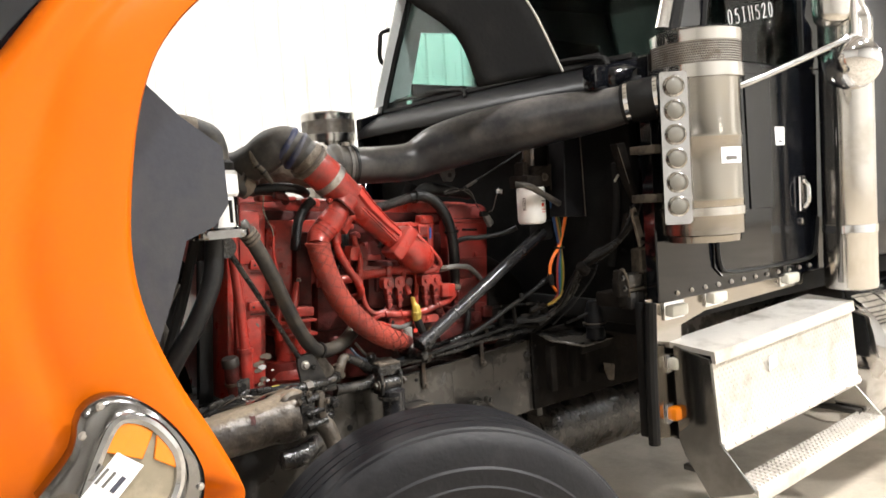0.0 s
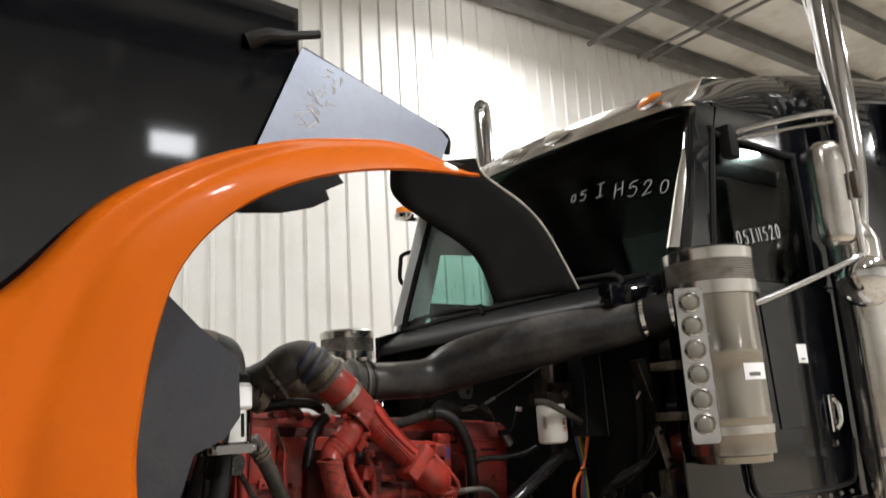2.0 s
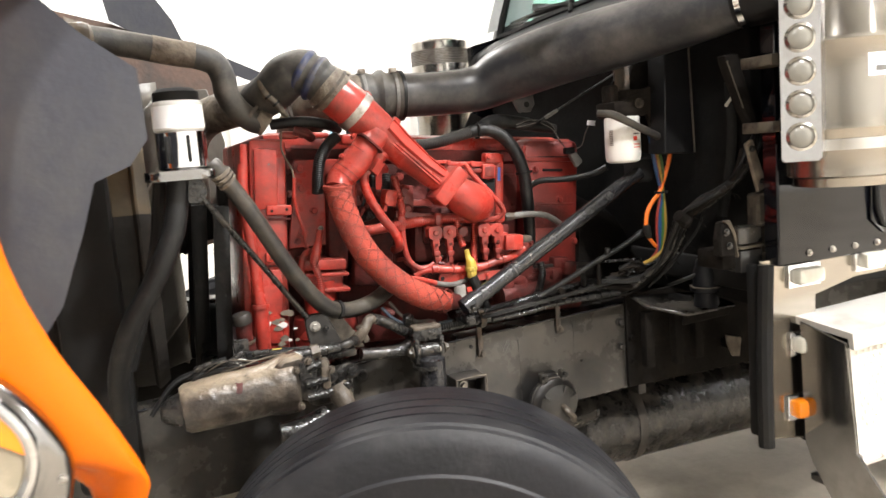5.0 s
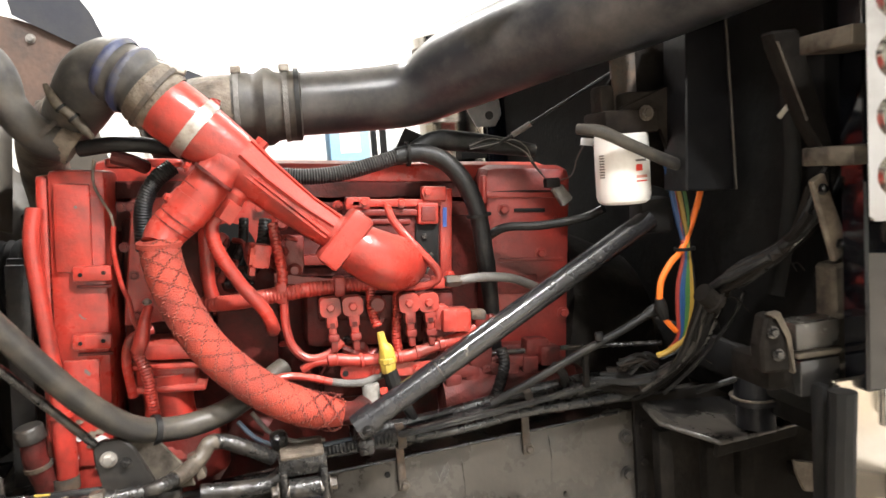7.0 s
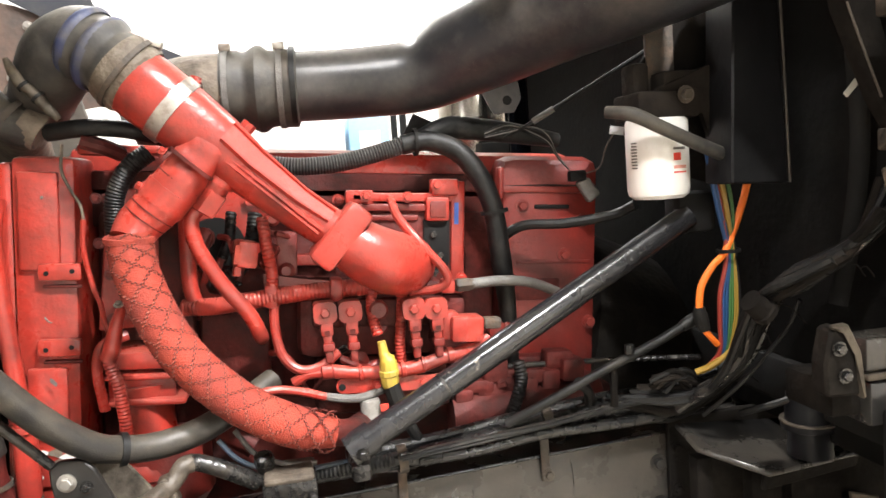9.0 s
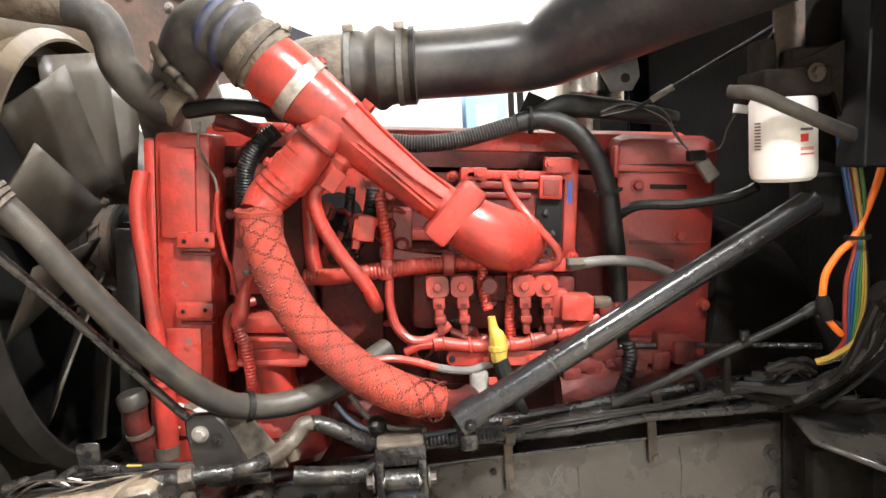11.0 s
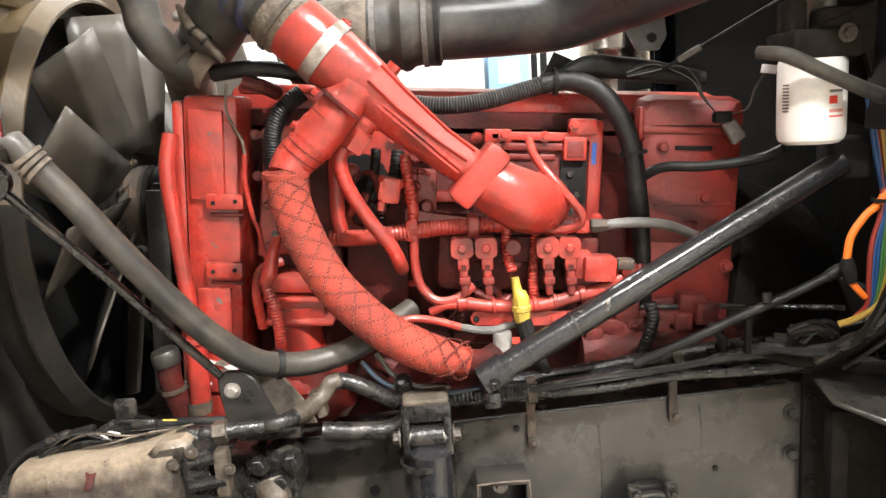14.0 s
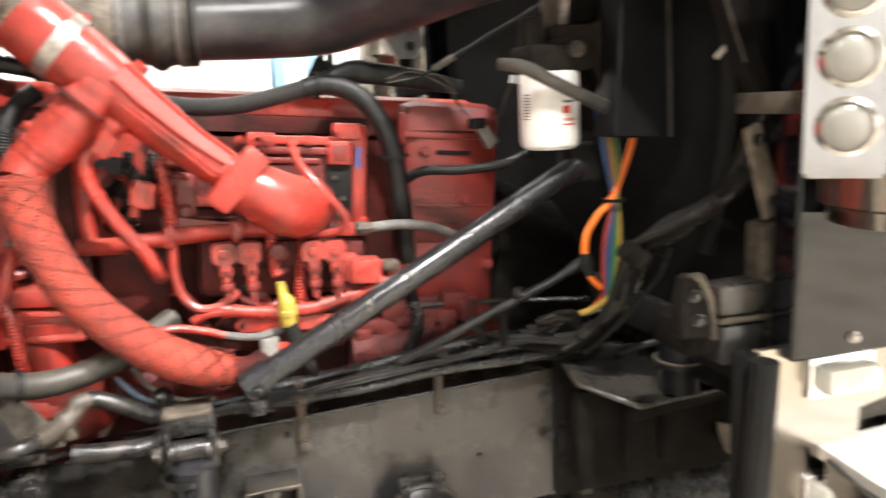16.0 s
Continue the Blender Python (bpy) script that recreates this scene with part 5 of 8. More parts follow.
part("shell", lathe(bmesh.new(), [(0.012, -0.16), (0.042, -0.14), (0.060, -0.09), (0.066, -0.02), (0.064, 0.05), (0.05, 0.06)], toward((0.70, -0.80, 1.842), (1, 0, 0.03)), 32), BLACK, horn)
part("rim", lathe(bmesh.new(), [(0.066, 0.035), (0.072, 0.04), (0.074, 0.075), (0.066, 0.10), (0.03, 0.105)], toward((0.70, -0.80, 1.842), (1, 0, 0.03)), 32), CHROME, horn)
part("bracket", blocks(((0.53, -0.79, 1.84), (0.09, 0.06, 0.085)), bevel=0.012), BLACK, horn)
part("foot", blocks(((0.66, -0.80, 1.775), (0.14, 0.06, 0.03)), bevel=0.006), FLATBLACK, horn)
# ---- mirror, exhaust stacks ----
mir = thing("door_mirror", "stainless door mirror on tubular arms, seen from behind", "mirror", (1.1, -1.05, 1.85))
part("upper_arm", tube(bmesh.new(), [(1.10, -0.93, 2.46), (1.16, -1.05, 2.475), (1.32, -1.20, 2.50), (1.38, -1.22, 2.49), (1.40, -1.22, 2.44)], 0.012, 10, 6), BEZEL_CHROME, mir)
part("upper_brace", tube(bmesh.new(), [(1.10, -0.94, 2.44), (1.25, -1.08, 2.46), (1.37, -1.21, 2.47)], 0.008, 8, 4), BEZEL_CHROME, mir)
part("arm_mount", blocks(((1.09, -0.95, 2.43), (0.06, 0.05, 0.13)), bevel=0.01), FLATBLACK, mir)
part("lower_arm", tube(bmesh.new(), [(0.98, -0.95, 1.78), (1.10, -1.05, 1.83), (1.32, -1.20, 1.93), (1.39, -1.22, 1.96)], 0.012, 10, 6), BEZEL_CHROME, mir)
part("lower_mount", blocks(((0.97, -0.945, 1.775), (0.07, 0.04, 0.05)), bevel=0.008), FLATBLACK, mir)
part("post", tube(bmesh.new(), [(1.40, -1.22, 2.46), (1.40, -1.22, 2.2), (1.40, -1.22, 1.93)], 0.014, 10, 3), STAINLESS, mir)
part("mirror_head", tube(bmesh.new(), [(1.37, -1.16, 2.40), (1.37, -1.16, 2.36), (1.37, -1.16, 2.20), (1.37, -1.16, 2.04), (1.37, -1.16, 2.00)], [0.04, 0.065, 0.068, 0.065, 0.04], 24, 5, squash=0.8), STAINLESS, mir, "rounded stainless mirror shell")
bm = lathe(bmesh.new(), [(0.002, -0.05), (0.04, -0.046), (0.075, -0.03), (0.095, -0.005), (0.098, 0.01), (0.09, 0.01)], toward((1.40, -1.21, 1.86), (0.85, 0.25, 0.35)), 32)
part("spot_mirror", bm, CHROME, mir, "round chrome convex mirror bowl")
part("strap", blocks(((1.40, -1.24, 2.22), (0.03, 0.02, 0.10)), bevel=0.004), RUST, mir)


stack = thing("exhaust_stack", "tall polished chrome exhaust stack beside the cab", "exhaust stack", (1.70, -1.05, 1.0), "exhaust stacks")
part("pipe", tube(bmesh.new(), [(1.72, -1.05, 2.12), (1.79, -1.05, 2.36), (1.81, -1.05, 2.6), (1.81, -1.05, 3.4), (1.81, -1.05, 4.1)], 0.060, 32, 6), CHROME, stack)
part("heat_shield", lathe(bmesh.new(), [(0.06, 1.0), (0.094, 1.01), (0.098, 1.02), (0.098, 2.06), (0.085, 2.10), (0.062, 2.14)], Matrix.Translation((1.70, -1.05, 0)), 40), STAINLESS, stack)
part("shield_seam", blocks(((1.60, -1.055, 1.54), (0.006, 0.02, 1.0)), bevel=0.002), DARK_STEEL, stack)
for bz in (1.95, 1.25):
    part("shield_band", band((1.70, -1.05, bz), (0, 0, 1), 0.0985, 0.03, 0.004, 40), CHROME, stack)
part("bracket", blocks(((1.80, -0.99, 2.5), (0.05, 0.10, 0.04)), bevel=0.005), STAINLESS, stack)
far_stack = thing("exhaust_stack", "short chrome exhaust stack beyond the cab", "exhaust stack", (1.55, 1.02, 1.1), "exhaust stacks")
part("pipe", tube(bmesh.new(), [(1.57, 1.06, 1.1), (1.57, 1.06, 2.2), (1.57, 1.06, 3.30), (1.55, 1.06, 3.42)], 0.062, 24, 4), CHROME, far_stack)
ant = thing("antenna_cable", "thin white antenna whip beside the stack", "antenna", (1.42, -1.22, 2.5))
part("whip", tube(bmesh.new(), [(1.40, -1.22, 2.46), (1.30, -1.22, 2.9), (1.18, -1.22, 3.4)], 0.004, 5, 3), PAPER, ant)
part("pillar_lining", plate([(0.70, 1.95), (0.93, 2.03), (0.945, 2.085), (1.031, 2.364), (1.25, 2.375), (1.56, 2.40), (1.56, 2.56), (0.90, 2.56)], 0.012, side_at(0.865)), LINING, cab, "pale grey inner pillar lining")
fm = thing("far_mirror", "amber lamp and small bracket beyond the windshield", "mirror", (0.87, 0.93, 2.2))
part("bracket", tube(bmesh.new(), [(0.94, 0.93, 2.40), (0.87, 1.0, 2.38), (0.85, 1.0, 2.33), (0.85, 1.0, 2.22), (0.93, 0.93, 2.18)], 0.012, 8, 4), FLATBLACK, fm)
part("lamp_cup", lathe(bmesh.new(), [(0.02, -0.03), (0.055, -0.02), (0.06, 0.0), (0.05, 0.01)], Matrix.Translation((0.89, 1.0, 2.61)), 20), CHROME, fm)
part("lamp_lens", lathe(bmesh.new(), [(0.05, 0.01), (0.045, 0.04), (0.02, 0.055)], Matrix.Translation((0.89, 1.0, 2.61)), 20), AMBER, fm)
part("lamp_arm", tube(bmesh.new(), [(0.89, 1.0, 2.59), (0.95, 0.95, 2.58), (1.02, 0.91, 2.57)], 0.012, 8, 3), FLATBLACK, fm)
part("far_door_sill", blocks(((1.27, 0.862, 2.0), (0.66, 0.02, 0.17)), bevel=0.004), INTERIOR, cab)

# ---- engine ----
engine = thing("engine", "red-painted diesel truck engine, grimy and complete", "engine", (-0.05, 0, 0.75))


def eb(name, mat, *items, bevel=0.008, parent=None, label=""):
    return part(name, blocks(*items, rot=PITCH, bevel=bevel), mat, parent or engine, label)


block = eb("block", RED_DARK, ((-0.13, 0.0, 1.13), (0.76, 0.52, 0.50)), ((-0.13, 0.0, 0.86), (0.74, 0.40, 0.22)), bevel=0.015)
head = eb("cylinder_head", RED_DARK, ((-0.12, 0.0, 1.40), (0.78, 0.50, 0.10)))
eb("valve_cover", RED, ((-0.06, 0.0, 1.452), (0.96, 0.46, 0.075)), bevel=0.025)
eb("gasket_flange", RED, ((-0.12, 0.0, 1.412), (0.80, 0.50, 0.018)), bevel=0.004)
front = eb("front_cover", RED, ((-0.562, -0.14, 1.205), (0.098, 0.44, 0.60)), bevel=0.012)
eb("cover_flange", RED, ((-0.622, -0.13, 1.20), (0.022, 0.44, 0.60)), bevel=0.008)
for cc, ss in (((-0.553, -0.362, 1.40), (0.062, 0.012, 0.16)), ((-0.575, -0.362, 1.06), (0.062, 0.012, 0.20))):
    eb("cover_panel", RED, (cc, ss), bevel=0.005)
for z, bx in ((1.316, -0.5285), (1.192, -0.543)):
    lug = eb("cover_boss", RED, ((bx, -0.366, z), (0.066, 0.02, 0.028)), bevel=0.004)
    for dx in (-0.0195, 0.0195):
        part("hole", lathe(bmesh.new(), [(0.004, 0), (0.004, 0.001)], toward((bx + dx, -0.3763, z), (0, -1, 0)), 12), FLATBLACK, lug)
for gx, gz in ((-0.5285, 1.292), (-0.541, 1.168)):
    part("cover_groove", blocks(((gx, -0.3655, gz), (0.060, 0.006, 0.006)), rot=PITCH, bevel=0.002), RED_DARK, engine)
for bx, bz in ((-0.479, 1.430), (-0.461, 1.429), (-0.482, 1.353), (-0.470, 1.297), (-0.474, 1.22)):
    bolt(engine, (bx, -0.294, bz), (0, -1, 0), 0.013, RED_SHADED)
part("bare_line", tube(bmesh.new(), [(-0.502, -0.375, 1.520), (-0.507, -0.376, 1.478), (-0.497, -0.376, 1.447), (-0.485, -0.376, 1.421), (-0.482, -0.378, 1.396)], 0.0026, 8, 6), CAST, engine, "thin bare steel line")
part("cover_line", tube(bmesh.new(), [(-0.482, -0.38, 1.398), (-0.487, -0.38, 1.352), (-0.480, -0.38, 1.291), (-0.471, -0.38, 1.26), (-0.468, -0.375, 1.223), (-0.455, -0.36, 1.17)], 0.0044, 8, 6), RED, engine, "thin red steel line")
# The cab's shadow on this housing is part of its colour.
rear = eb("rear_housing", RED_SHADED, ((0.325, -0.02, 1.20), (0.205, 0.56, 0.50)), bevel=0.03)
for cc, ss in (((0.325, -0.300, 1.386), (0.17, 0.010, 0.014)), ((0.236, -0.304, 1.405), (0.010, 0.03, 0.060)), ((0.335, -0.299, 1.245), (0.15, 0.006, 0.008))):
    eb("housing_rib", RED_SHADED, (cc, ss), bevel=0.004)
part("housing_seam", tube(bmesh.new(), [(0.240, -0.3005, 1.398), (0.33, -0.3015, 1.394), (0.415, -0.3005, 1.386)], 0.0016, 5, 3), FLATBLACK, engine)
eb("housing_slot", FLATBLACK, ((0.338, -0.301, 1.352), (0.070, 0.006, 0.008)), bevel=0.002)
eb("housing_foot", RED_DARK, ((0.30, -0.30, 1.03), (0.12, 0.06, 0.08)), ((0.36, -0.28, 0.98), (0.14, 0.10, 0.05)))
# A dark block paints the shade of a recess.
eb("housing_recess", RED_DARK, ((0.30, -0.297, 1.195), (0.09, 0.012, 0.045)), bevel=0.006)
for bx, bz in ((0.279, 1.358), (0.40, 1.32), (0.27, 1.12), (0.40, 1.12), (0.357, 1.257)):
    bolt(engine, (bx, -0.30, bz), (0, -1, 0), 0.018, RED_SHADED)
# head bolts and side plates
for k in range(9):
    bolt(engine, (-0.44 + 0.075 * k, -0.252, 1.425 - 0.006 * k), (0, -1, 0), 0.015, RED)
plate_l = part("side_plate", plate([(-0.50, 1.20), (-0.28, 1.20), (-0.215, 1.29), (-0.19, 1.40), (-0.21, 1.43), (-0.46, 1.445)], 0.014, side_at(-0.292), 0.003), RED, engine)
for bx, bz in ((-0.45, 1.42), (-0.42, 1.30), (-0.225, 1.405), (-0.455, 1.24), (-0.45, 1.365), (-0.235, 1.30)):
    bolt(plate_l, (bx, -0.293, bz), (0, -1, 0), 0.018, RED)
part("gear_cutout", lathe(bmesh.new(), [(0.052, 0), (0.052, 0.004), (0.03, 0.004)], toward((-0.29, -0.294, 1.33), (0, -1, 0)), 24), FLATBLACK, plate_l)
# control module and its frame at the upper right
eb("module_frame", RED, ((0.05, -0.30, 1.392), (0.19, 0.03, 0.016)), ((0.146, -0.30, 1.31), (0.026, 0.03, 0.21)), ((0.128, -0.305, 1.405), (0.05, 0.035, 0.03)), ((-0.03, -0.30, 1.398), (0.05, 0.03, 0.026)), bevel=0.004)
eb("module_rail", RED_SHADED, ((0.03, -0.305, 1.375), (0.13, 0.03, 0.014)), ((0.02, -0.30, 1.357), (0.11, 0.03, 0.012)), bevel=0.004)
eb("relay_block", RED, ((0.110, -0.312, 1.366), (0.044, 0.03, 0.044)), bevel=0.005)
eb("relay_face", RED_SHADED, ((0.110, -0.328, 1.366), (0.030, 0.004, 0.030)), bevel=0.002)
mod = eb("control_module", RED_DARK, ((0.06, -0.285, 1.29), (0.16, 0.05, 0.16)), label="grimy red engine control module")
eb("module_port", FLATBLACK, ((0.105, -0.309, 1.305), (0.05, 0.012, 0.085)), bevel=0.004, parent=mod)
for bx, bz in ((0.10, 1.32), (0.11, 1.28), (0.095, 1.25)):
    bolt(mod, (bx, -0.311, bz), (0, -1, 0), 0.014, GREASE)
eb("blue_mark", INK_BLUE, ((0.146, -0.3165, 1.355), (0.008, 0.002, 0.04)), bevel=0)
for bx, bz in ((0.145, 1.235), (0.055, 1.392), (0.11, 1.41), (-0.02, 1.40)):
    bolt(engine, (bx, -0.326, bz), (0, -1, 0), 0.014, RED)

# intake crossover pipe
CX = [(-0.380, -0.442, 1.614), (-0.352, -0.45, 1.588), (-0.322, -0.452, 1.561), (-0.262, -0.452, 1.505), (-0.215, -0.45, 1.458), (-0.150, -0.45, 1.398), (-0.088, -0.448, 1.349)]
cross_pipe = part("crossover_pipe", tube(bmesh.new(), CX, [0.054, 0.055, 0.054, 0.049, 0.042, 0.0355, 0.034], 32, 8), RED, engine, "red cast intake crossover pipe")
axis = Vector((0.72, 0, -0.69)).normalized()
across = Vector((0.69, 0, 0.72)).normalized()
bm = bmesh.new()
face_n = (0.52 * across + Vector((0, -0.854, 0))).normalized()
side_n = face_n.cross(axis).normalized()
rows_ = []
for q, r, w in ((Vector((-0.255, -0.452, 1.499)), 0.0485, 0.020), (Vector((-0.215, -0.45, 1.458)), 0.0425, 0.019), (Vector((-0.150, -0.45, 1.398)), 0.0365, 0.015), (Vector((-0.105, -0.448, 1.362)), 0.035, 0.013)):
    rows_.append([bm.verts.new(q + face_n * (r + h) + side_n * w * s) for s, h in ((-1, -0.012), (-1, 0.005), (-0.8, 0.006), (-0.72, 0.0015), (0.72, 0.0015), (0.8, 0.006), (1, 0.005), (1, -0.012))])
ring_faces(bm, rows_)
bm.faces.new(rows_[0][::-1])
bm.faces.new(rows_[-1])
part("flat_channel", bm, RED_SATIN, cross_pipe)
rib = bmesh.new()
for off, th in ((-0.022, 0.004), (-0.030, 0.003)):
    a, b = Vector((-0.225, -0.492, 1.495)) + across * off, Vector((-0.095, -0.488, 1.372)) + across * off
    tube(rib, [a, b], th, 6, 3)
part("casting_rib", rib, RED, cross_pipe)
part("flange", plate(rounded(0.050, 0.098, 0.008), 0.018, toward((-0.082, -0.452, 1.343), axis) @ Matrix.Translation((0, 0, -0.012)) @ Matrix.Rotation(math.atan2(0, 1), 4, "Z"), 0.003), RED, cross_pipe)
lug = bmesh.new()
box(lug, (-0.080, -0.455, 1.342), (0.045, 0.085, 0.115), Matrix.Rotation(radians(43.5), 3, "Y"), 0.01)
part("flange_block", lug, RED, cross_pipe)
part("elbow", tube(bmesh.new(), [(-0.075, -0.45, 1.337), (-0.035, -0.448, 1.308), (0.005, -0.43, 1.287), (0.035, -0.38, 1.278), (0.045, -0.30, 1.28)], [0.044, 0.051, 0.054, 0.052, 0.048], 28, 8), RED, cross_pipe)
clamp = part("pipe_clamp", band((-0.318, -0.452, 1.557), axis, 0.0545, 0.022, 0.003), STEEL, engine, "dull steel band clamp")
part("clamp_bolt", tube(bmesh.new(), [(-0.290, -0.448, 1.575), (-0.280, -0.445, 1.606)], 0.009, 8, 2), RED, clamp)
part("clamp_lug", blocks(((-0.284, -0.448, 1.592), (0.026, 0.022, 0.012)), rot=Matrix.Rotation(radians(-45), 3, "Y"), bevel=0.003), RED, clamp)
part("sensor", tube(bmesh.new(), [(-0.225, -0.45, 1.508), (-0.205, -0.45, 1.53)], 0.012, 8, 2), RED, cross_pipe)
bm = bmesh.new()
box(bm, (-0.285, -0.460, 1.486), (0.050, 0.074, 0.080), Matrix.Rotation(radians(43), 3, "Y"), 0.02)
part("port_casting", bm, RED, cross_pipe)
# rubber boot from the charge air pipe
boot = thing("charge_air_hose", "dusty black rubber charge-air hose with clamps", "hose", (-0.5, -0.35, 1.6))
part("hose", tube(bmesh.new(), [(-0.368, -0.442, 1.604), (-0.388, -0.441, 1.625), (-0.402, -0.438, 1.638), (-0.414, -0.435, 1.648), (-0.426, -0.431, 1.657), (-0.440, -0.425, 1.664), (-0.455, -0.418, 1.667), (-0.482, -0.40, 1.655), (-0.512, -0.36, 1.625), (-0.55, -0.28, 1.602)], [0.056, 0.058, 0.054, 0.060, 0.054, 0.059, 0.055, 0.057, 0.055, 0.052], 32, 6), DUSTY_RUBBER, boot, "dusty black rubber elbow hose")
for q, r in (((-0.407, -0.437, 1.642), 0.0), ((-0.433, -0.428, 1.661), -0.001)):
    q = Vector(q)
    d = Vector((-0.014, 0.005, 0.010))
    part("blue_band", tube(bmesh.new(), [q, q + 0.35 * d, q + 0.65 * d, q + d], [0.0585 + r, 0.0615 + r, 0.0615 + r, 0.0575 + r], 32, 3, caps=False), BLUE_RUBBER, boot)
part("sleeve", tube(bmesh.new(), [(-0.366, -0.442, 1.602), (-0.372, -0.442, 1.608), (-0.380, -0.442, 1.616), (-0.388, -0.441, 1.624), (-0.394, -0.440, 1.630)], [0.0580, 0.0605, 0.0585, 0.0610, 0.0585], 32, 4), BROWN_SLEEVE, boot, "oily brown sleeve")
hc = part("hose_clamp", band((-0.380, -0.442, 1.616), (0.72, 0, -0.69), 0.0610, 0.008), RUST, boot)
part("screw_housing", blocks(((-0.347, -0.455, 1.662), (0.05, 0.02, 0.012)), rot=Matrix.Rotation(radians(20), 3, "Y"), bevel=0.003), STEEL, hc)
part("cac_pipe", tube(bmesh.new(), [(-0.545, -0.29, 1.605), (-0.60, -0.16, 1.60), (-0.665, -0.02, 1.58), (-0.70, 0.12, 1.52), (-0.705, 0.20, 1.40), (-0.705, 0.24, 1.20)], 0.054, 20, 6), CAST, boot, "dusty aluminium pipe")

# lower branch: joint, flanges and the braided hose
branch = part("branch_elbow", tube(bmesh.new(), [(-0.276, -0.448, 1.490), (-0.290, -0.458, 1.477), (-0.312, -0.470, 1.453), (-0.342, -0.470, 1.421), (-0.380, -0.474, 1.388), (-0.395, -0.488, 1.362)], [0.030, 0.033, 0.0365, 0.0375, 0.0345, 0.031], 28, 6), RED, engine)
for q, r in (((-0.318, -0.470, 1.447), 0.0380), ((-0.361, -0.472, 1.404), 0.0378), ((-0.372, -0.474, 1.394), 0.0362)):
    part("joint_band", band(q, (0.69, 0, 0.72), r - 0.0015, 0.0018, 0.0010), RED_DARK, branch)
part("joint_sleeve", band((-0.340, -0.471, 1.424), (0.69, 0, 0.72), 0.0368, 0.030, 0.0018), RED, branch)
saddle = bmesh.new()
sn = Vector((0.69, 0, 0.72)).normalized()
ring_faces(saddle, [[saddle.verts.new(toward(Vector((-0.297, -0.462, 1.470)) + sn * d, sn) @ Vector((x * k, y * k, 0))) for x, y in rounded(0.080, 0.070, 0.024)] for d, k in ((0.003, 1.0), (0.010, 1.0), (0.014, 0.95), (0.026, 0.97), (0.040, 1.02), (0.050, 0.90))])
part("branch_saddle", saddle, RED, branch)
part("gasket", plate(rounded(0.092, 0.075, 0.012), 0.005, toward((-0.297, -0.466, 1.470), (0.69, 0, 0.72))), RED_DARK, branch)
for q in ((-0.335, -0.475, 1.492), (-0.372, -0.482, 1.442)):
    bolt(branch, q, (-0.72, -0.3, 0.6), 0.014, RED)
HOSE = [(-0.395, -0.49, 1.368), (-0.390, -0.50, 1.325), (-0.371, -0.503, 1.260), (-0.339, -0.505, 1.192), (-0.296, -0.505, 1.137), (-0.243, -0.505, 1.089), (-0.179, -0.502, 1.051), (-0.118, -0.495, 1.030)]
braid = part("braided_hose", tube(bmesh.new(), HOSE, [0.0335, 0.0335, 0.0335, 0.0335, 0.0335, 0.0335, 0.0332, 0.024], 24, 8), RED_HOSE, engine, "red-painted hose in a braided sleeve")
for lead, mat in ((-0.010, BRAID), (0.0, TAN_THREAD), (0.010, BRAID)):
    part("braid_threads", knit(bmesh.new(), HOSE, 0.0340, 2.9, 5, 0.0011, lead), mat, braid)
part("cuff", lathe(bmesh.new(), [(0.034, -0.006), (0.0375, -0.004), (0.0375, 0.004), (0.034, 0.006)], toward((-0.395, -0.49, 1.366), (0.05, -0.1, 1)), 24), RED_HOSE, braid)
part("hose_end", tube(bmesh.new(), [(-0.125, -0.495, 1.032), (-0.09, -0.47, 1.02), (-0.06, -0.40, 1.01)], 0.022, 16, 4), RED_DARK, engine)
# thinner water pipe beside it
part("union_nut", lathe(bmesh.new(), [(0.024, -0.02), (0.027, -0.018), (0.027, 0.018), (0.024, 0.02)], toward((-0.283, -0.446, 1.415), (0.62, 0, 0.78)), 6), RED, engine)
part("spur_pipe", tube(bmesh.new(), [(-0.255, -0.452, 1.455), (-0.283, -0.446, 1.415)], [0.024, 0.021], 16, 3), RED, engine)
part("spur_band", band((-0.262, -0.45, 1.445), (0.62, 0, 0.78), 0.024, 0.01, 0.004), RED, engine)
part("water_pipe", tube(bmesh.new(), [(-0.290, -0.446, 1.408), (-0.309, -0.445, 1.388), (-0.304, -0.444, 1.343), (-0.271, -0.442, 1.278), (-0.236, -0.44, 1.228), (-0.222, -0.425, 1.190), (-0.222, -0.38, 1.175)], 0.0125, 14, 8), RED, engine)
# conduits painted over in red
part("red_conduit", corrugated(bmesh.new(), [(-0.345, -0.37, 1.238), (-0.29, -0.385, 1.237), (-0.238, -0.388, 1.241), (-0.16, -0.385, 1.245), (-0.086, -0.38, 1.245), (-0.02, -0.378, 1.243), (0.028, -0.375, 1.236)], 0.0155, 0.0065, 0.07), RED, engine)
part("red_conduit", corrugated(bmesh.new(), [(-0.325, -0.37, 1.39), (-0.328, -0.372, 1.34), (-0.330, -0.372, 1.28), (-0.325, -0.372, 1.243)], 0.014, 0.007, 0.06), RED, engine)
part("red_conduit", corrugated(bmesh.new(), [(0.024, -0.385, 1.238), (0.018, -0.392, 1.19), (0.012, -0.392, 1.14), (0.014, -0.39, 1.10)], 0.010, 0.006), RED, engine)
part("red_conduit", corrugated(bmesh.new(), [(-0.030, -0.385, 1.235), (-0.034, -0.40, 1.20), (-0.026, -0.412, 1.16)], 0.010, 0.006), RED, engine)
for x in (-0.200, -0.09, 0.02):
    eb("conduit_clip", RED, ((x, -0.378, 1.245), (0.022, 0.044, 0.040)), bevel=0.006)
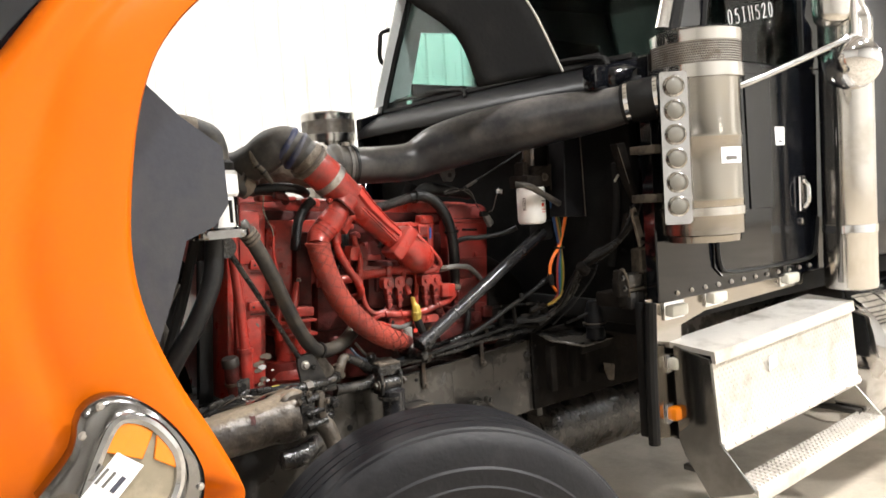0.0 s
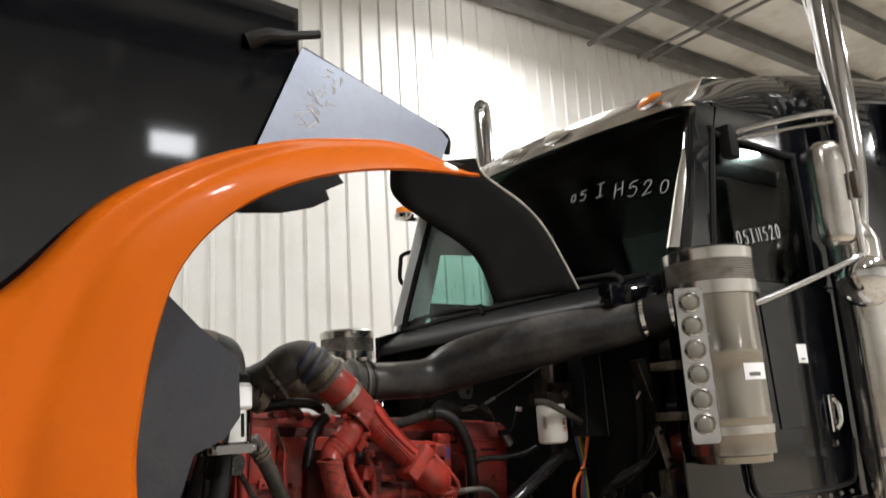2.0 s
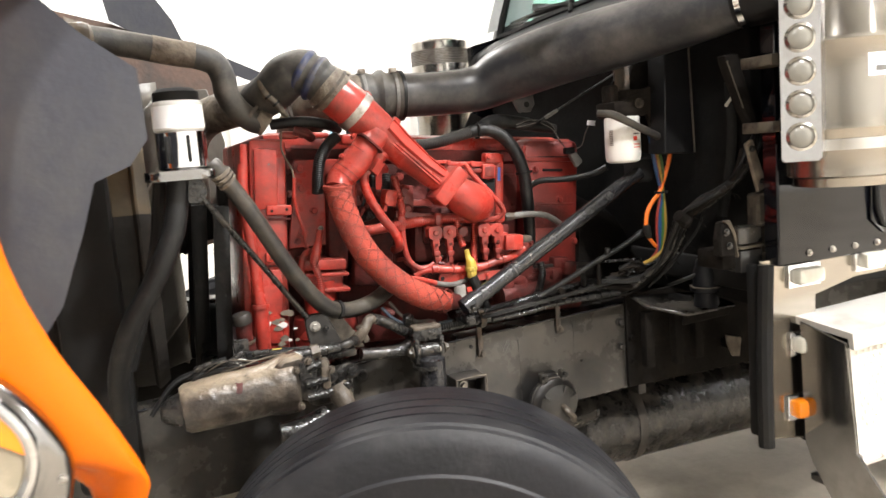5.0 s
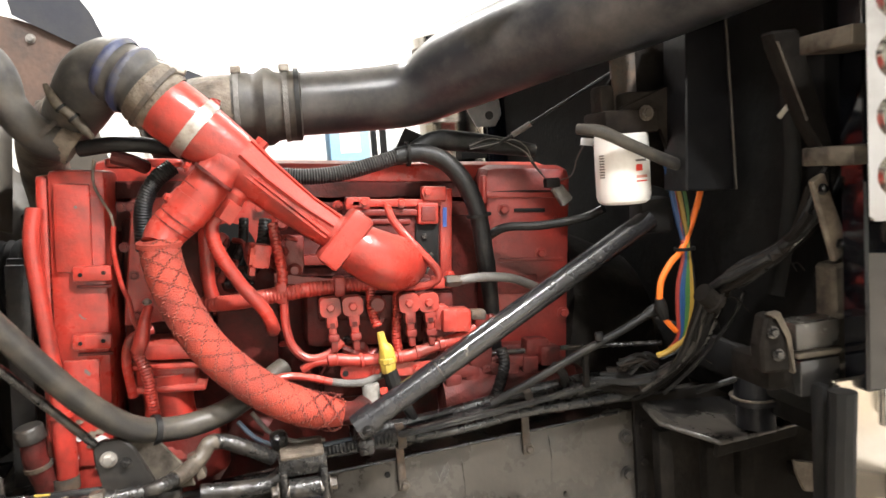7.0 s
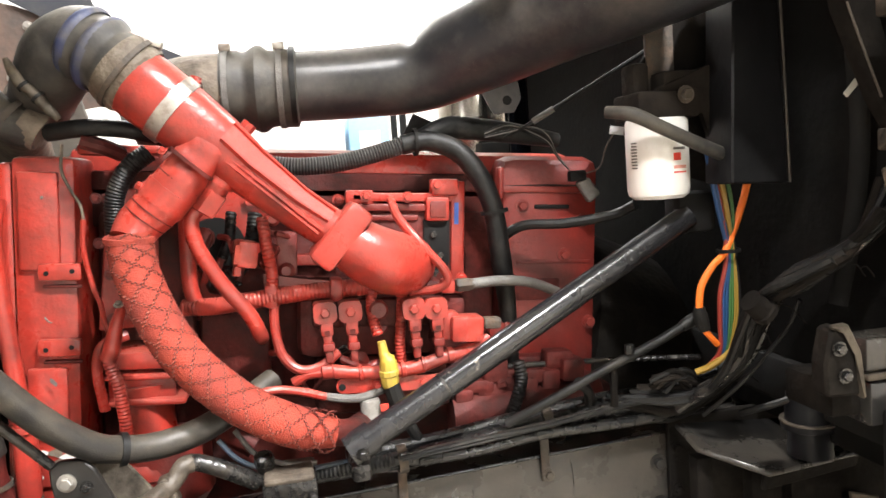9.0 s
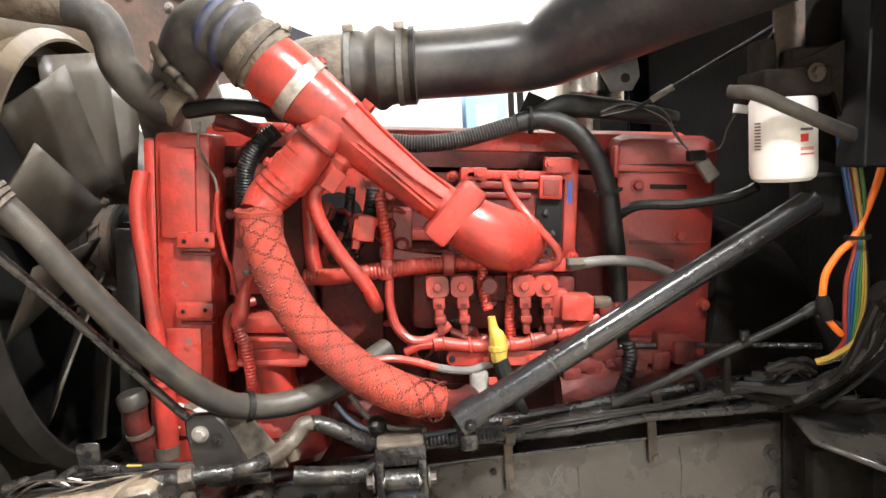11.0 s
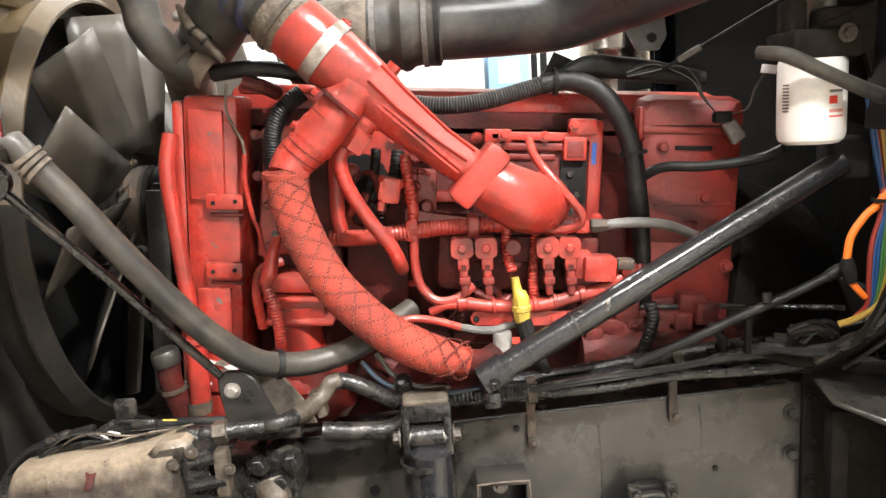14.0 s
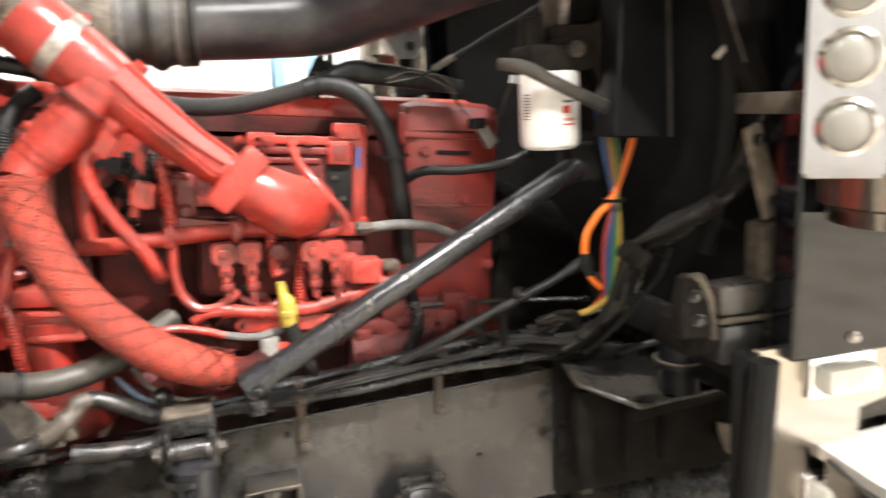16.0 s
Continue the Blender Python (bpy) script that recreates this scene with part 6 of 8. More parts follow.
part("sensor_lead", corrugated(bmesh.new(), [(-0.197, -0.385, 1.255), (-0.195, -0.39, 1.29), (-0.200, -0.385, 1.33), (-0.203, -0.37, 1.38)], 0.011, 0.007), RED, engine)
TILT = Matrix.Rotation(radians(12), 3, "Y") @ Matrix.Rotation(radians(18), 3, "Z")
sens = part("sensor_block", blocks(((-0.234, -0.405, 1.322), (0.034, 0.036, 0.044)), rot=TILT, bevel=0.004), RED, engine)
part("sensor_label", blocks(((-0.238, -0.4235, 1.322), (0.026, 0.003, 0.032)), rot=TILT, bevel=0.001), RED_HOSE, sens)
part("sensor_tab", blocks(((-0.250, -0.410, 1.296), (0.012, 0.012, 0.018)), rot=TILT, bevel=0.002), RED, sens)
eb("sensor_bracket", RED_SHADED, ((-0.168, -0.35, 1.312), (0.036, 0.04, 0.074)), ((-0.12, -0.33, 1.295), (0.07, 0.03, 0.02)), ((-0.165, -0.36, 1.262), (0.06, 0.03, 0.018)), bevel=0.004)
part("bracket_web", plate([(-0.21, 1.285), (-0.15, 1.27), (-0.10, 1.262), (-0.10, 1.252), (-0.21, 1.262)], 0.006, side_at(-0.385), 0.001), RED_SHADED, engine)
# crowded small plumbing behind the solenoids and below the crossover pipe
for k in range(34):
    random.seed(1200 + k)
    r1 = [random.random() for _ in range(9)]
    x, z = (-0.20 + 0.42 * r1[0], 1.03 + 0.17 * r1[1]) if k < 20 else (-0.33 + 0.26 * r1[0], 1.28 + 0.10 * r1[1])
    y = -0.352 - 0.022 * r1[2]
    if k % 3 == 0:
        part("casting_lug", lathe(bmesh.new(), [(0.012 + 0.008 * r1[3], -0.02), (0.012 + 0.008 * r1[3], 0.006), (0.008, 0.012), (0.003, 0.012)], toward((x, y, z), (0.3 * (r1[4] - 0.5), -1, 0.3 * (r1[5] - 0.5))), 12), RED_SHADED, engine)
    else:
        d1, d2 = Vector((0.05 * (r1[4] - 0.5), -0.01 * r1[5], 0.05 * (r1[6] - 0.5))), Vector((0.07 * (r1[7] - 0.5), 0.01, -0.05 * r1[8]))
        q = Vector((x, y, z))
        part("small_pipe", tube(bmesh.new(), [q - d1, q + Vector((0, -0.008, 0)), q + d2, q + d2 + d1], 0.0045 + 0.004 * r1[3], 8, 4), (RED_SHADED, RED_DARK, RED_SHADED, GREASE)[k % 4], engine)
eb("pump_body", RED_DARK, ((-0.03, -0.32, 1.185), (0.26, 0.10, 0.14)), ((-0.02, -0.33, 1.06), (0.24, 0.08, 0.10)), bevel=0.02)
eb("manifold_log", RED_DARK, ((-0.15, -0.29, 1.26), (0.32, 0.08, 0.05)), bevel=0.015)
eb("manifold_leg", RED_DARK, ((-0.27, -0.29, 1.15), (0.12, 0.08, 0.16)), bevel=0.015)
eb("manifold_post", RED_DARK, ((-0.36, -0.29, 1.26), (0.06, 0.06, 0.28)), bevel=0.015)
# solenoids and their plumbing
for x, z in ((-0.114, 1.213), (-0.072, 1.211), (0.036, 1.204), (0.075, 1.201)):
    s = part("solenoid", plate(rounded(0.039, 0.036, 0.009), 0.030, toward((x, -0.398, z), (0, -1, 0)), 0.0008), RED, engine)
    part("cap_bolt", lathe(bmesh.new(), [(0.0085, 0), (0.0085, 0.005), (0.0065, 0.0065)], toward((x, -0.428, z), (0, -1, 0)), 6), RED, s)
    part("stem", blocks(((x + 0.001, -0.414, z - 0.028), (0.021, 0.024, 0.024)), ((x + 0.001, -0.413, z - 0.046), (0.015, 0.020, 0.018)), bevel=0.003), RED, s)
    part("plug", blocks(((x + 0.002, -0.414, z - 0.060), (0.020, 0.022, 0.014)), ((x + 0.002, -0.412, z - 0.076), (0.013, 0.016, 0.022)), bevel=0.003), RED_SHADED, s)
    part("latch_slot", blocks(((x + 0.001, -0.4265, z - 0.034), (0.009, 0.002, 0.008)), bevel=0), RED_DARK, s)
part("round_boss", lathe(bmesh.new(), [(0.017, -0.01), (0.017, 0.006), (0.013, 0.010), (0.004, 0.010)], toward((-0.022, -0.40, 1.205), (0, -1, 0)), 20), RED_SHADED, engine)
eb("solenoid_rail", RED_DARK, ((0.0, -0.37, 1.195), (0.27, 0.03, 0.05)))
eb("injector_block", RED, ((0.128, -0.405, 1.158), (0.058, 0.05, 0.045)), ((0.10, -0.395, 1.165), (0.03, 0.04, 0.05)), bevel=0.006)
eb("plug_grey", RUST, ((0.176, -0.405, 1.162), (0.032, 0.026, 0.020)), bevel=0.005)
part("fuel_line", tube(bmesh.new(), [(-0.125, -0.40, 1.112), (-0.09, -0.405, 1.104), (-0.03, -0.405, 1.097), (0.03, -0.405, 1.097), (0.08, -0.405, 1.108), (0.13, -0.405, 1.118), (0.17, -0.40, 1.135)], [0.0125, 0.012, 0.0115, 0.013, 0.0118, 0.0128, 0.011], 14, 6), RED, engine)
part("fuel_line", tube(bmesh.new(), [(-0.196, -0.385, 1.235), (-0.198, -0.395, 1.19), (-0.190, -0.40, 1.145), (-0.165, -0.405, 1.118), (-0.13, -0.405, 1.118), (-0.095, -0.40, 1.14)], 0.0085, 10, 6), RED, engine)
part("fuel_line", tube(bmesh.new(), [(-0.175, -0.40, 1.095), (-0.15, -0.405, 1.108), (-0.12, -0.405, 1.108)], 0.009, 10, 5), RED, engine)
for x, z, w in ((-0.118, 1.110, 0.020), (-0.062, 1.100, 0.008), (0.012, 1.097, 0.010), (0.048, 1.101, 0.008), (0.098, 1.112, 0.014)):
    part("line_band", lathe(bmesh.new(), [(0.0115, -w / 2), (0.0145, -w / 2 + 0.002), (0.0145, w / 2 - 0.002), (0.0115, w / 2)], toward((x, -0.405, z), (1, 0, 0.03)), 14), RED, engine)
part("return_line", tube(bmesh.new(), [(0.020, -0.36, 1.392), (0.024, -0.40, 1.362), (0.050, -0.425, 1.322), (0.082, -0.43, 1.282), (0.097, -0.43, 1.258), (0.094, -0.425, 1.242), (0.075, -0.415, 1.233), (0.035, -0.40, 1.230)], 0.0078, 10, 8), RED, engine, "thin red return pipe")
eb("return_fitting", RED, ((0.105, -0.385, 1.232), (0.024, 0.028, 0.024)), bevel=0.004)
part("steel_fitting", lathe(bmesh.new(), [(0.010, -0.015), (0.013, -0.012), (0.013, 0.006), (0.010, 0.018), (0.009, 0.02)], toward((0.135, -0.385, 1.231), (1, 0, -0.03)), 6), RUST, engine)
part("grey_line", tube(bmesh.new(), [(0.15, -0.385, 1.231), (0.20, -0.385, 1.232), (0.26, -0.375, 1.222), (0.32, -0.34, 1.195), (0.38, -0.30, 1.16)], 0.0095, 12, 6), GREY_HOSE, engine, "grey braided fuel line")
part("red_line", tube(bmesh.new(), [(-0.250, -0.455, 1.095), (-0.205, -0.445, 1.098), (-0.16, -0.435, 1.086), (-0.125, -0.43, 1.072)], 0.0075, 10, 6), RED, engine, "thin red line")
part("pale_line", tube(bmesh.new(), [(-0.128, -0.43, 1.073), (-0.09, -0.428, 1.064), (-0.06, -0.42, 1.061), (-0.02, -0.40, 1.066)], 0.0074, 10, 6), GREY_HOSE, engine, "bare grey hose end")
mp = part("mount_plate", plate(rounded(0.20, 0.026, 0.011), 0.006, toward((-0.005, -0.398, 1.073), (0, -1, 0)) @ Matrix.Rotation(radians(-4), 4, "Z"), 0.001), RED, engine)
part("hole", lathe(bmesh.new(), [(0.006, 0), (0.006, 0.001)], toward((-0.095, -0.4045, 1.078), (0, -1, 0)), 12), FLATBLACK, mp)
for x in (-0.035, 0.045):
    bolt(mp, (x, -0.404, 1.072 - 0.05 * x), (0, -1, 0), 0.012, RED)
# yellow connector on its lead
conn = part("yellow_connector", tube(bmesh.new(), [(-0.024, -0.425, 1.155), (-0.021, -0.427, 1.132), (-0.016, -0.43, 1.118), (-0.015, -0.43, 1.082), (-0.013, -0.43, 1.076)], [0.007, 0.009, 0.015, 0.015, 0.010], 10, 3), YELLOW, engine, "dull yellow plastic connector")
part("collar", lathe(bmesh.new(), [(0.016, -0.006), (0.0175, -0.004), (0.0175, 0.004), (0.016, 0.006)], toward((-0.0155, -0.43, 1.10), (0.05, 0, -1)), 10), YELLOW, conn)
part("black_plug", tube(bmesh.new(), [(-0.013, -0.43, 1.078), (-0.006, -0.435, 1.05), (0.006, -0.44, 1.02), (0.03, -0.44, 0.97)], [0.014, 0.015, 0.011, 0.009], 10, 4), FLATBLACK, conn)
oil = part("oil_filter", lathe(bmesh.new(), [(0.012, -0.055), (0.0165, -0.052), (0.017, 0.030), (0.0155, 0.034)], toward((-0.051, -0.42, 1.022), (0, 0, 1)), 24), SOILED, engine, "small white spin-on filter")
part("print", blocks(((-0.028, -0.436, 1.043), (0.014, 0.003, 0.012)), bevel=0), INK_RED, oil)
# water pump, belt side and lower left castings
eb("pump_casting", RED, ((-0.42, -0.31, 1.155), (0.12, 0.12, 0.03)), ((-0.425, -0.31, 1.11), (0.11, 0.10, 0.05)), ((-0.42, -0.31, 1.085), (0.13, 0.13, 0.012)), ((-0.42, -0.31, 1.128), (0.13, 0.13, 0.010)), bevel=0.006)
part("pump_neck", lathe(bmesh.new(), [(0.055, 0.08), (0.048, 0.06), (0.046, 0.02), (0.05, -0.03), (0.07, -0.05), (0.075, -0.075), (0.06, -0.09)], Matrix.Translation((-0.43, -0.32, 1.03)), 24), RED, engine)
part("pump_bowl", lathe(bmesh.new(), [(0.03, 0.06), (0.085, 0.05), (0.09, 0.03), (0.09, -0.05), (0.06, -0.09)], Matrix.Translation((-0.42, -0.30, 0.955)), 28), RED_SHADED, engine)
part("drain_pipe", tube(bmesh.new(), [(-0.30, -0.36, 1.05), (-0.29, -0.38, 1.02), (-0.25, -0.39, 0.99)], 0.02, 12, 4), RED_DARK, engine)
part("vent_line", tube(bmesh.new(), [(-0.434, -0.41, 1.252), (-0.442, -0.418, 1.229), (-0.452, -0.42, 1.194), (-0.462, -0.42, 1.172)], [0.008, 0.010, 0.0135, 0.012], 12, 5), RED, engine)
part("vent_conduit", corrugated(bmesh.new(), [(-0.462, -0.42, 1.176), (-0.455, -0.42, 1.15), (-0.449, -0.42, 1.127), (-0.446, -0.415, 1.07), (-0.446, -0.40, 1.02)], 0.0105, 0.006), RED, engine)
bolt(engine, (-0.434, -0.425, 1.260), (0, -0.5, 1), 0.011, STEEL)
part("vent_line", tube(bmesh.new(), [(-0.44, -0.36, 1.20), (-0.475, -0.38, 1.19), (-0.488, -0.38, 1.15), (-0.485, -0.37, 1.08)], 0.009, 10, 5), RED, engine)
part("coolant_tube", tube(bmesh.new(), [(-0.610, -0.37, 1.44), (-0.618, -0.385, 1.38), (-0.615, -0.39, 1.29), (-0.608, -0.39, 1.15), (-0.605, -0.39, 1.07)], 0.0145, 14, 6), RED, engine, "long red coolant tube")
part("coolant_tube_end", tube(bmesh.new(), [(-0.605, -0.39, 1.075), (-0.607, -0.39, 0.98), (-0.612, -0.39, 0.91)], 0.019, 14, 3), RED, engine)
part("tube_clamp", band((-0.612, -0.39, 0.945), (0, 0, 1), 0.020, 0.022, 0.003), RUST, engine)
part("tube_band", band((-0.605, -0.39, 1.072), (0, 0, 1), 0.019, 0.01, 0.004), RED, engine)
part("filler_neck", tube(bmesh.new(), [(-0.655, -0.40, 1.04), (-0.655, -0.40, 1.00), (-0.645, -0.39, 0.95), (-0.64, -0.38, 0.92)], 0.021, 16, 4), RED_DARK, engine)
part("neck_band", band((-0.652, -0.397, 0.985), (0.15, 0.1, -1), 0.0215, 0.008, 0.003), RUST, engine)
part("filler_cap", lathe(bmesh.new(), [(0.026, 0), (0.026, 0.02), (0.022, 0.026), (0.008, 0.027)], toward((-0.656, -0.40, 1.035), (-0.15, -0.1, 1)), 12), FRAME, engine, "dirty filler cap")
# worn bare patches of primer are separate stickers of paint
eb("top_lug", RED, ((-0.47, -0.30, 1.512), (0.05, 0.05, 0.02)), ((-0.40, -0.28, 1.508), (0.08, 0.06, 0.016)), ((-0.30, -0.28, 1.49), (0.05, 0.05, 0.03)))
part("oil_hose", tube(bmesh.new(), [(-0.47, -0.38, 1.522), (-0.44, -0.38, 1.512), (-0.42, -0.35, 1.50)], 0.013, 10, 4), RED_DARK, engine)

# wiring over the engine
harness = thing("engine_harness", "black corrugated wiring harness over the engine", "wiring", (0.0, -0.33, 1.4))
part("conduit", corrugated(bmesh.new(), [(-0.19, -0.33, 1.468), (-0.13, -0.335, 1.460), (-0.06, -0.335, 1.462), (0.02, -0.335, 1.478), (0.06, -0.335, 1.488)], 0.0165, 0.0052, 0.12, 16), CONDUIT, harness)
part("taped_loom", tube(bmesh.new(), [(0.05, -0.335, 1.486), (0.10, -0.335, 1.490), (0.15, -0.345, 1.468), (0.185, -0.355, 1.42), (0.205, -0.36, 1.36), (0.213, -0.36, 1.28), (0.222, -0.345, 1.22), (0.228, -0.335, 1.15), (0.235, -0.32, 1.04)], [0.0175, 0.0185, 0.019, 0.019, 0.0185, 0.019, 0.0185, 0.016, 0.013], 14, 6), RUBBER, harness)
part("taped_loom", tube(bmesh.new(), [(0.08, -0.325, 1.492), (0.14, -0.31, 1.512), (0.20, -0.30, 1.508), (0.28, -0.30, 1.494), (0.36, -0.29, 1.478)], [0.016, 0.022, 0.021, 0.019, 0.014], 12, 5), RUBBER, harness)
for q, nrm in (((0.207, -0.36, 1.355), (0.1, 0, -1)), ((0.075, -0.335, 1.49), (1, 0, 0))):
    part("cable_tie", band(q, nrm, 0.0225, 0.006, 0.003, 14), FLATBLACK, harness)
part("heat_wrap", plate([(0.06, 1.50), (0.085, 1.545), (0.125, 1.525), (0.16, 1.515), (0.14, 1.49)], 0.004, side_at(-0.28)), FLATBLACK, harness)
for k in range(5):
    o = 0.004 * k
    part("wire", tube(bmesh.new(), [(0.205, -0.335, 1.490 + 0.6 * o), (0.25, -0.345, 1.497 + o), (0.295, -0.35, 1.503 - o), (0.322, -0.35, 1.485 - o), (0.335, -0.35, 1.455 - 0.5 * o), (0.362, -0.345, 1.418)], 0.0011, 5, 5), (GREY_HOSE, RUBBER, FRAYED, GREY_HOSE, RUBBER)[k], harness)
plug = part("plug_body", blocks(((0.375, -0.345, 1.408), (0.032, 0.022, 0.02)), bevel=0.004), FLATBLACK, harness)
part("grey_plug", plate([(0.372, 1.395), (0.395, 1.405), (0.418, 1.372), (0.395, 1.355)], 0.018, side_at(-0.355), 0.003), GREY_HOSE, harness, "grey plastic plug")
part("tag_wire", tube(bmesh.new(), [(0.385, -0.34, 1.41), (0.42, -0.345, 1.42), (0.435, -0.345, 1.455), (0.455, -0.34, 1.483)], 0.0016, 5, 5), BROWN, harness)
part("wire_tag", plate([(0.445, 1.482), (0.472, 1.478), (0.475, 1.493), (0.448, 1.497)], 0.003, side_at(-0.345)), PAPER, harness, "white wire tag")
part("corrugated_lead", corrugated(bmesh.new(), [(-0.365, -0.42, 1.497), (-0.395, -0.425, 1.475), (-0.418, -0.425, 1.44), (-0.427, -0.42, 1.40), (-0.430, -0.41, 1.35)], 0.0158, 0.0050, 0.10, 16), RUBBER, harness)
part("corrugated_lead", corrugated(bmesh.new(), [(-0.22, -0.345, 1.35), (-0.235, -0.35, 1.31), (-0.26, -0.35, 1.285), (-0.285, -0.345, 1.28)], 0.014, 0.007), RUBBER, harness)
part("vent_hose", tube(bmesh.new(), [(-0.525, -0.36, 1.54), (-0.47, -0.38, 1.543), (-0.42, -0.38, 1.540), (-0.375, -0.37, 1.530), (-0.34, -0.33, 1.52)], 0.0145, 12, 6), RUBBER, harness)
part("oil_line", tube(bmesh.new(), [(0.22, -0.33, 1.30), (0.26, -0.36, 1.325), (0.33, -0.39, 1.325), (0.41, -0.42, 1.335), (0.44, -0.45, 1.352)], 0.0095, 10, 6), RUBBER, harness)
part("drop_conduit", corrugated(bmesh.new(), [(0.222, -0.40, 1.085), (0.225, -0.405, 1.05), (0.205, -0.41, 1.00), (0.19, -0.41, 0.97)], 0.012, 0.007), RUBBER, harness)
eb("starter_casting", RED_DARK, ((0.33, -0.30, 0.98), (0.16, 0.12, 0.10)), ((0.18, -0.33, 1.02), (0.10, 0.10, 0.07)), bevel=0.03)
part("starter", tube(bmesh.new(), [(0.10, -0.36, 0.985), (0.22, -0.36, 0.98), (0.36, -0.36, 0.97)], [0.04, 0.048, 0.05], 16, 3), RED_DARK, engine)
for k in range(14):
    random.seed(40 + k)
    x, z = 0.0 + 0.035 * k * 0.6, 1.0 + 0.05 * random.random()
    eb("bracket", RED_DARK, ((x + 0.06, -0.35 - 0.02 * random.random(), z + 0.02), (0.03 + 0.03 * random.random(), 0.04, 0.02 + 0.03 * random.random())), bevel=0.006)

# ---- cooling pack: fan, shroud, radiator ----
fan = thing("cooling_fan", "dusty grey twelve-blade cooling fan on its finned clutch", "fan", (-0.83, 0, 1.28))
FC = Vector((-0.83, 0.0, 1.28))
for k in range(12):
    a = radians(98 + 30 * k)
    er, et = Vector((0, math.cos(a), math.sin(a))), Vector((0, -math.sin(a), math.cos(a)))
    bm = bmesh.new()
    rings = []
    for j in range(6):
        r = 0.13 + 0.285 * j / 5
        w = 0.070 + 0.012 * j / 5
        ang = radians(40 - 10 * j / 5)
        chord = Vector((1, 0, 0)) * math.sin(ang) - et * math.cos(ang)
        rings.append([bm.verts.new(FC + er * r + chord * w * s + et * 0.006 * (1 - s * s)) for s in (-1, -0.5, 0, 0.5, 1)])
    ring_faces(bm, rings, close=False)
    bl_ = part("blade", bm, FANGREY, fan, smooth=60)
    bl_.modifiers.new("thickness", "SOLIDIFY").thickness = 0.005
fm_ = toward(FC, (1, 0, 0))
part("hub", lathe(bmesh.new(), [(0.05, -0.06), (0.145, -0.05), (0.15, -0.02), (0.13, 0.0), (0.05, 0.0)], fm_, 36), FRAME, fan)
for k in range(36):
    a = 2 * math.pi * k / 36
    fin = bmesh.new()
    box(fin, FC + Vector((-0.045, 0.148 * math.cos(a), 0.148 * math.sin(a))), (0.05, 0.036, 0.006), Matrix.Rotation(a, 3, "X"), 0)
    part("cooling_fin", fin, FRAME, fan)
part("clutch", lathe(bmesh.new(), [(0.06, -0.06), (0.118, -0.058), (0.124, -0.05), (0.124, -0.030), (0.116, -0.026), (0.118, -0.016), (0.112, -0.008), (0.088, -0.004), (0.086, 0.020), (0.092, 0.024), (0.092, 0.040), (0.05, 0.05)], fm_, 40), RUST, fan, "rust-tinged fan clutch")
part("clutch_band", lathe(bmesh.new(), [(0.125, -0.048), (0.129, -0.048), (0.129, -0.036), (0.125, -0.036)], fm_, 40, close=True), SHROUD, fan)
for k in range(6):
    a = 2 * math.pi * (k + 0.3) / 6
    cq = FC + Vector((-0.004, 0.102 * math.cos(a), 0.102 * math.sin(a)))
    part("clutch_lug", blocks((tuple(cq), (0.02, 0.026, 0.022)), rot=Matrix.Rotation(a, 3, "X"), bevel=0.005), SHROUD, fan)
    bolt(fan, tuple(cq + Vector((0.010, 0, 0))), (1, 0, 0), 0.012, RUST)
part("pulley", lathe(bmesh.new(), [(0.06, 0.045), (0.092, 0.05), (0.085, 0.06), (0.092, 0.07), (0.085, 0.08), (0.092, 0.09), (0.092, 0.10), (0.06, 0.105), (0.05, 0.19)], fm_, 36), FLATBLACK, fan)
part("heat_plate", plate([(-0.80, 1.30), (-0.60, 1.30), (-0.58, 1.52), (-0.62, 1.70), (-0.74, 1.70)], 0.01, side_at(0.27), 0.003), FANGREY, fan)
belt = thing("drive_belt", "black ribbed drive belt at the engine front", "belt", (-0.70, 0, 1.1))
for by, bx in ((-0.13, -0.735), (0.13, -0.735), (-0.30, -0.69)):
    part("belt_run", blocks(((bx, by, 1.08), (0.042, 0.012, 0.52)), rot=PITCH, bevel=0.003), RUBBER, belt)
part("lower_pulley", lathe(bmesh.new(), [(0.05, -0.03), (0.15, -0.03), (0.15, 0.03), (0.05, 0.03)], toward((-0.72, 0.0, 0.88), (1, 0, 0)), 36), FLATBLACK, belt)
part("cover_plate", blocks(((-0.672, -0.24, 1.17), (0.030, 0.02, 0.52)), rot=PITCH, bevel=0.004), FLATBLACK, belt)
rad = thing("radiator", "radiator with tan dusty fan shroud and dark lower half", "radiator", (-1.0, 0, 0.7))
part("core", blocks(((-1.02, 0.0, 1.25), (0.08, 0.94, 1.0)), bevel=0.01), FLATBLACK, rad)
for sy in (-0.50, 0.50):
    part("side_tank", blocks(((-1.0, sy, 1.22), (0.14, 0.09, 1.02)), bevel=0.02), FLATBLACK, rad)
part("top_tank", blocks(((-1.0, 0.0, 1.74), (0.16, 0.98, 0.10)), bevel=0.02), SHROUD, rad)
RING = [(-0.96, 0.455), (-0.885, 0.458), (-0.878, 0.470), (-0.872, 0.470), (-0.845, 0.448), (-0.845, 0.442), (-0.88, 0.446), (-0.96, 0.446)]


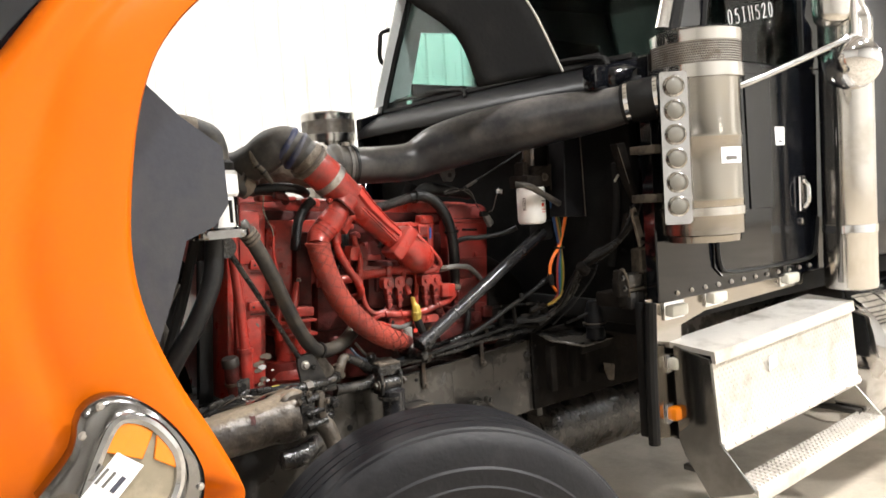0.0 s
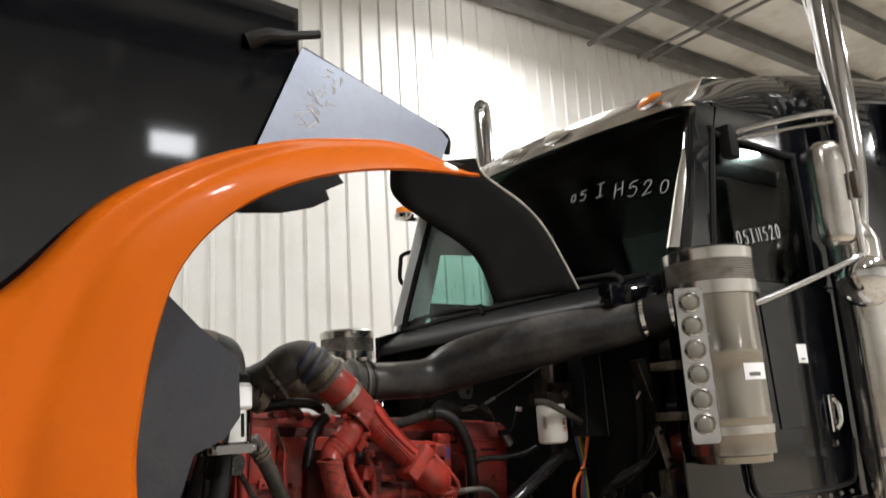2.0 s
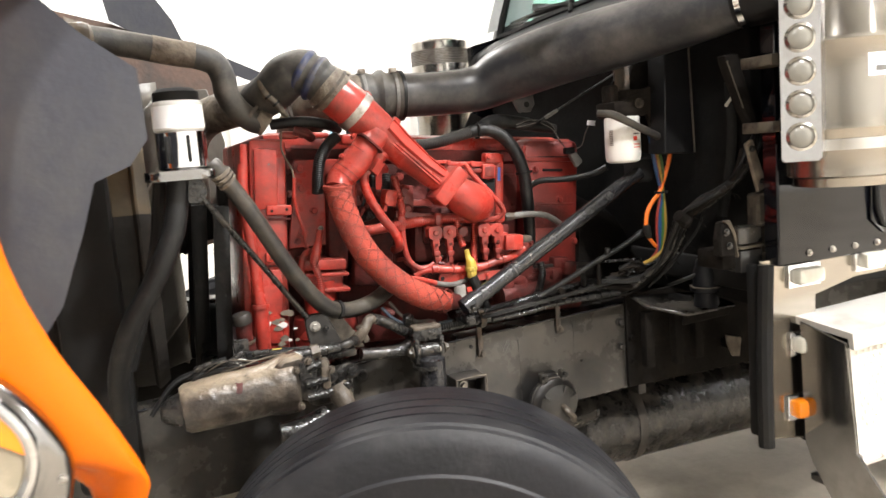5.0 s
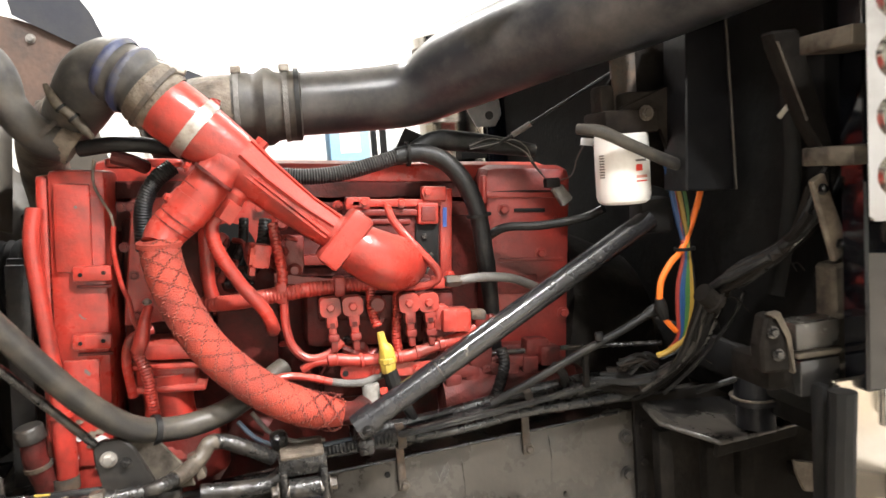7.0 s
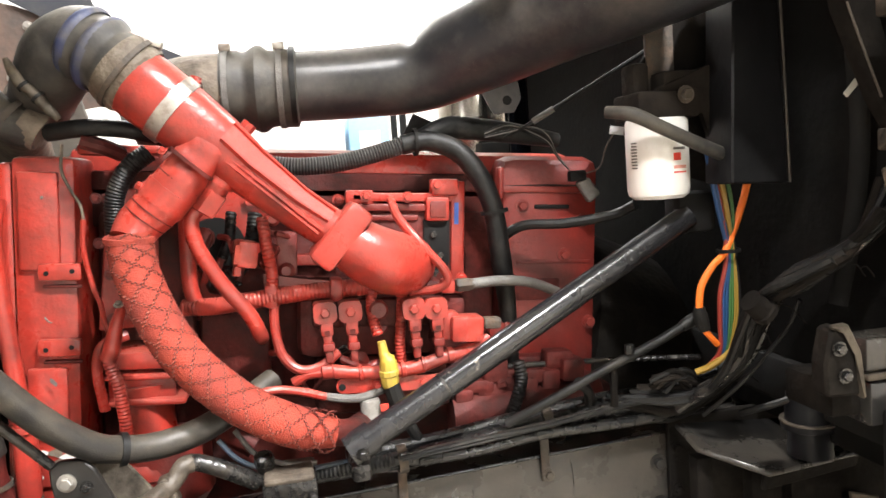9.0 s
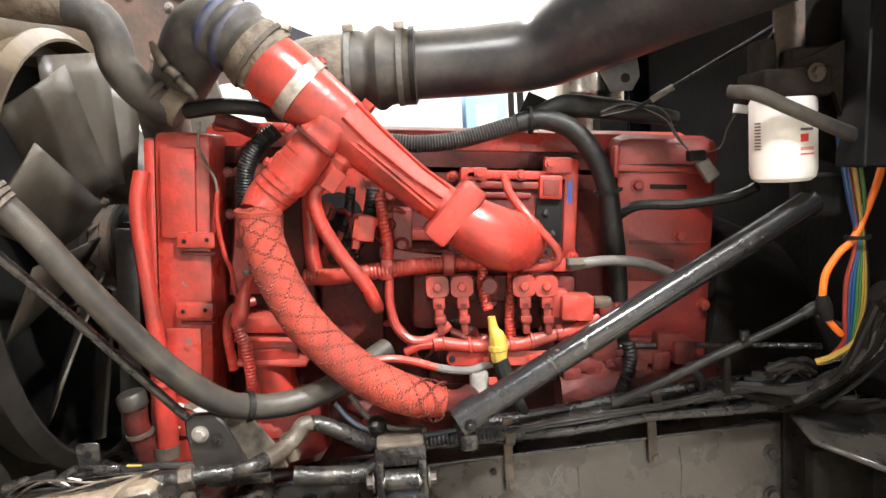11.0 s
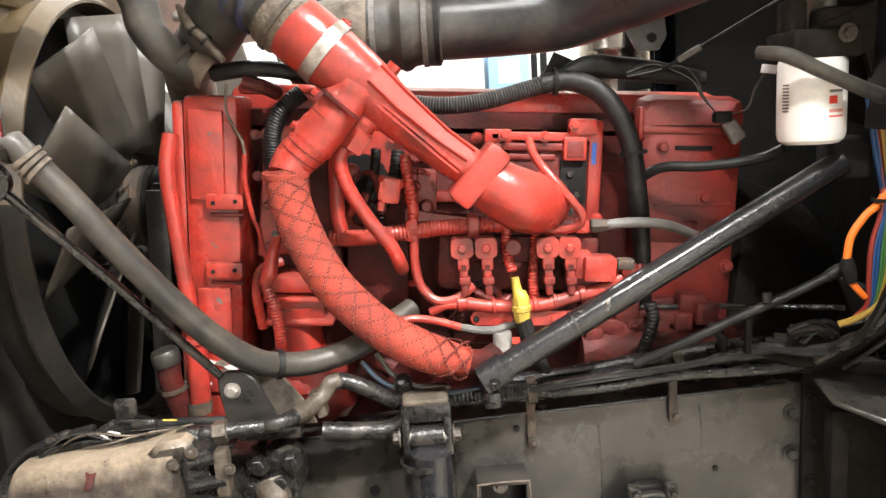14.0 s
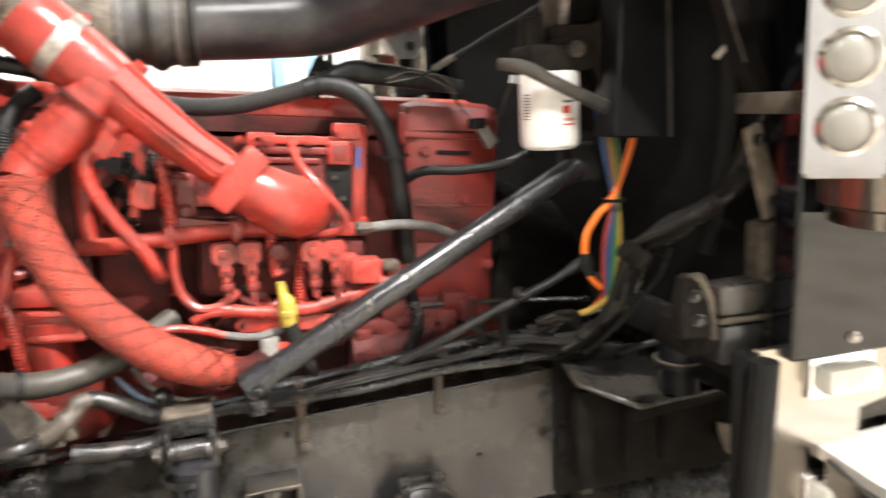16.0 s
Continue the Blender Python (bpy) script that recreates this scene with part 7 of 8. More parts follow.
def half_shroud(a0, a1, name, mat, lab):
    """Half of the fan ring with its flared lip, and the plate behind it out to the radiator's frame."""
    bm, steps = bmesh.new(), 32
    rings, outer = [], []
    for k in range(steps + 1):
        a = radians(a0 + (a1 - a0) * k / steps)
        c, s = math.cos(a), math.sin(a)
        rings.append([bm.verts.new((x, r * c, 1.28 + r * s)) for x, r in RING])
        f = 1.0 / max(abs(c), abs(s))
        outer.append([bm.verts.new((-0.935, 0.452 * c, 1.28 + 0.452 * s)), bm.verts.new((-0.945, 0.50 * f * c, 1.28 + 0.51 * f * s)), bm.verts.new((-0.975, 0.51 * f * c, 1.28 + 0.52 * f * s))])
    ring_faces(bm, rings)
    ring_faces(bm, outer, close=False)
    ob = part(name, bm, mat, rad, lab)
    return ob


# The ring has two tones, tan above and black below.
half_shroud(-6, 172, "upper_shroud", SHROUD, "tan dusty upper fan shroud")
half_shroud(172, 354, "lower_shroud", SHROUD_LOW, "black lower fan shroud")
part("slot", plate(rounded(0.05, 0.018, 0.008), 0.004, toward((-0.936, -0.465, 1.60), (1, 0, 0)), 0.001), FLATBLACK, rad)
part("upper_hose", tube(bmesh.new(), [(-0.96, -0.42, 1.765), (-0.85, -0.405, 1.747), (-0.755, -0.39, 1.729), (-0.695, -0.382, 1.718), (-0.652, -0.378, 1.700), (-0.634, -0.374, 1.664), (-0.629, -0.37, 1.625), (-0.606, -0.36, 1.585), (-0.572, -0.354, 1.556), (-0.542, -0.35, 1.546)], 0.031, 20, 8), DUSTY_RUBBER, rad, "dusty upper radiator hose")
part("pipe_length", tube(bmesh.new(), [(-0.80, -0.398, 1.738), (-0.755, -0.39, 1.729), (-0.70, -0.383, 1.720)], 0.0322, 20, 4), CAST, rad, "bare aluminium pipe length")
part("hose_cuff", tube(bmesh.new(), [(-0.562, -0.352, 1.560), (-0.535, -0.35, 1.54)], 0.0325, 18, 2), CAST, rad, "bare aluminium hose cuff")
part("hose_clamp", band((-0.575, -0.352, 1.570), (0.7, 0.0, -0.7), 0.033, 0.010), RUST, rad)
part("vent_fitting", tube(bmesh.new(), [(-0.5554, -0.42, 1.650), (-0.5477, -0.42, 1.630), (-0.538, -0.42, 1.6114), (-0.5312, -0.42, 1.6056), (-0.518, -0.42, 1.592), (-0.5036, -0.42, 1.5713), (-0.4897, -0.42, 1.554)], [0.004, 0.008, 0.0095, 0.0085, 0.0095, 0.0085, 0.005], 12, 4), PAD, rad, "stacked bare metal hose fitting")
for q, r4 in (((-0.534, -0.42, 1.608), 0.0095), ((-0.516, -0.42, 1.5895), 0.0100)):
    part("fitting_ring", band(q, (0.6, 0, -0.8), r4, 0.005, 0.0015, 14), FLATBLACK, rad)
part("loop_plate", plate([(-0.56, 1.66), (-0.44, 1.645), (-0.43, 1.56), (-0.44, 1.56), (-0.455, 1.625), (-0.55, 1.638)], 0.10, side_at(-0.20), 0.004), FANGREY, rad)
part("lower_panel", plate([(-1.10, 0.80), (-0.93, 0.84), (-0.95, 1.10), (-0.96, 1.25), (-0.97, 1.30), (-1.10, 1.30)], 0.01, side_at(-0.49)), FLATBLACK, rad)
# Added plate that closes the bright gap beneath the radiator.
part("gap_plate", plate([(-1.02, 0.62), (-0.66, 0.66), (-0.66, 0.85), (-1.02, 0.85)], 0.01, side_at(0.08)), FLATBLACK, rad)
part("tab", plate([(-0.80, 0.945), (-0.76, 0.945), (-0.76, 0.90), (-0.80, 0.90)], 0.005, side_at(-0.50), 0.001), FLATBLACK, rad)
# stay hose and rod from the bottle tray
hoseb = thing("lower_coolant_hose", "thick worn black coolant hose with a clamp", "hose", (-0.5, -0.55, 1.0))
HB = [(-0.715, -0.70, 1.450), (-0.704, -0.70, 1.436), (-0.659, -0.68, 1.368), (-0.621, -0.66, 1.303), (-0.567, -0.62, 1.208), (-0.518, -0.585, 1.133), (-0.47, -0.55, 1.079), (-0.432, -0.52, 1.057), (-0.381, -0.49, 1.047), (-0.318, -0.46, 1.055), (-0.255, -0.42, 1.08), (-0.21, -0.38, 1.10)]
part("hose", tube(bmesh.new(), HB, [0.018, 0.0185, 0.0195, 0.0195, 0.020, 0.0205, 0.021, 0.021, 0.021, 0.021, 0.021, 0.02], 18, 8), WORN_HOSE, hoseb)
part("hose_clamp", band((-0.432, -0.52, 1.057), (1, 0.5, -0.25), 0.0225, 0.010), RUBBER, hoseb)
for k in range(3):
    part("cord_wrap", lathe(bmesh.new(), [(0.0195, -0.004), (0.0235, -0.003), (0.0235, 0.003), (0.0195, 0.004)], toward((-0.697 + 0.006 * k, -0.698, 1.426 - 0.009 * k), (0.55 + 0.1 * k, 0.2, -0.8)), 16, close=True), CAST, hoseb)
rod = thing("stay_rod", "thin black radiator stay rod on a bolted bracket", "rod", (-0.5, -0.6, 0.95))
part("rod", tube(bmesh.new(), [(-0.745, -0.685, 1.385), (-0.63, -0.62, 1.222), (-0.519, -0.56, 1.059)], 0.0072, 10, 3), GREASE, rod)
part("eye", lathe(bmesh.new(), [(0.012, -0.012), (0.027, -0.012), (0.027, 0.012), (0.012, 0.012)], toward((-0.757, -0.69, 1.395), (0.2, -1, 0)), 20), GREASE, rod)
part("bracket", plate([(-0.524, 1.055), (-0.508, 1.064), (-0.478, 1.063), (-0.462, 1.045), (-0.437, 0.985), (-0.43, 0.955), (-0.512, 0.955), (-0.515, 0.98), (-0.524, 1.03)], 0.012, side_at(-0.56), 0.003), FRAME, rod)
part("brace_plate", plate([(-0.478, 1.055), (-0.440, 1.062), (-0.385, 0.985), (-0.375, 0.955), (-0.45, 0.955)], 0.008, side_at(-0.535), 0.002), PAD, rod, "dusty brace plate")
bolt(rod, (-0.501, -0.561, 1.032), (0, -1, 0), 0.018, STEEL)
bolt(rod, (-0.476, -0.561, 1.022), (0, -1, 0), 0.013, GREASE)
part("foot", blocks(((-0.45, -0.50, 0.950), (0.10, 0.11, 0.02)), bevel=0.004), GREASE, rod)
BX, BY = -0.771, -0.71
tank = thing("washer_bottle", "cloudy plastic bottle with white label on a tray", "bottle", (BX, BY, 1.43))
part("tray", plate(rounded(0.14, 0.12, 0.03), 0.02, Matrix.Translation((BX - 0.01, BY, 1.420)), 0.004), DARK_STEEL, tank)
part("body", lathe(bmesh.new(), [(0.045, 0), (0.051, 0.006), (0.051, 0.078), (0.047, 0.082)], Matrix.Translation((BX, BY, 1.440)), 32), CHROME, tank, "polished metal lower cup")
part("upper_body", lathe(bmesh.new(), [(0.047, 0.080), (0.051, 0.084), (0.051, 0.136), (0.046, 0.142)], Matrix.Translation((BX, BY, 1.440)), 32), BOTTLE, tank)
part("label", lathe(bmesh.new(), [(0.0514, 0.087), (0.0514, 0.132)], Matrix.Translation((BX, BY, 1.440)), 32), PAPER, tank)
part("cap", lathe(bmesh.new(), [(0.044, 0.138), (0.046, 0.142), (0.046, 0.160), (0.036, 0.168), (0.010, 0.170)], Matrix.Translation((BX, BY, 1.440)), 24), FLATBLACK, tank)
# Dark bars stand for reflections in the polished cup.
for a in (-0.030, 0.012):
    part("cup_reflection", blocks(((BX + a, BY - 0.047, 1.483), (0.008, 0.012, 0.055)), bevel=0.003), FLATBLACK, tank)
part("drain_hose", tube(bmesh.new(), [(BX - 0.015, BY, 1.42), (-0.806, -0.72, 1.316), (-0.857, -0.715, 1.213), (-0.911, -0.70, 1.128), (-0.95, -0.66, 1.02), (-0.96, -0.60, 0.90)], 0.023, 14, 6), RUBBER, tank)
part("support", tube(bmesh.new(), [(BX - 0.05, BY + 0.04, 1.42), (BX - 0.08, BY + 0.10, 1.25), (-0.93, -0.56, 1.0)], 0.014, 8, 4), FLATBLACK, tank)
# chips in the paint of the front cover
for pts in ([(-0.556, 1.248), (-0.552, 1.238), (-0.545, 1.231), (-0.538, 1.229), (-0.545, 1.226), (-0.553, 1.232), (-0.559, 1.241)], [(-0.560, 1.146), (-0.552, 1.141), (-0.544, 1.128), (-0.548, 1.120), (-0.556, 1.128), (-0.563, 1.136)], [(-0.545, 1.440), (-0.539, 1.441), (-0.536, 1.436), (-0.541, 1.431), (-0.546, 1.434)]):
    part("paint_chip", plate([(pts[0][0] + 0.6 * (a - pts[0][0]), pts[0][1] + 0.6 * (b - pts[0][1])) for a, b in pts], 0.0006, side_at(-0.3795 if pts[0][1] < 1.4 else -0.3690)), GREY_HOSE, front)
for k in range(16):
    random.seed(140 + k)
    cx, cz, rr = -0.60 + 0.085 * random.random(), 0.955 + 0.10 * random.random(), 0.004 + 0.010 * random.random()
    outline = [(cx + rr * (0.6 + 0.6 * random.random()) * math.cos(a), cz + 0.7 * rr * (0.6 + 0.6 * random.random()) * math.sin(a)) for a in [2 * math.pi * j / 9 for j in range(9)]]
    part("paint_chip", plate(outline, 0.0006, side_at(-0.3706 - 0.0001 * k)), CAST if k % 3 else BOTTLE, front, "flaked paint on bare aluminium")
part("black_loop", corrugated(bmesh.new(), [(-0.215, -0.34, 1.385), (-0.225, -0.352, 1.34), (-0.245, -0.355, 1.30), (-0.275, -0.35, 1.275), (-0.30, -0.34, 1.27)], 0.013, 0.007), RUBBER, harness)
part("black_loop", corrugated(bmesh.new(), [(-0.255, -0.335, 1.39), (-0.262, -0.345, 1.345), (-0.28, -0.345, 1.305)], 0.010, 0.007), RUBBER, harness)

# ---- on the chassis rail and firewall ----
strut = thing("support_strut", "worn black tubular support strut", "strut", (0.2, -0.55, 1.0))
sa, sb = Vector((-0.10, -0.56, 1.018)), Vector((0.50, -0.52, 1.330))
part("tube", tube(bmesh.new(), [sa + (sb - sa) * 0.03, sa.lerp(sb, 0.5), sb], 0.0215, 20, 4), STRUT, strut)
part("end_sleeve", tube(bmesh.new(), [sa, sa + (sb - sa) * 0.065], 0.026, 18, 2), STRUT, strut)
bolt(strut, tuple(sa + (sb - sa) * 0.03 + Vector((0, -0.026, -0.006))), (0, -1, -0.2), 0.014, GREASE)
part("scuffed_length", tube(bmesh.new(), [sa.lerp(sb, 0.27), sa.lerp(sb, 0.40), sa.lerp(sb, 0.56)], 0.0218, 20, 4), SCUFFED, strut, "flaking worn paint")
part("wear_ring", band(sa.lerp(sb, 0.26), (sb - sa), 0.0217, 0.004, 0.0008, 20), GREASE, strut)
part("foot", blocks(((-0.085, -0.495, 0.985), (0.03, 0.15, 0.03)), bevel=0.008), GREASE, strut)
part("top_mount", blocks(((0.515, -0.50, 1.335), (0.07, 0.06, 0.07)), bevel=0.012), FLATBLACK, strut)

filt = thing("fuel_filter", "white spin-on fuel filter with red and grey print", "filter", (0.444, -0.53, 1.36))
fmx = Matrix.Translation((0.444, -0.53, 0))
body = part("can", lathe(bmesh.new(), [(0.012, 1.362), (0.040, 1.364), (0.048, 1.370), (0.0505, 1.380), (0.0505, 1.488), (0.048, 1.494)], fmx, 40), WHITE, filt)


def wrap(a0, a1, z0, z1, mat, name, lab=""):
    bm = bmesh.new()
    rows2 = []
    for z in (z0, z1):
        rows2.append([bm.verts.new((0.444 + 0.0509 * math.cos(radians(a0 + (a1 - a0) * k / 6)), -0.53 + 0.0509 * math.sin(radians(a0 + (a1 - a0) * k / 6)), z)) for k in range(7)])
    ring_faces(bm, rows2, close=False)
    return part(name, bm, mat, body, lab)


wrap(272, 288, 1.425, 1.437, INK_RED, "red_mark", "red square mark")
wrap(272, 300, 1.442, 1.446, GREY_HOSE, "print_bar")
wrap(272, 302, 1.412, 1.417, INK_PALE, "print_bar")
wrap(272, 302, 1.405, 1.4075, INK_RED, "print_bar")
for k in range(9):
    wrap(190, 205, 1.415 + 0.005 * k, 1.4175 + 0.005 * k, GREY_HOSE, "print_bar")
hd2 = part("filter_head", blocks(((0.45, -0.52, 1.515), (0.11, 0.10, 0.045)), ((0.50, -0.51, 1.545), (0.10, 0.08, 0.05)), ((0.415, -0.52, 1.55), (0.03, 0.05, 0.07)), bevel=0.008), FRAYED, filt, "dusty brown cast filter head")
bolt(hd2, (0.475, -0.573, 1.528), (0, -1, 0), 0.019, MUD)
part("head_plate", plate([(0.43, 1.54), (0.54, 1.58), (0.545, 1.47), (0.53, 1.44), (0.515, 1.50), (0.46, 1.505)], 0.012, side_at(-0.555), 0.002), FRAYED, filt)
part("prime_hose", tube(bmesh.new(), [(0.345, -0.56, 1.508), (0.375, -0.59, 1.500), (0.42, -0.60, 1.476), (0.47, -0.60, 1.452), (0.52, -0.59, 1.432), (0.55, -0.56, 1.43)], [0.010, 0.0115, 0.011, 0.011, 0.0115, 0.011], 14, 6), DUSTY_RUBBER, filt, "dusty black prime hose")
part("mount_bracket", plate([(0.50, 1.40), (0.56, 1.38), (0.57, 1.72), (0.46, 1.62), (0.43, 1.58), (0.53, 1.57)], 0.01, side_at(-0.50)), DIM, filt)

panel = thing("firewall_box", "black sheet-metal box on the firewall", "box", (0.60, -0.60, 1.41))
part("front_face", plate([(0.522, 1.382), (0.622, 1.376), (0.612, 1.70), (0.535, 1.70)], 0.08, side_at(-0.62), 0.003), LINER, panel)
part("bright_edge", tube(bmesh.new(), [(0.6225, -0.622, 1.378), (0.618, -0.622, 1.53), (0.6125, -0.622, 1.69)], 0.002, 6, 2), MUD, panel)

stay = thing("cab_stay", "black angled stay with a worn steel lug by the cab", "bracket", (0.70, -0.78, 1.05))
part("arm", plate([(0.525, 1.62), (0.573, 1.623), (0.633, 1.436), (0.622, 1.42), (0.579, 1.486), (0.534, 1.60)], 0.03, side_at(-0.86), 0.004), DIM, stay)
part("arm_edge", tube(bmesh.new(), [(0.534, -0.861, 1.605), (0.558, -0.861, 1.545), (0.582, -0.861, 1.487)], 0.0016, 5, 3), MUD, stay)
part("lug", plate([(0.588, 1.396), (0.612, 1.407), (0.657, 1.282), (0.626, 1.267)], 0.012, side_at(-0.86), 0.003), CAST, stay, "worn bare steel lug")
for x, z in ((0.606, 1.382), (0.637, 1.295)):
    bolt(stay, (x, -0.861, z), (0, -1, 0), 0.012, GREASE)
part("post", plate([(0.623, 1.263), (0.675, 1.267), (0.680, 1.195), (0.695, 1.188), (0.697, 1.055), (0.624, 1.061)], 0.045, side_at(-0.86), 0.006), PAD, stay, "dusty rubber cab post")
part("post_step", blocks(((0.66, -0.864, 1.185), (0.075, 0.012, 0.010)), bevel=0.003), PAD, stay)
part("post_step", blocks(((0.66, -0.864, 1.105), (0.075, 0.012, 0.010)), bevel=0.003), PAD, stay)
part("tag", plate([(0.578, 1.499), (0.584, 1.493), (0.606, 1.515), (0.600, 1.521)], 0.004, side_at(-0.80), 0.001), LENS_WHITE, stay, "pale wire tag")
part("hanging_strap", tube(bmesh.new(), [(0.62, -0.77, 1.56), (0.635, -0.76, 1.44), (0.63, -0.75, 1.32), (0.61, -0.74, 1.20)], 0.013, 8, 5, squash=0.4), FLATBLACK, stay)
mount = thing("cab_mount", "dusty brown cab mount bracket with stacked pads", "bracket", (0.67, -0.70, 1.0))
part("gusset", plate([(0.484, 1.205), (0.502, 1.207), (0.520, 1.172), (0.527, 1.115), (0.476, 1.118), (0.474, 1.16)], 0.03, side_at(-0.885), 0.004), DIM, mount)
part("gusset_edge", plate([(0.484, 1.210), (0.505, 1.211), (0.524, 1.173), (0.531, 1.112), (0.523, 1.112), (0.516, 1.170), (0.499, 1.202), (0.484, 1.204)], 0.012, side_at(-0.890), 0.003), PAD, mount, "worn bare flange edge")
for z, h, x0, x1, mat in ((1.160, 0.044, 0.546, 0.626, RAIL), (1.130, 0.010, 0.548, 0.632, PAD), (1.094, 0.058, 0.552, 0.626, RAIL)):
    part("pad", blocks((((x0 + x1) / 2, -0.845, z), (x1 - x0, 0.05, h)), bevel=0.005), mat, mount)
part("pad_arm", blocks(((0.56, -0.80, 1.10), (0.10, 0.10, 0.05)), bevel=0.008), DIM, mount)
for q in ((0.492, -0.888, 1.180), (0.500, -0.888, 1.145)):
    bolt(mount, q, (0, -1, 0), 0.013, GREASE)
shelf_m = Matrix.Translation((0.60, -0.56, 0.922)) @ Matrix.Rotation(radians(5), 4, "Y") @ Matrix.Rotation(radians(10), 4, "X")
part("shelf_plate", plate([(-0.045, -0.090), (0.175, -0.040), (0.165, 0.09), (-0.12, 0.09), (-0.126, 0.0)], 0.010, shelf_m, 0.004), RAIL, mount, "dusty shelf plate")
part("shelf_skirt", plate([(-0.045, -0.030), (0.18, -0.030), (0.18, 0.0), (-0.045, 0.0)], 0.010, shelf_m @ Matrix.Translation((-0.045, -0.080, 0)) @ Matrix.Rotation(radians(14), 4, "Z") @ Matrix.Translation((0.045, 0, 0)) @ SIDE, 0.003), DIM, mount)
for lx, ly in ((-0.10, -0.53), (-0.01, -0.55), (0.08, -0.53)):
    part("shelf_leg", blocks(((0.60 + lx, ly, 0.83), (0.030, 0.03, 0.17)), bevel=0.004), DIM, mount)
part("rubber_cup", lathe(bmesh.new(), [(0.01, 1.064), (0.024, 1.064), (0.029, 1.056), (0.029, 1.046), (0.036, 1.028), (0.038, 1.000), (0.038, 0.985), (0.045, 0.982), (0.045, 0.972), (0.034, 0.968), (0.036, 0.925)], Matrix.Translation((0.652, -0.615, 0)), 22), LINER, mount, "black rubber cup mount")
part("cup_washer", lathe(bmesh.new(), [(0.040, 0.9825), (0.047, 0.9825), (0.047, 0.9855), (0.040, 0.9855)], Matrix.Translation((0.652, -0.615, 0)), 22, close=True), MUD, mount)


loom = thing("chassis_loom", "black cable looms along the chassis rail", "wiring", (0.2, -0.46, 0.94))
part("loom", tube(bmesh.new(), [(-0.20, -0.455, 0.948), (-0.10, -0.455, 0.952), (-0.02, -0.455, 0.955), (0.08, -0.455, 0.962), (0.16, -0.455, 0.972), (0.25, -0.455, 0.985), (0.36, -0.455, 0.992), (0.50, -0.46, 1.01)], [0.014, 0.015, 0.016, 0.018, 0.018, 0.017, 0.017, 0.018], 14, 6), TAPED, loom)
for k in range(13):
    random.seed(310 + k)
    x = 0.03 + 0.035 * k + 0.01 * random.random()
    part("tape_turn", band((x, -0.455, 0.9575 + max(0.0, x - 0.05) * 0.125), (1, 0.25 * random.random(), 0.1), 0.0176, 0.012 + 0.01 * random.random(), 0.0012, 16), TAPED, loom)
part("loom", tube(bmesh.new(), [(-0.10, -0.44, 0.968), (0.05, -0.44, 0.978), (0.20, -0.44, 0.995), (0.35, -0.445, 1.010), (0.48, -0.45, 1.018), (0.58, -0.50, 1.06)], 0.011, 10, 6), TAPED, loom)
part("loom", tube(bmesh.new(), [(0.02, -0.47, 0.955), (0.12, -0.475, 0.960), (0.24, -0.475, 0.972), (0.40, -0.475, 0.972), (0.50, -0.47, 0.975)], 0.010, 10, 6), TAPED, loom)
part("conduit", corrugated(bmesh.new(), [(-0.30, -0.46, 0.915), (-0.25, -0.465, 0.92), (-0.22, -0.465, 0.935), (-0.19, -0.46, 0.950), (-0.12, -0.46, 0.955), (-0.02, -0.46, 0.957)], 0.0125, 0.007), RUBBER, loom)
for x, z in ((-0.008, 0.955), (0.250, 0.985)):
    part("clip", blocks(((x, -0.437, z - 0.055), (0.016, 0.006, 0.12)), bevel=0.002), RUST, loom)
    part("clip_band", band((x, -0.456, z + 0.002), (1, 0, 0.05), 0.021, 0.016, 0.003, 16), RUST, loom)
    bolt(loom, (x + 0.004, -0.440, z - 0.103), (0, -1, 0), 0.015, MUD)
TRUNK = [(0.655, -0.81, 1.40), (0.628, -0.80, 1.325), (0.589, -0.78, 1.277), (0.564, -0.74, 1.247), (0.538, -0.68, 1.212), (0.54, -0.62, 1.141), (0.537, -0.56, 1.052), (0.50, -0.50, 1.00), (0.40, -0.45, 0.998)]
for k in range(46):
    random.seed(300 + k)
    wide = 0.006 + 0.030 * random.random()
    ang, sp = 6.28 * random.random(), 3.0 * random.random() - 1.5
    pts = []
    for i, q in enumerate(TRUNK):
        a = ang + sp * i * 0.5
        pts.append((q[0] + wide * math.cos(a) + 0.006 * random.random(), q[1] + wide * math.sin(a), q[2] + wide * math.cos(a + 1.0) + 0.006 * random.random()))
    part("cable", tube(bmesh.new(), pts[k % 3: len(pts) - (k % 2)], 0.0045 + 0.0045 * random.random(), 7, 5), (FLATBLACK, GREASE, RUBBER, FRAYED, DIM)[k % 5], loom)
for k in range(9):
    random.seed(500 + k)
    i = random.randrange(1, 7)
    q = Vector(TRUNK[i]).lerp(Vector(TRUNK[i + 1]), random.random()) + Vector((0.02 * random.random() - 0.01, -0.03 - 0.01 * random.random(), 0.03 * random.random() - 0.015))
    d = Vector((random.random() - 0.3, -0.3 * random.random(), random.random() - 0.6)) * 0.05
    part("frayed_thread", tube(bmesh.new(), [q, q + 0.6 * d + Vector((0, 0, 0.008)), q + 1.3 * d], 0.0013, 5, 4), DIM, loom)
part("connector", lathe(bmesh.new(), [(0.010, -0.022), (0.017, -0.02), (0.017, 0.008), (0.020, 0.01), (0.020, 0.018), (0.014, 0.022)], toward((0.505, -0.705, 1.202), (0.75, 0.1, -0.6)), 14), DIM, loom)
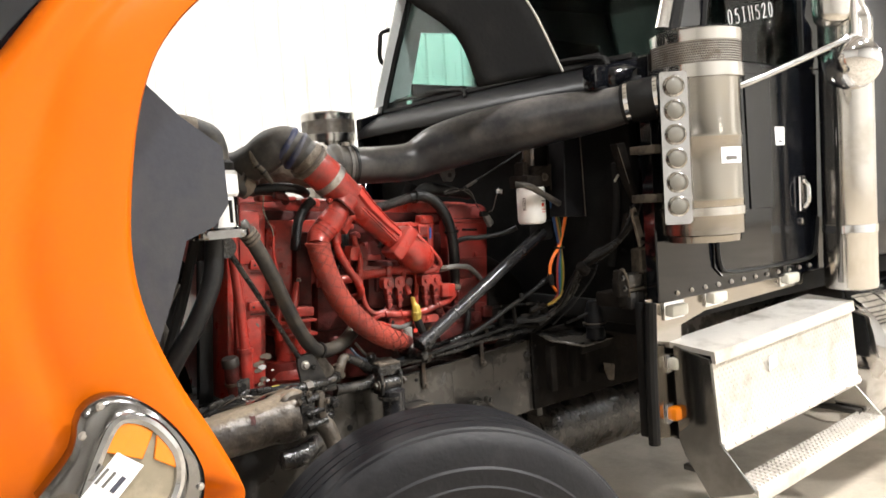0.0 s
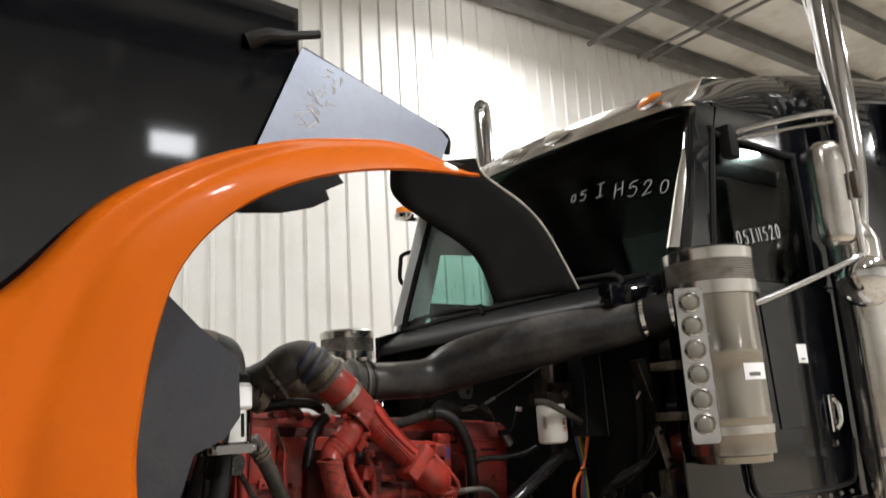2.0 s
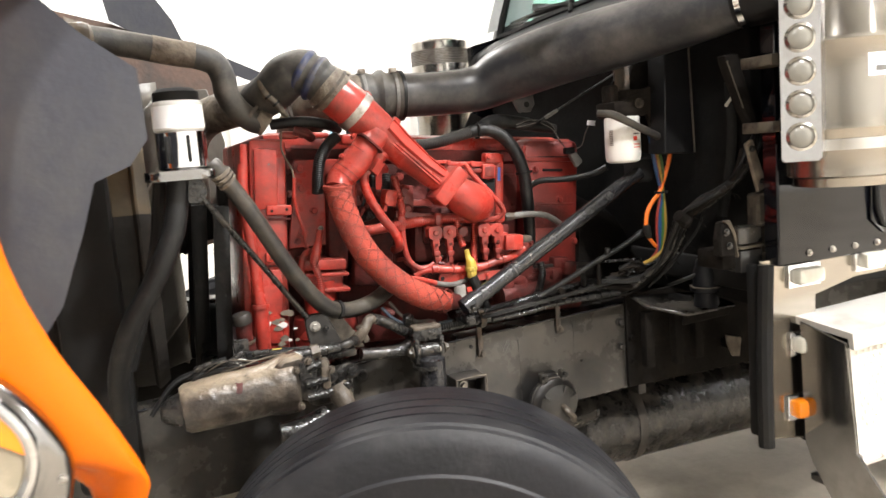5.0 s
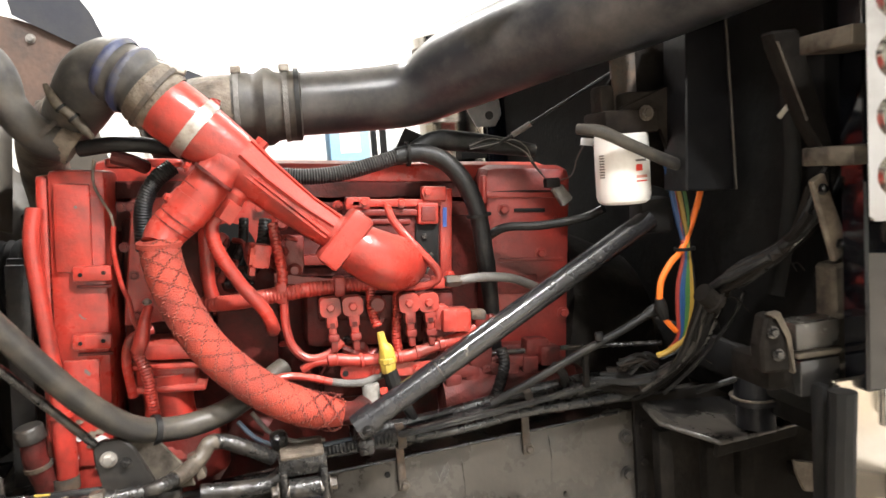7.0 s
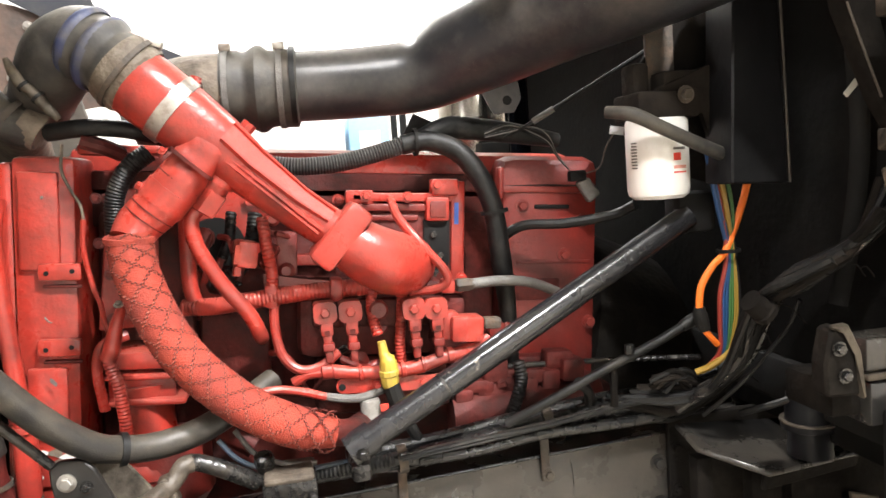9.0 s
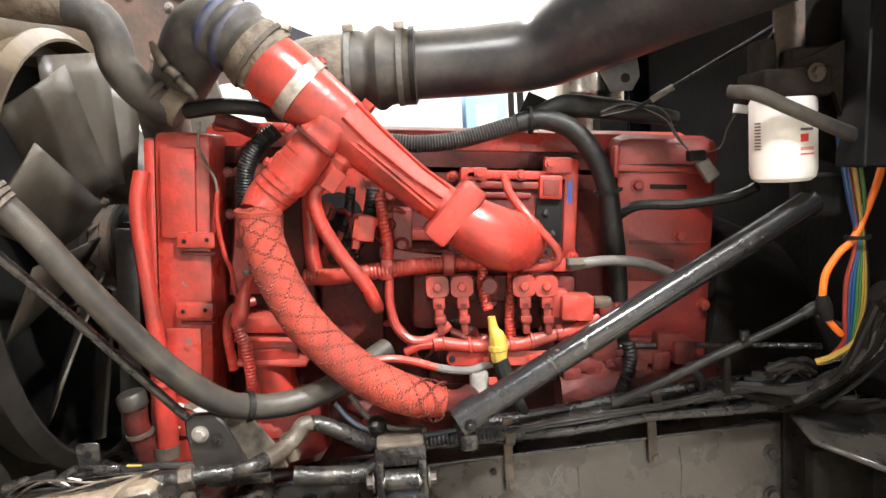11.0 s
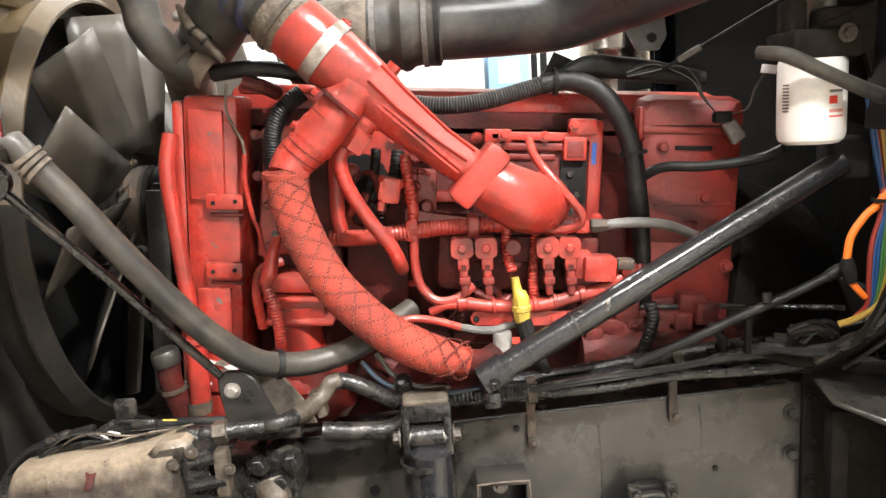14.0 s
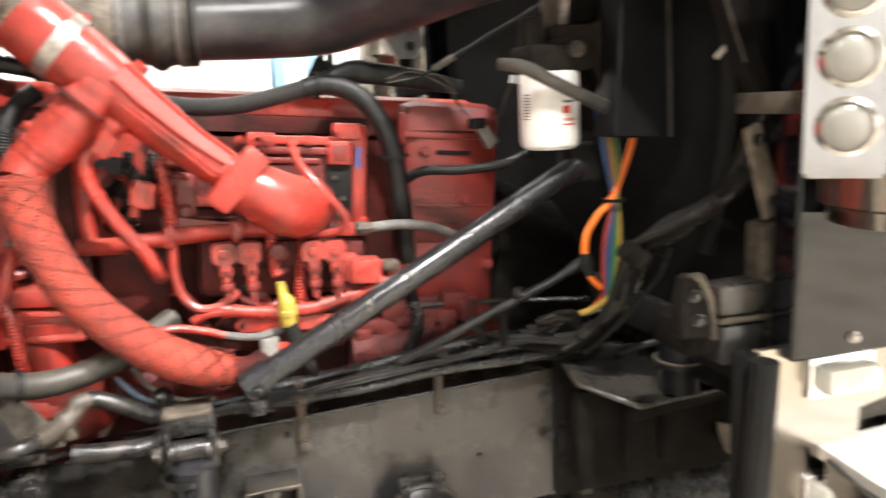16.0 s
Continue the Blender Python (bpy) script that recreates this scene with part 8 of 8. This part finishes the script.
for k in range(22):
    random.seed(820 + k)
    r5 = [random.random() - 0.5 for _ in range(9)]
    cx, cz = 0.468 + 0.05 * r5[0], 1.052 + 0.016 * r5[1]
    part("frayed_strand", tube(bmesh.new(), [(cx - 0.03, -0.515 + 0.02 * r5[2], cz - 0.010 + 0.02 * r5[3]), (cx, -0.525 + 0.02 * r5[4], cz + 0.012 * r5[5] + 0.006), (cx + 0.032, -0.52 + 0.02 * r5[6], cz - 0.012 + 0.03 * r5[7])], 0.0022 + 0.0028 * (r5[8] + 0.5), 6, 5), (FRAYED, RUBBER, DIM)[k % 3], loom)
part("hanging_cable", tube(bmesh.new(), [(0.562, -0.72, 1.21), (0.558, -0.70, 1.168), (0.542, -0.67, 1.122), (0.519, -0.62, 1.057), (0.498, -0.55, 0.992)], 0.0035, 6, 5), RUBBER, loom)
for k in range(9):
    random.seed(760 + k)
    o, h = 0.010 * random.random(), 0.012 * random.random()
    part("thin_cable", tube(bmesh.new(), [(-0.02 + 0.05 * random.random(), -0.478 - o, 0.962 + h), (0.12, -0.480 - o, 0.972 + h + 0.004 * random.random()), (0.25, -0.482 - o, 0.988 + 0.6 * h), (0.38, -0.478 - o, 1.000 + h), (0.47, -0.48 - o, 1.005 + h)], 0.0028 + 0.0015 * random.random(), 6, 6), RUBBER if k % 3 else GREASE, loom)
part("thin_hose", tube(bmesh.new(), [(0.56, -0.56, 0.99), (0.63, -0.62, 1.03), (0.67, -0.66, 1.10), (0.69, -0.68, 1.18)], 0.006, 8, 5), RUBBER, loom)
part("blue_line", tube(bmesh.new(), [(-0.300, -0.47, 1.035), (-0.27, -0.475, 1.000), (-0.22, -0.475, 0.975), (-0.16, -0.47, 0.968), (-0.10, -0.46, 0.968)], 0.0045, 8, 6), FADED_BLUE, loom)
part("grey_line", tube(bmesh.new(), [(-0.275, -0.46, 1.045), (-0.245, -0.47, 1.005), (-0.20, -0.47, 0.982), (-0.15, -0.465, 0.975)], 0.0045, 8, 6), GREY_HOSE, loom)
part("clip_nut", lathe(bmesh.new(), [(0.012, 0), (0.016, 0.01), (0.016, 0.03), (0.01, 0.035)], toward((-0.232, -0.47, 0.975), (0, -0.4, 1)), 8), GREASE, loom)

lines = thing("power_steering_lines", "muddy steel and rubber steering lines", "pipe", (-0.45, -0.5, 0.93))
part("line", tube(bmesh.new(), [(-0.585, -0.60, 0.968), (-0.549, -0.60, 0.978), (-0.495, -0.60, 0.981), (-0.454, -0.585, 0.977), (-0.427, -0.585, 0.982), (-0.392, -0.55, 0.984), (-0.367, -0.52, 0.995), (-0.351, -0.51, 1.014), (-0.330, -0.50, 1.014), (-0.288, -0.495, 0.993), (-0.245, -0.48, 0.962)], [0.010, 0.0105, 0.011, 0.0115, 0.012, 0.0125, 0.013, 0.0135, 0.0135, 0.014, 0.014], 14, 7), GREASE, lines)
part("mud_sleeve", tube(bmesh.new(), [(-0.405, -0.565, 0.983), (-0.392, -0.55, 0.984), (-0.367, -0.52, 0.995), (-0.351, -0.51, 1.014), (-0.338, -0.504, 1.016)], 0.0142, 14, 5), MUD, lines)
part("hose", tube(bmesh.new(), [(-0.375, -0.495, 0.925), (-0.32, -0.49, 0.918), (-0.26, -0.485, 0.915), (-0.22, -0.48, 0.935), (-0.19, -0.475, 0.95)], 0.016, 14, 6), GREASE, lines)
part("sleeve", tube(bmesh.new(), [(-0.549, -0.60, 0.978), (-0.495, -0.60, 0.981), (-0.454, -0.585, 0.977)], 0.0132, 14, 2), GREASE, lines)
part("hex_union", lathe(bmesh.new(), [(0.014, -0.012), (0.018, -0.01), (0.018, 0.01), (0.014, 0.012)], toward((-0.515, -0.60, 0.980), (1, 0, 0.1)), 6), MUD, lines)
part("clip", blocks(((-0.372, -0.52, 0.985), (0.018, 0.03, 0.045)), rot=Matrix.Rotation(radians(-20), 3, "Y"), bevel=0.004), MUD, lines)
part("fitting", lathe(bmesh.new(), [(0.016, -0.02), (0.019, -0.015), (0.019, 0.01), (0.015, 0.02)], toward((-0.567, -0.60, 0.973), (1, 0, 0.2)), 6), GREASE, lines)

gear = thing("steering_gear", "muddy cast steering gear bolted to the rail", "steering gear", (-0.68, -0.55, 0.85))
gm = toward((-0.69, -0.60, 0.905), (1, 0, 0.06))
part("housing", lathe(bmesh.new(), [(0.03, -0.145), (0.050, -0.142), (0.058, -0.13), (0.061, -0.06), (0.062, 0.05), (0.066, 0.07), (0.070, 0.085), (0.070, 0.115), (0.05, 0.125)], gm, 36), DUSTED, gear)
part("raised_pad", plate([(-0.632, 0.955), (-0.602, 0.984), (-0.555, 0.990), (-0.545, 0.965), (-0.556, 0.915), (-0.60, 0.905)], 0.075, side_at(-0.645), 0.010), DUSTED, gear)
part("end_cap", lathe(bmesh.new(), [(0.012, -0.19), (0.022, -0.185), (0.034, -0.165), (0.04, -0.14)], gm, 24), GREASE, gear)
part("valve_body", blocks(((-0.545, -0.615, 0.925), (0.05, 0.08, 0.10)), bevel=0.016), GREASE, gear)
for q, w in (((-0.533, -0.655, 0.955), 0.030), ((-0.527, -0.655, 0.918), 0.045), ((-0.522, -0.655, 0.885), 0.05)):
    part("port", tube(bmesh.new(), [(q[0] - w * 0.6, q[1], q[2]), (q[0] + w * 0.6, q[1] + 0.004, q[2] + 0.006)], [0.009, 0.011], 10, 2), GREASE, gear)
part("valve_arm", blocks(((-0.505, -0.645, 0.935), (0.022, 0.03, 0.075)), bevel=0.007), MUD, gear)
for dx, dz in ((-0.575, 0.958), (-0.57, 0.87), (-0.492, 0.945), (-0.545, 0.975)):
    bolt(gear, (dx, -0.660, dz), (0.2, -1, 0), 0.013, MUD)
part("gear_label", plate([(-0.008, -0.012), (0.003, -0.015), (0.007, -0.004), (0.009, 0.012), (0.001, 0.010), (-0.007, 0.014), (-0.005, 0.002)], 0.001, toward((-0.705, -0.652, 0.938), (0, -0.84, 0.55)), 0), RED_DARK, gear)
part("mount_casting", blocks(((-0.47, -0.50, 0.87), (0.12, 0.10, 0.10)), ((-0.44, -0.52, 0.90), (0.06, 0.08, 0.06)), bevel=0.022), GREASE, gear)
for q in ((-0.475, -0.555, 0.90), (-0.44, -0.56, 0.87), (-0.49, -0.555, 0.86), (-0.42, -0.56, 0.905)):
    bolt(gear, q, (0, -1, 0), 0.026, GREASE)
part("pitman_arm", tube(bmesh.new(), [(-0.46, -0.55, 0.87), (-0.44, -0.58, 0.80), (-0.43, -0.60, 0.68)], [0.03, 0.024, 0.02], 12, 4), MUD, gear)
part("lower_port", tube(bmesh.new(), [(-0.62, -0.62, 0.80), (-0.56, -0.62, 0.80), (-0.50, -0.60, 0.82)], [0.025, 0.03, 0.022], 12, 4), GREASE, gear)
part("loom", tube(bmesh.new(), [(-0.90, -0.57, 0.885), (-0.84, -0.565, 0.952), (-0.764, -0.56, 0.968), (-0.70, -0.56, 0.974), (-0.62, -0.555, 0.982), (-0.52, -0.55, 0.978), (-0.44, -0.53, 0.965)], [0.005, 0.007, 0.010, 0.009, 0.008, 0.007, 0.007], 10, 5), RUBBER, gear)
part("conduit", corrugated(bmesh.new(), [(-0.80, -0.58, 0.962), (-0.75, -0.585, 0.968), (-0.69, -0.58, 0.970)], 0.007, 0.006), RUBBER, gear)
part("plug", blocks(((-0.745, -0.575, 0.985), (0.05, 0.018, 0.014)), rot=Matrix.Rotation(radians(-12), 3, "Y"), bevel=0.004), FLATBLACK, gear)
part("plug", blocks(((-0.655, -0.57, 0.988), (0.04, 0.02, 0.016)), rot=Matrix.Rotation(radians(6), 3, "Y"), bevel=0.004), FLATBLACK, gear)
part("wire_bracket", plate([(-0.697, 0.975), (-0.664, 0.975), (-0.662, 1.022), (-0.667, 1.026), (-0.694, 1.026), (-0.699, 1.020)], 0.004, side_at(-0.548), 0.001), GREASE, gear, "small black bracket with a hole")
part("bracket_hole", lathe(bmesh.new(), [(0.006, 0), (0.006, 0.001)], toward((-0.680, -0.5485, 1.008), (0, -1, 0)), 14), FLATBLACK, gear)
for q, d in (((-0.775, -0.585, 0.984), 0.25), ((-0.64, -0.58, 0.994), -0.06), ((-0.70, -0.585, 0.992), 0.5)):
    part("connector", blocks((q, (0.042, 0.014, 0.013)), rot=Matrix.Rotation(-d, 3, "Y"), bevel=0.004), GREASE, gear)
# Two short white pieces over the wires.
for a, b in (((-0.712, -0.59, 0.990), (-0.690, -0.592, 0.974)), ((-0.702, -0.59, 0.992), (-0.676, -0.59, 0.984))):
    part("white_sliver", tube(bmesh.new(), [a, b], 0.0016, 5, 2), BOTTLE, gear)
part("yellow_sleeve", tube(bmesh.new(), [(-0.612, -0.575, 0.996), (-0.590, -0.575, 0.995)], 0.0022, 6, 2), YELLOW, gear)
part("thin_lead", tube(bmesh.new(), [(-0.64, -0.575, 0.992), (-0.60, -0.575, 0.997), (-0.565, -0.575, 0.992), (-0.54, -0.57, 0.982)], 0.0017, 5, 5), RUBBER, gear)
for k in range(9):
    random.seed(70 + k)
    r1 = [random.random() for _ in range(8)]
    xs = -0.84 + 0.10 * r1[0]
    part("wire", tube(bmesh.new(), [(xs, -0.57 - 0.03 * r1[1], 0.955 + 0.01 * r1[2]), (xs + 0.07, -0.58 - 0.03 * r1[3], 0.972 + 0.03 * r1[4]), (xs + 0.14, -0.57 - 0.03 * r1[5], 0.968 + 0.025 * r1[6]), (xs + 0.21 + 0.06 * r1[7], -0.56, 0.975)], 0.0010 + 0.0010 * r1[7], 5, 6), (RUBBER, GREASE, FLATBLACK, RUBBER, GREASE, CAST, FLATBLACK, CAST)[k % 8], gear)
shock = thing("shock_absorber", "greasy black shock absorber with its upper mount", "shock absorber", (-0.20, -0.52, 0.5))
part("mount", blocks(((-0.195, -0.475, 0.955), (0.085, 0.10, 0.035)), ((-0.160, -0.50, 0.915), (0.014, 0.07, 0.07)), ((-0.230, -0.50, 0.915), (0.014, 0.07, 0.07)), bevel=0.005), GREASE, shock)
part("mud_cap", blocks(((-0.195, -0.485, 0.974), (0.078, 0.085, 0.012)), bevel=0.006), CAST, shock)
part("eye", tube(bmesh.new(), [(-0.232, -0.52, 0.913), (-0.158, -0.52, 0.913)], 0.015, 16, 2), STEEL, shock)
part("bush", tube(bmesh.new(), [(-0.222, -0.52, 0.913), (-0.168, -0.52, 0.913)], 0.019, 16, 2), GREASE, shock)
for x, n in ((-0.24, -1), (-0.152, 1)):
    bolt(shock, (x, -0.52, 0.913), (n, 0, 0), 0.022, MUD)
part("dust_tube", lathe(bmesh.new(), [(0.02, 0.40), (0.036, 0.39), (0.036, 0.22), (0.042, 0.20), (0.042, -0.02), (0.02, -0.04)], Matrix.Translation((-0.205, -0.53, 0.50)) @ Matrix.Rotation(radians(2), 4, "Y"), 24), STRUT, shock)
part("rim", band((-0.205, -0.53, 0.872), (0.03, 0, 1), 0.036, 0.010, 0.003, 24), GREASE, shock)
pocket = thing("rail_bracket", "small black open bracket box on the rail", "bracket", (-0.07, -0.47, 0.73))
part("shell", blocks(((-0.112, -0.465, 0.753), (0.006, 0.07, 0.105)), ((-0.026, -0.465, 0.753), (0.006, 0.07, 0.105)), ((-0.07, -0.465, 0.804), (0.09, 0.07, 0.006)), ((-0.07, -0.485, 0.700), (0.09, 0.10, 0.006)), ((-0.07, -0.434, 0.753), (0.09, 0.006, 0.10)), bevel=0.002), FRAME, pocket)
part("rim", tube(bmesh.new(), [(-0.115, -0.501, 0.705), (-0.115, -0.501, 0.795), (-0.107, -0.501, 0.806), (-0.033, -0.501, 0.808), (-0.024, -0.501, 0.798), (-0.023, -0.501, 0.705)], 0.0018, 6, 4), CAST, pocket, "scuffed bare rim")
bolt(pocket, (-0.07, -0.438, 0.768), (0, -1, 0), 0.018, STEEL)
airv = thing("relay_valve", "grey cast round air valve clamped to the rail", "valve", (0.198, -0.47, 0.62))
vm = toward((0.198, -0.475, 0.677), (0, -1, 0))
part("body", lathe(bmesh.new(), [(0.03, -0.04), (0.062, -0.035), (0.072, -0.01), (0.074, 0.0), (0.074, 0.012), (0.066, 0.018), (0.060, 0.034), (0.035, 0.044), (0.012, 0.046)], vm, 32), FRAME, airv)
part("clamp_ring", lathe(bmesh.new(), [(0.074, -0.008), (0.079, -0.006), (0.079, 0.006), (0.074, 0.008)], vm, 32, close=True), RAIL, airv)
for ex in (0.165, 0.232):
    part("clamp_ear", blocks(((ex, -0.478, 0.755), (0.022, 0.026, 0.034)), bevel=0.007), RAIL, airv)
    bolt(airv, (ex, -0.492, 0.759), (0, -1, 0), 0.014, GREASE)
for a in (25, 70, 145):
    r3 = radians(a)
    part("rib", blocks(((0.198 + 0.03 * math.cos(r3), -0.512, 0.677 + 0.03 * math.sin(r3)), (0.06, 0.014, 0.008)), rot=Matrix.Rotation(-r3, 3, "Y"), bevel=0.003), FRAME, airv)
part("port_elbow", tube(bmesh.new(), [(0.205, -0.51, 0.677), (0.208, -0.535, 0.667), (0.222, -0.54, 0.649), (0.235, -0.525, 0.632)], 0.010, 10, 4), MUD, airv)
part("mount_arm", blocks(((0.198, -0.445, 0.737), (0.05, 0.03, 0.05)), bevel=0.006), FRAME, airv)

bundle = thing("coloured_wires", "loop of orange, blue, green and yellow wires", "wiring", (0.55, -0.54, 1.06))
part("orange_sleeve", tube(bmesh.new(), [(0.612, -0.545, 1.45), (0.592, -0.545, 1.36), (0.555, -0.545, 1.272), (0.525, -0.55, 1.245), (0.503, -0.55, 1.212), (0.497, -0.55, 1.172)], 0.0062, 10, 6), WIRE_ORANGE, bundle)
part("orange_stub", tube(bmesh.new(), [(0.505, -0.549, 1.140), (0.520, -0.548, 1.122), (0.532, -0.545, 1.110)], 0.0055, 10, 4), WIRE_ORANGE, bundle)
part("joint", tube(bmesh.new(), [(0.498, -0.55, 1.178), (0.500, -0.55, 1.160), (0.507, -0.55, 1.138)], [0.009, 0.013, 0.009], 10, 3), FLATBLACK, bundle)
for k, (mat, dx, bow) in enumerate(((WIRE_RED, -0.016, -0.020), (WIRE_BLUE, -0.026, -0.013), (WIRE_BLUE, -0.018, -0.007), (WIRE_GREEN, 0.020, 0.0), (WIRE_GREEN, 0.012, 0.005), (WIRE_YELLOW, 0.000, 0.010), (WIRE_YELLOW, 0.004, 0.015), (FLATBLACK, 0.010, 0.019))):
    part("wire", tube(bmesh.new(), [(0.540 + 0.7 * dx, -0.54 + 0.3 * dx, 1.44), (0.556 + 0.55 * dx, -0.545, 1.34), (0.562 + 0.35 * bow, -0.545, 1.262), (0.556 + 0.85 * bow, -0.548, 1.20), (0.553 + 0.85 * bow, -0.548, 1.15), (0.545 + 0.4 * bow, -0.545, 1.10), (0.53 + 0.3 * bow, -0.53, 1.07)], 0.0042, 8, 6), mat, bundle)
part("yellow_tail", tube(bmesh.new(), [(0.56, -0.545, 1.11), (0.545, -0.545, 1.09), (0.52, -0.54, 1.072), (0.498, -0.53, 1.062)], 0.006, 8, 5), WIRE_YELLOW, bundle)
part("tie", band((0.558, -0.545, 1.268), (0, 0, 1), 0.017, 0.006, 0.003, 14), FLATBLACK, bundle)
dl = thing("brake_line", "black brake hoses crossing below the firewall", "hose", (0.35, -0.45, 1.0))
part("diagonal_line", corrugated(bmesh.new(), [(0.17, -0.48, 1.000), (0.26, -0.50, 1.043), (0.35, -0.505, 1.082), (0.44, -0.51, 1.118), (0.50, -0.515, 1.148)], 0.0082, 0.0050, 0.05, 14), RUBBER, dl)
part("line_end", tube(bmesh.new(), [(0.485, -0.514, 1.140), (0.505, -0.515, 1.150), (0.525, -0.515, 1.153)], [0.010, 0.0115, 0.009], 12, 4), RUBBER, dl)
part("line_tag", blocks(((0.385, -0.515, 1.112), (0.016, 0.010, 0.018)), bevel=0.003), RUBBER, dl)
part("branch_line", tube(bmesh.new(), [(0.30, -0.49, 1.060), (0.325, -0.47, 1.035), (0.335, -0.45, 1.00), (0.34, -0.44, 0.96)], 0.009, 10, 5), RUBBER, dl)
part("cross_line", tube(bmesh.new(), [(0.19, -0.36, 1.068), (0.30, -0.36, 1.062), (0.44, -0.37, 1.055), (0.58, -0.40, 1.05)], 0.0055, 10, 4), GREASE, dl)
part("clip", blocks(((0.36, -0.50, 1.05), (0.012, 0.012, 0.08)), bevel=0.004), DIM, dl)
cb = thing("hood_cable", "thin hood release cable with a pale ferrule", "cable", (0.40, -0.36, 1.5))
part("cable", tube(bmesh.new(), [(0.245, -0.33, 1.487), (0.29, -0.36, 1.512), (0.36, -0.39, 1.552), (0.45, -0.42, 1.602), (0.55, -0.45, 1.66)], 0.0035, 6, 5), RUBBER, cb)
part("ferrule", tube(bmesh.new(), [(0.29, -0.36, 1.512), (0.325, -0.376, 1.532)], 0.006, 8, 2), GREY_HOSE, cb)
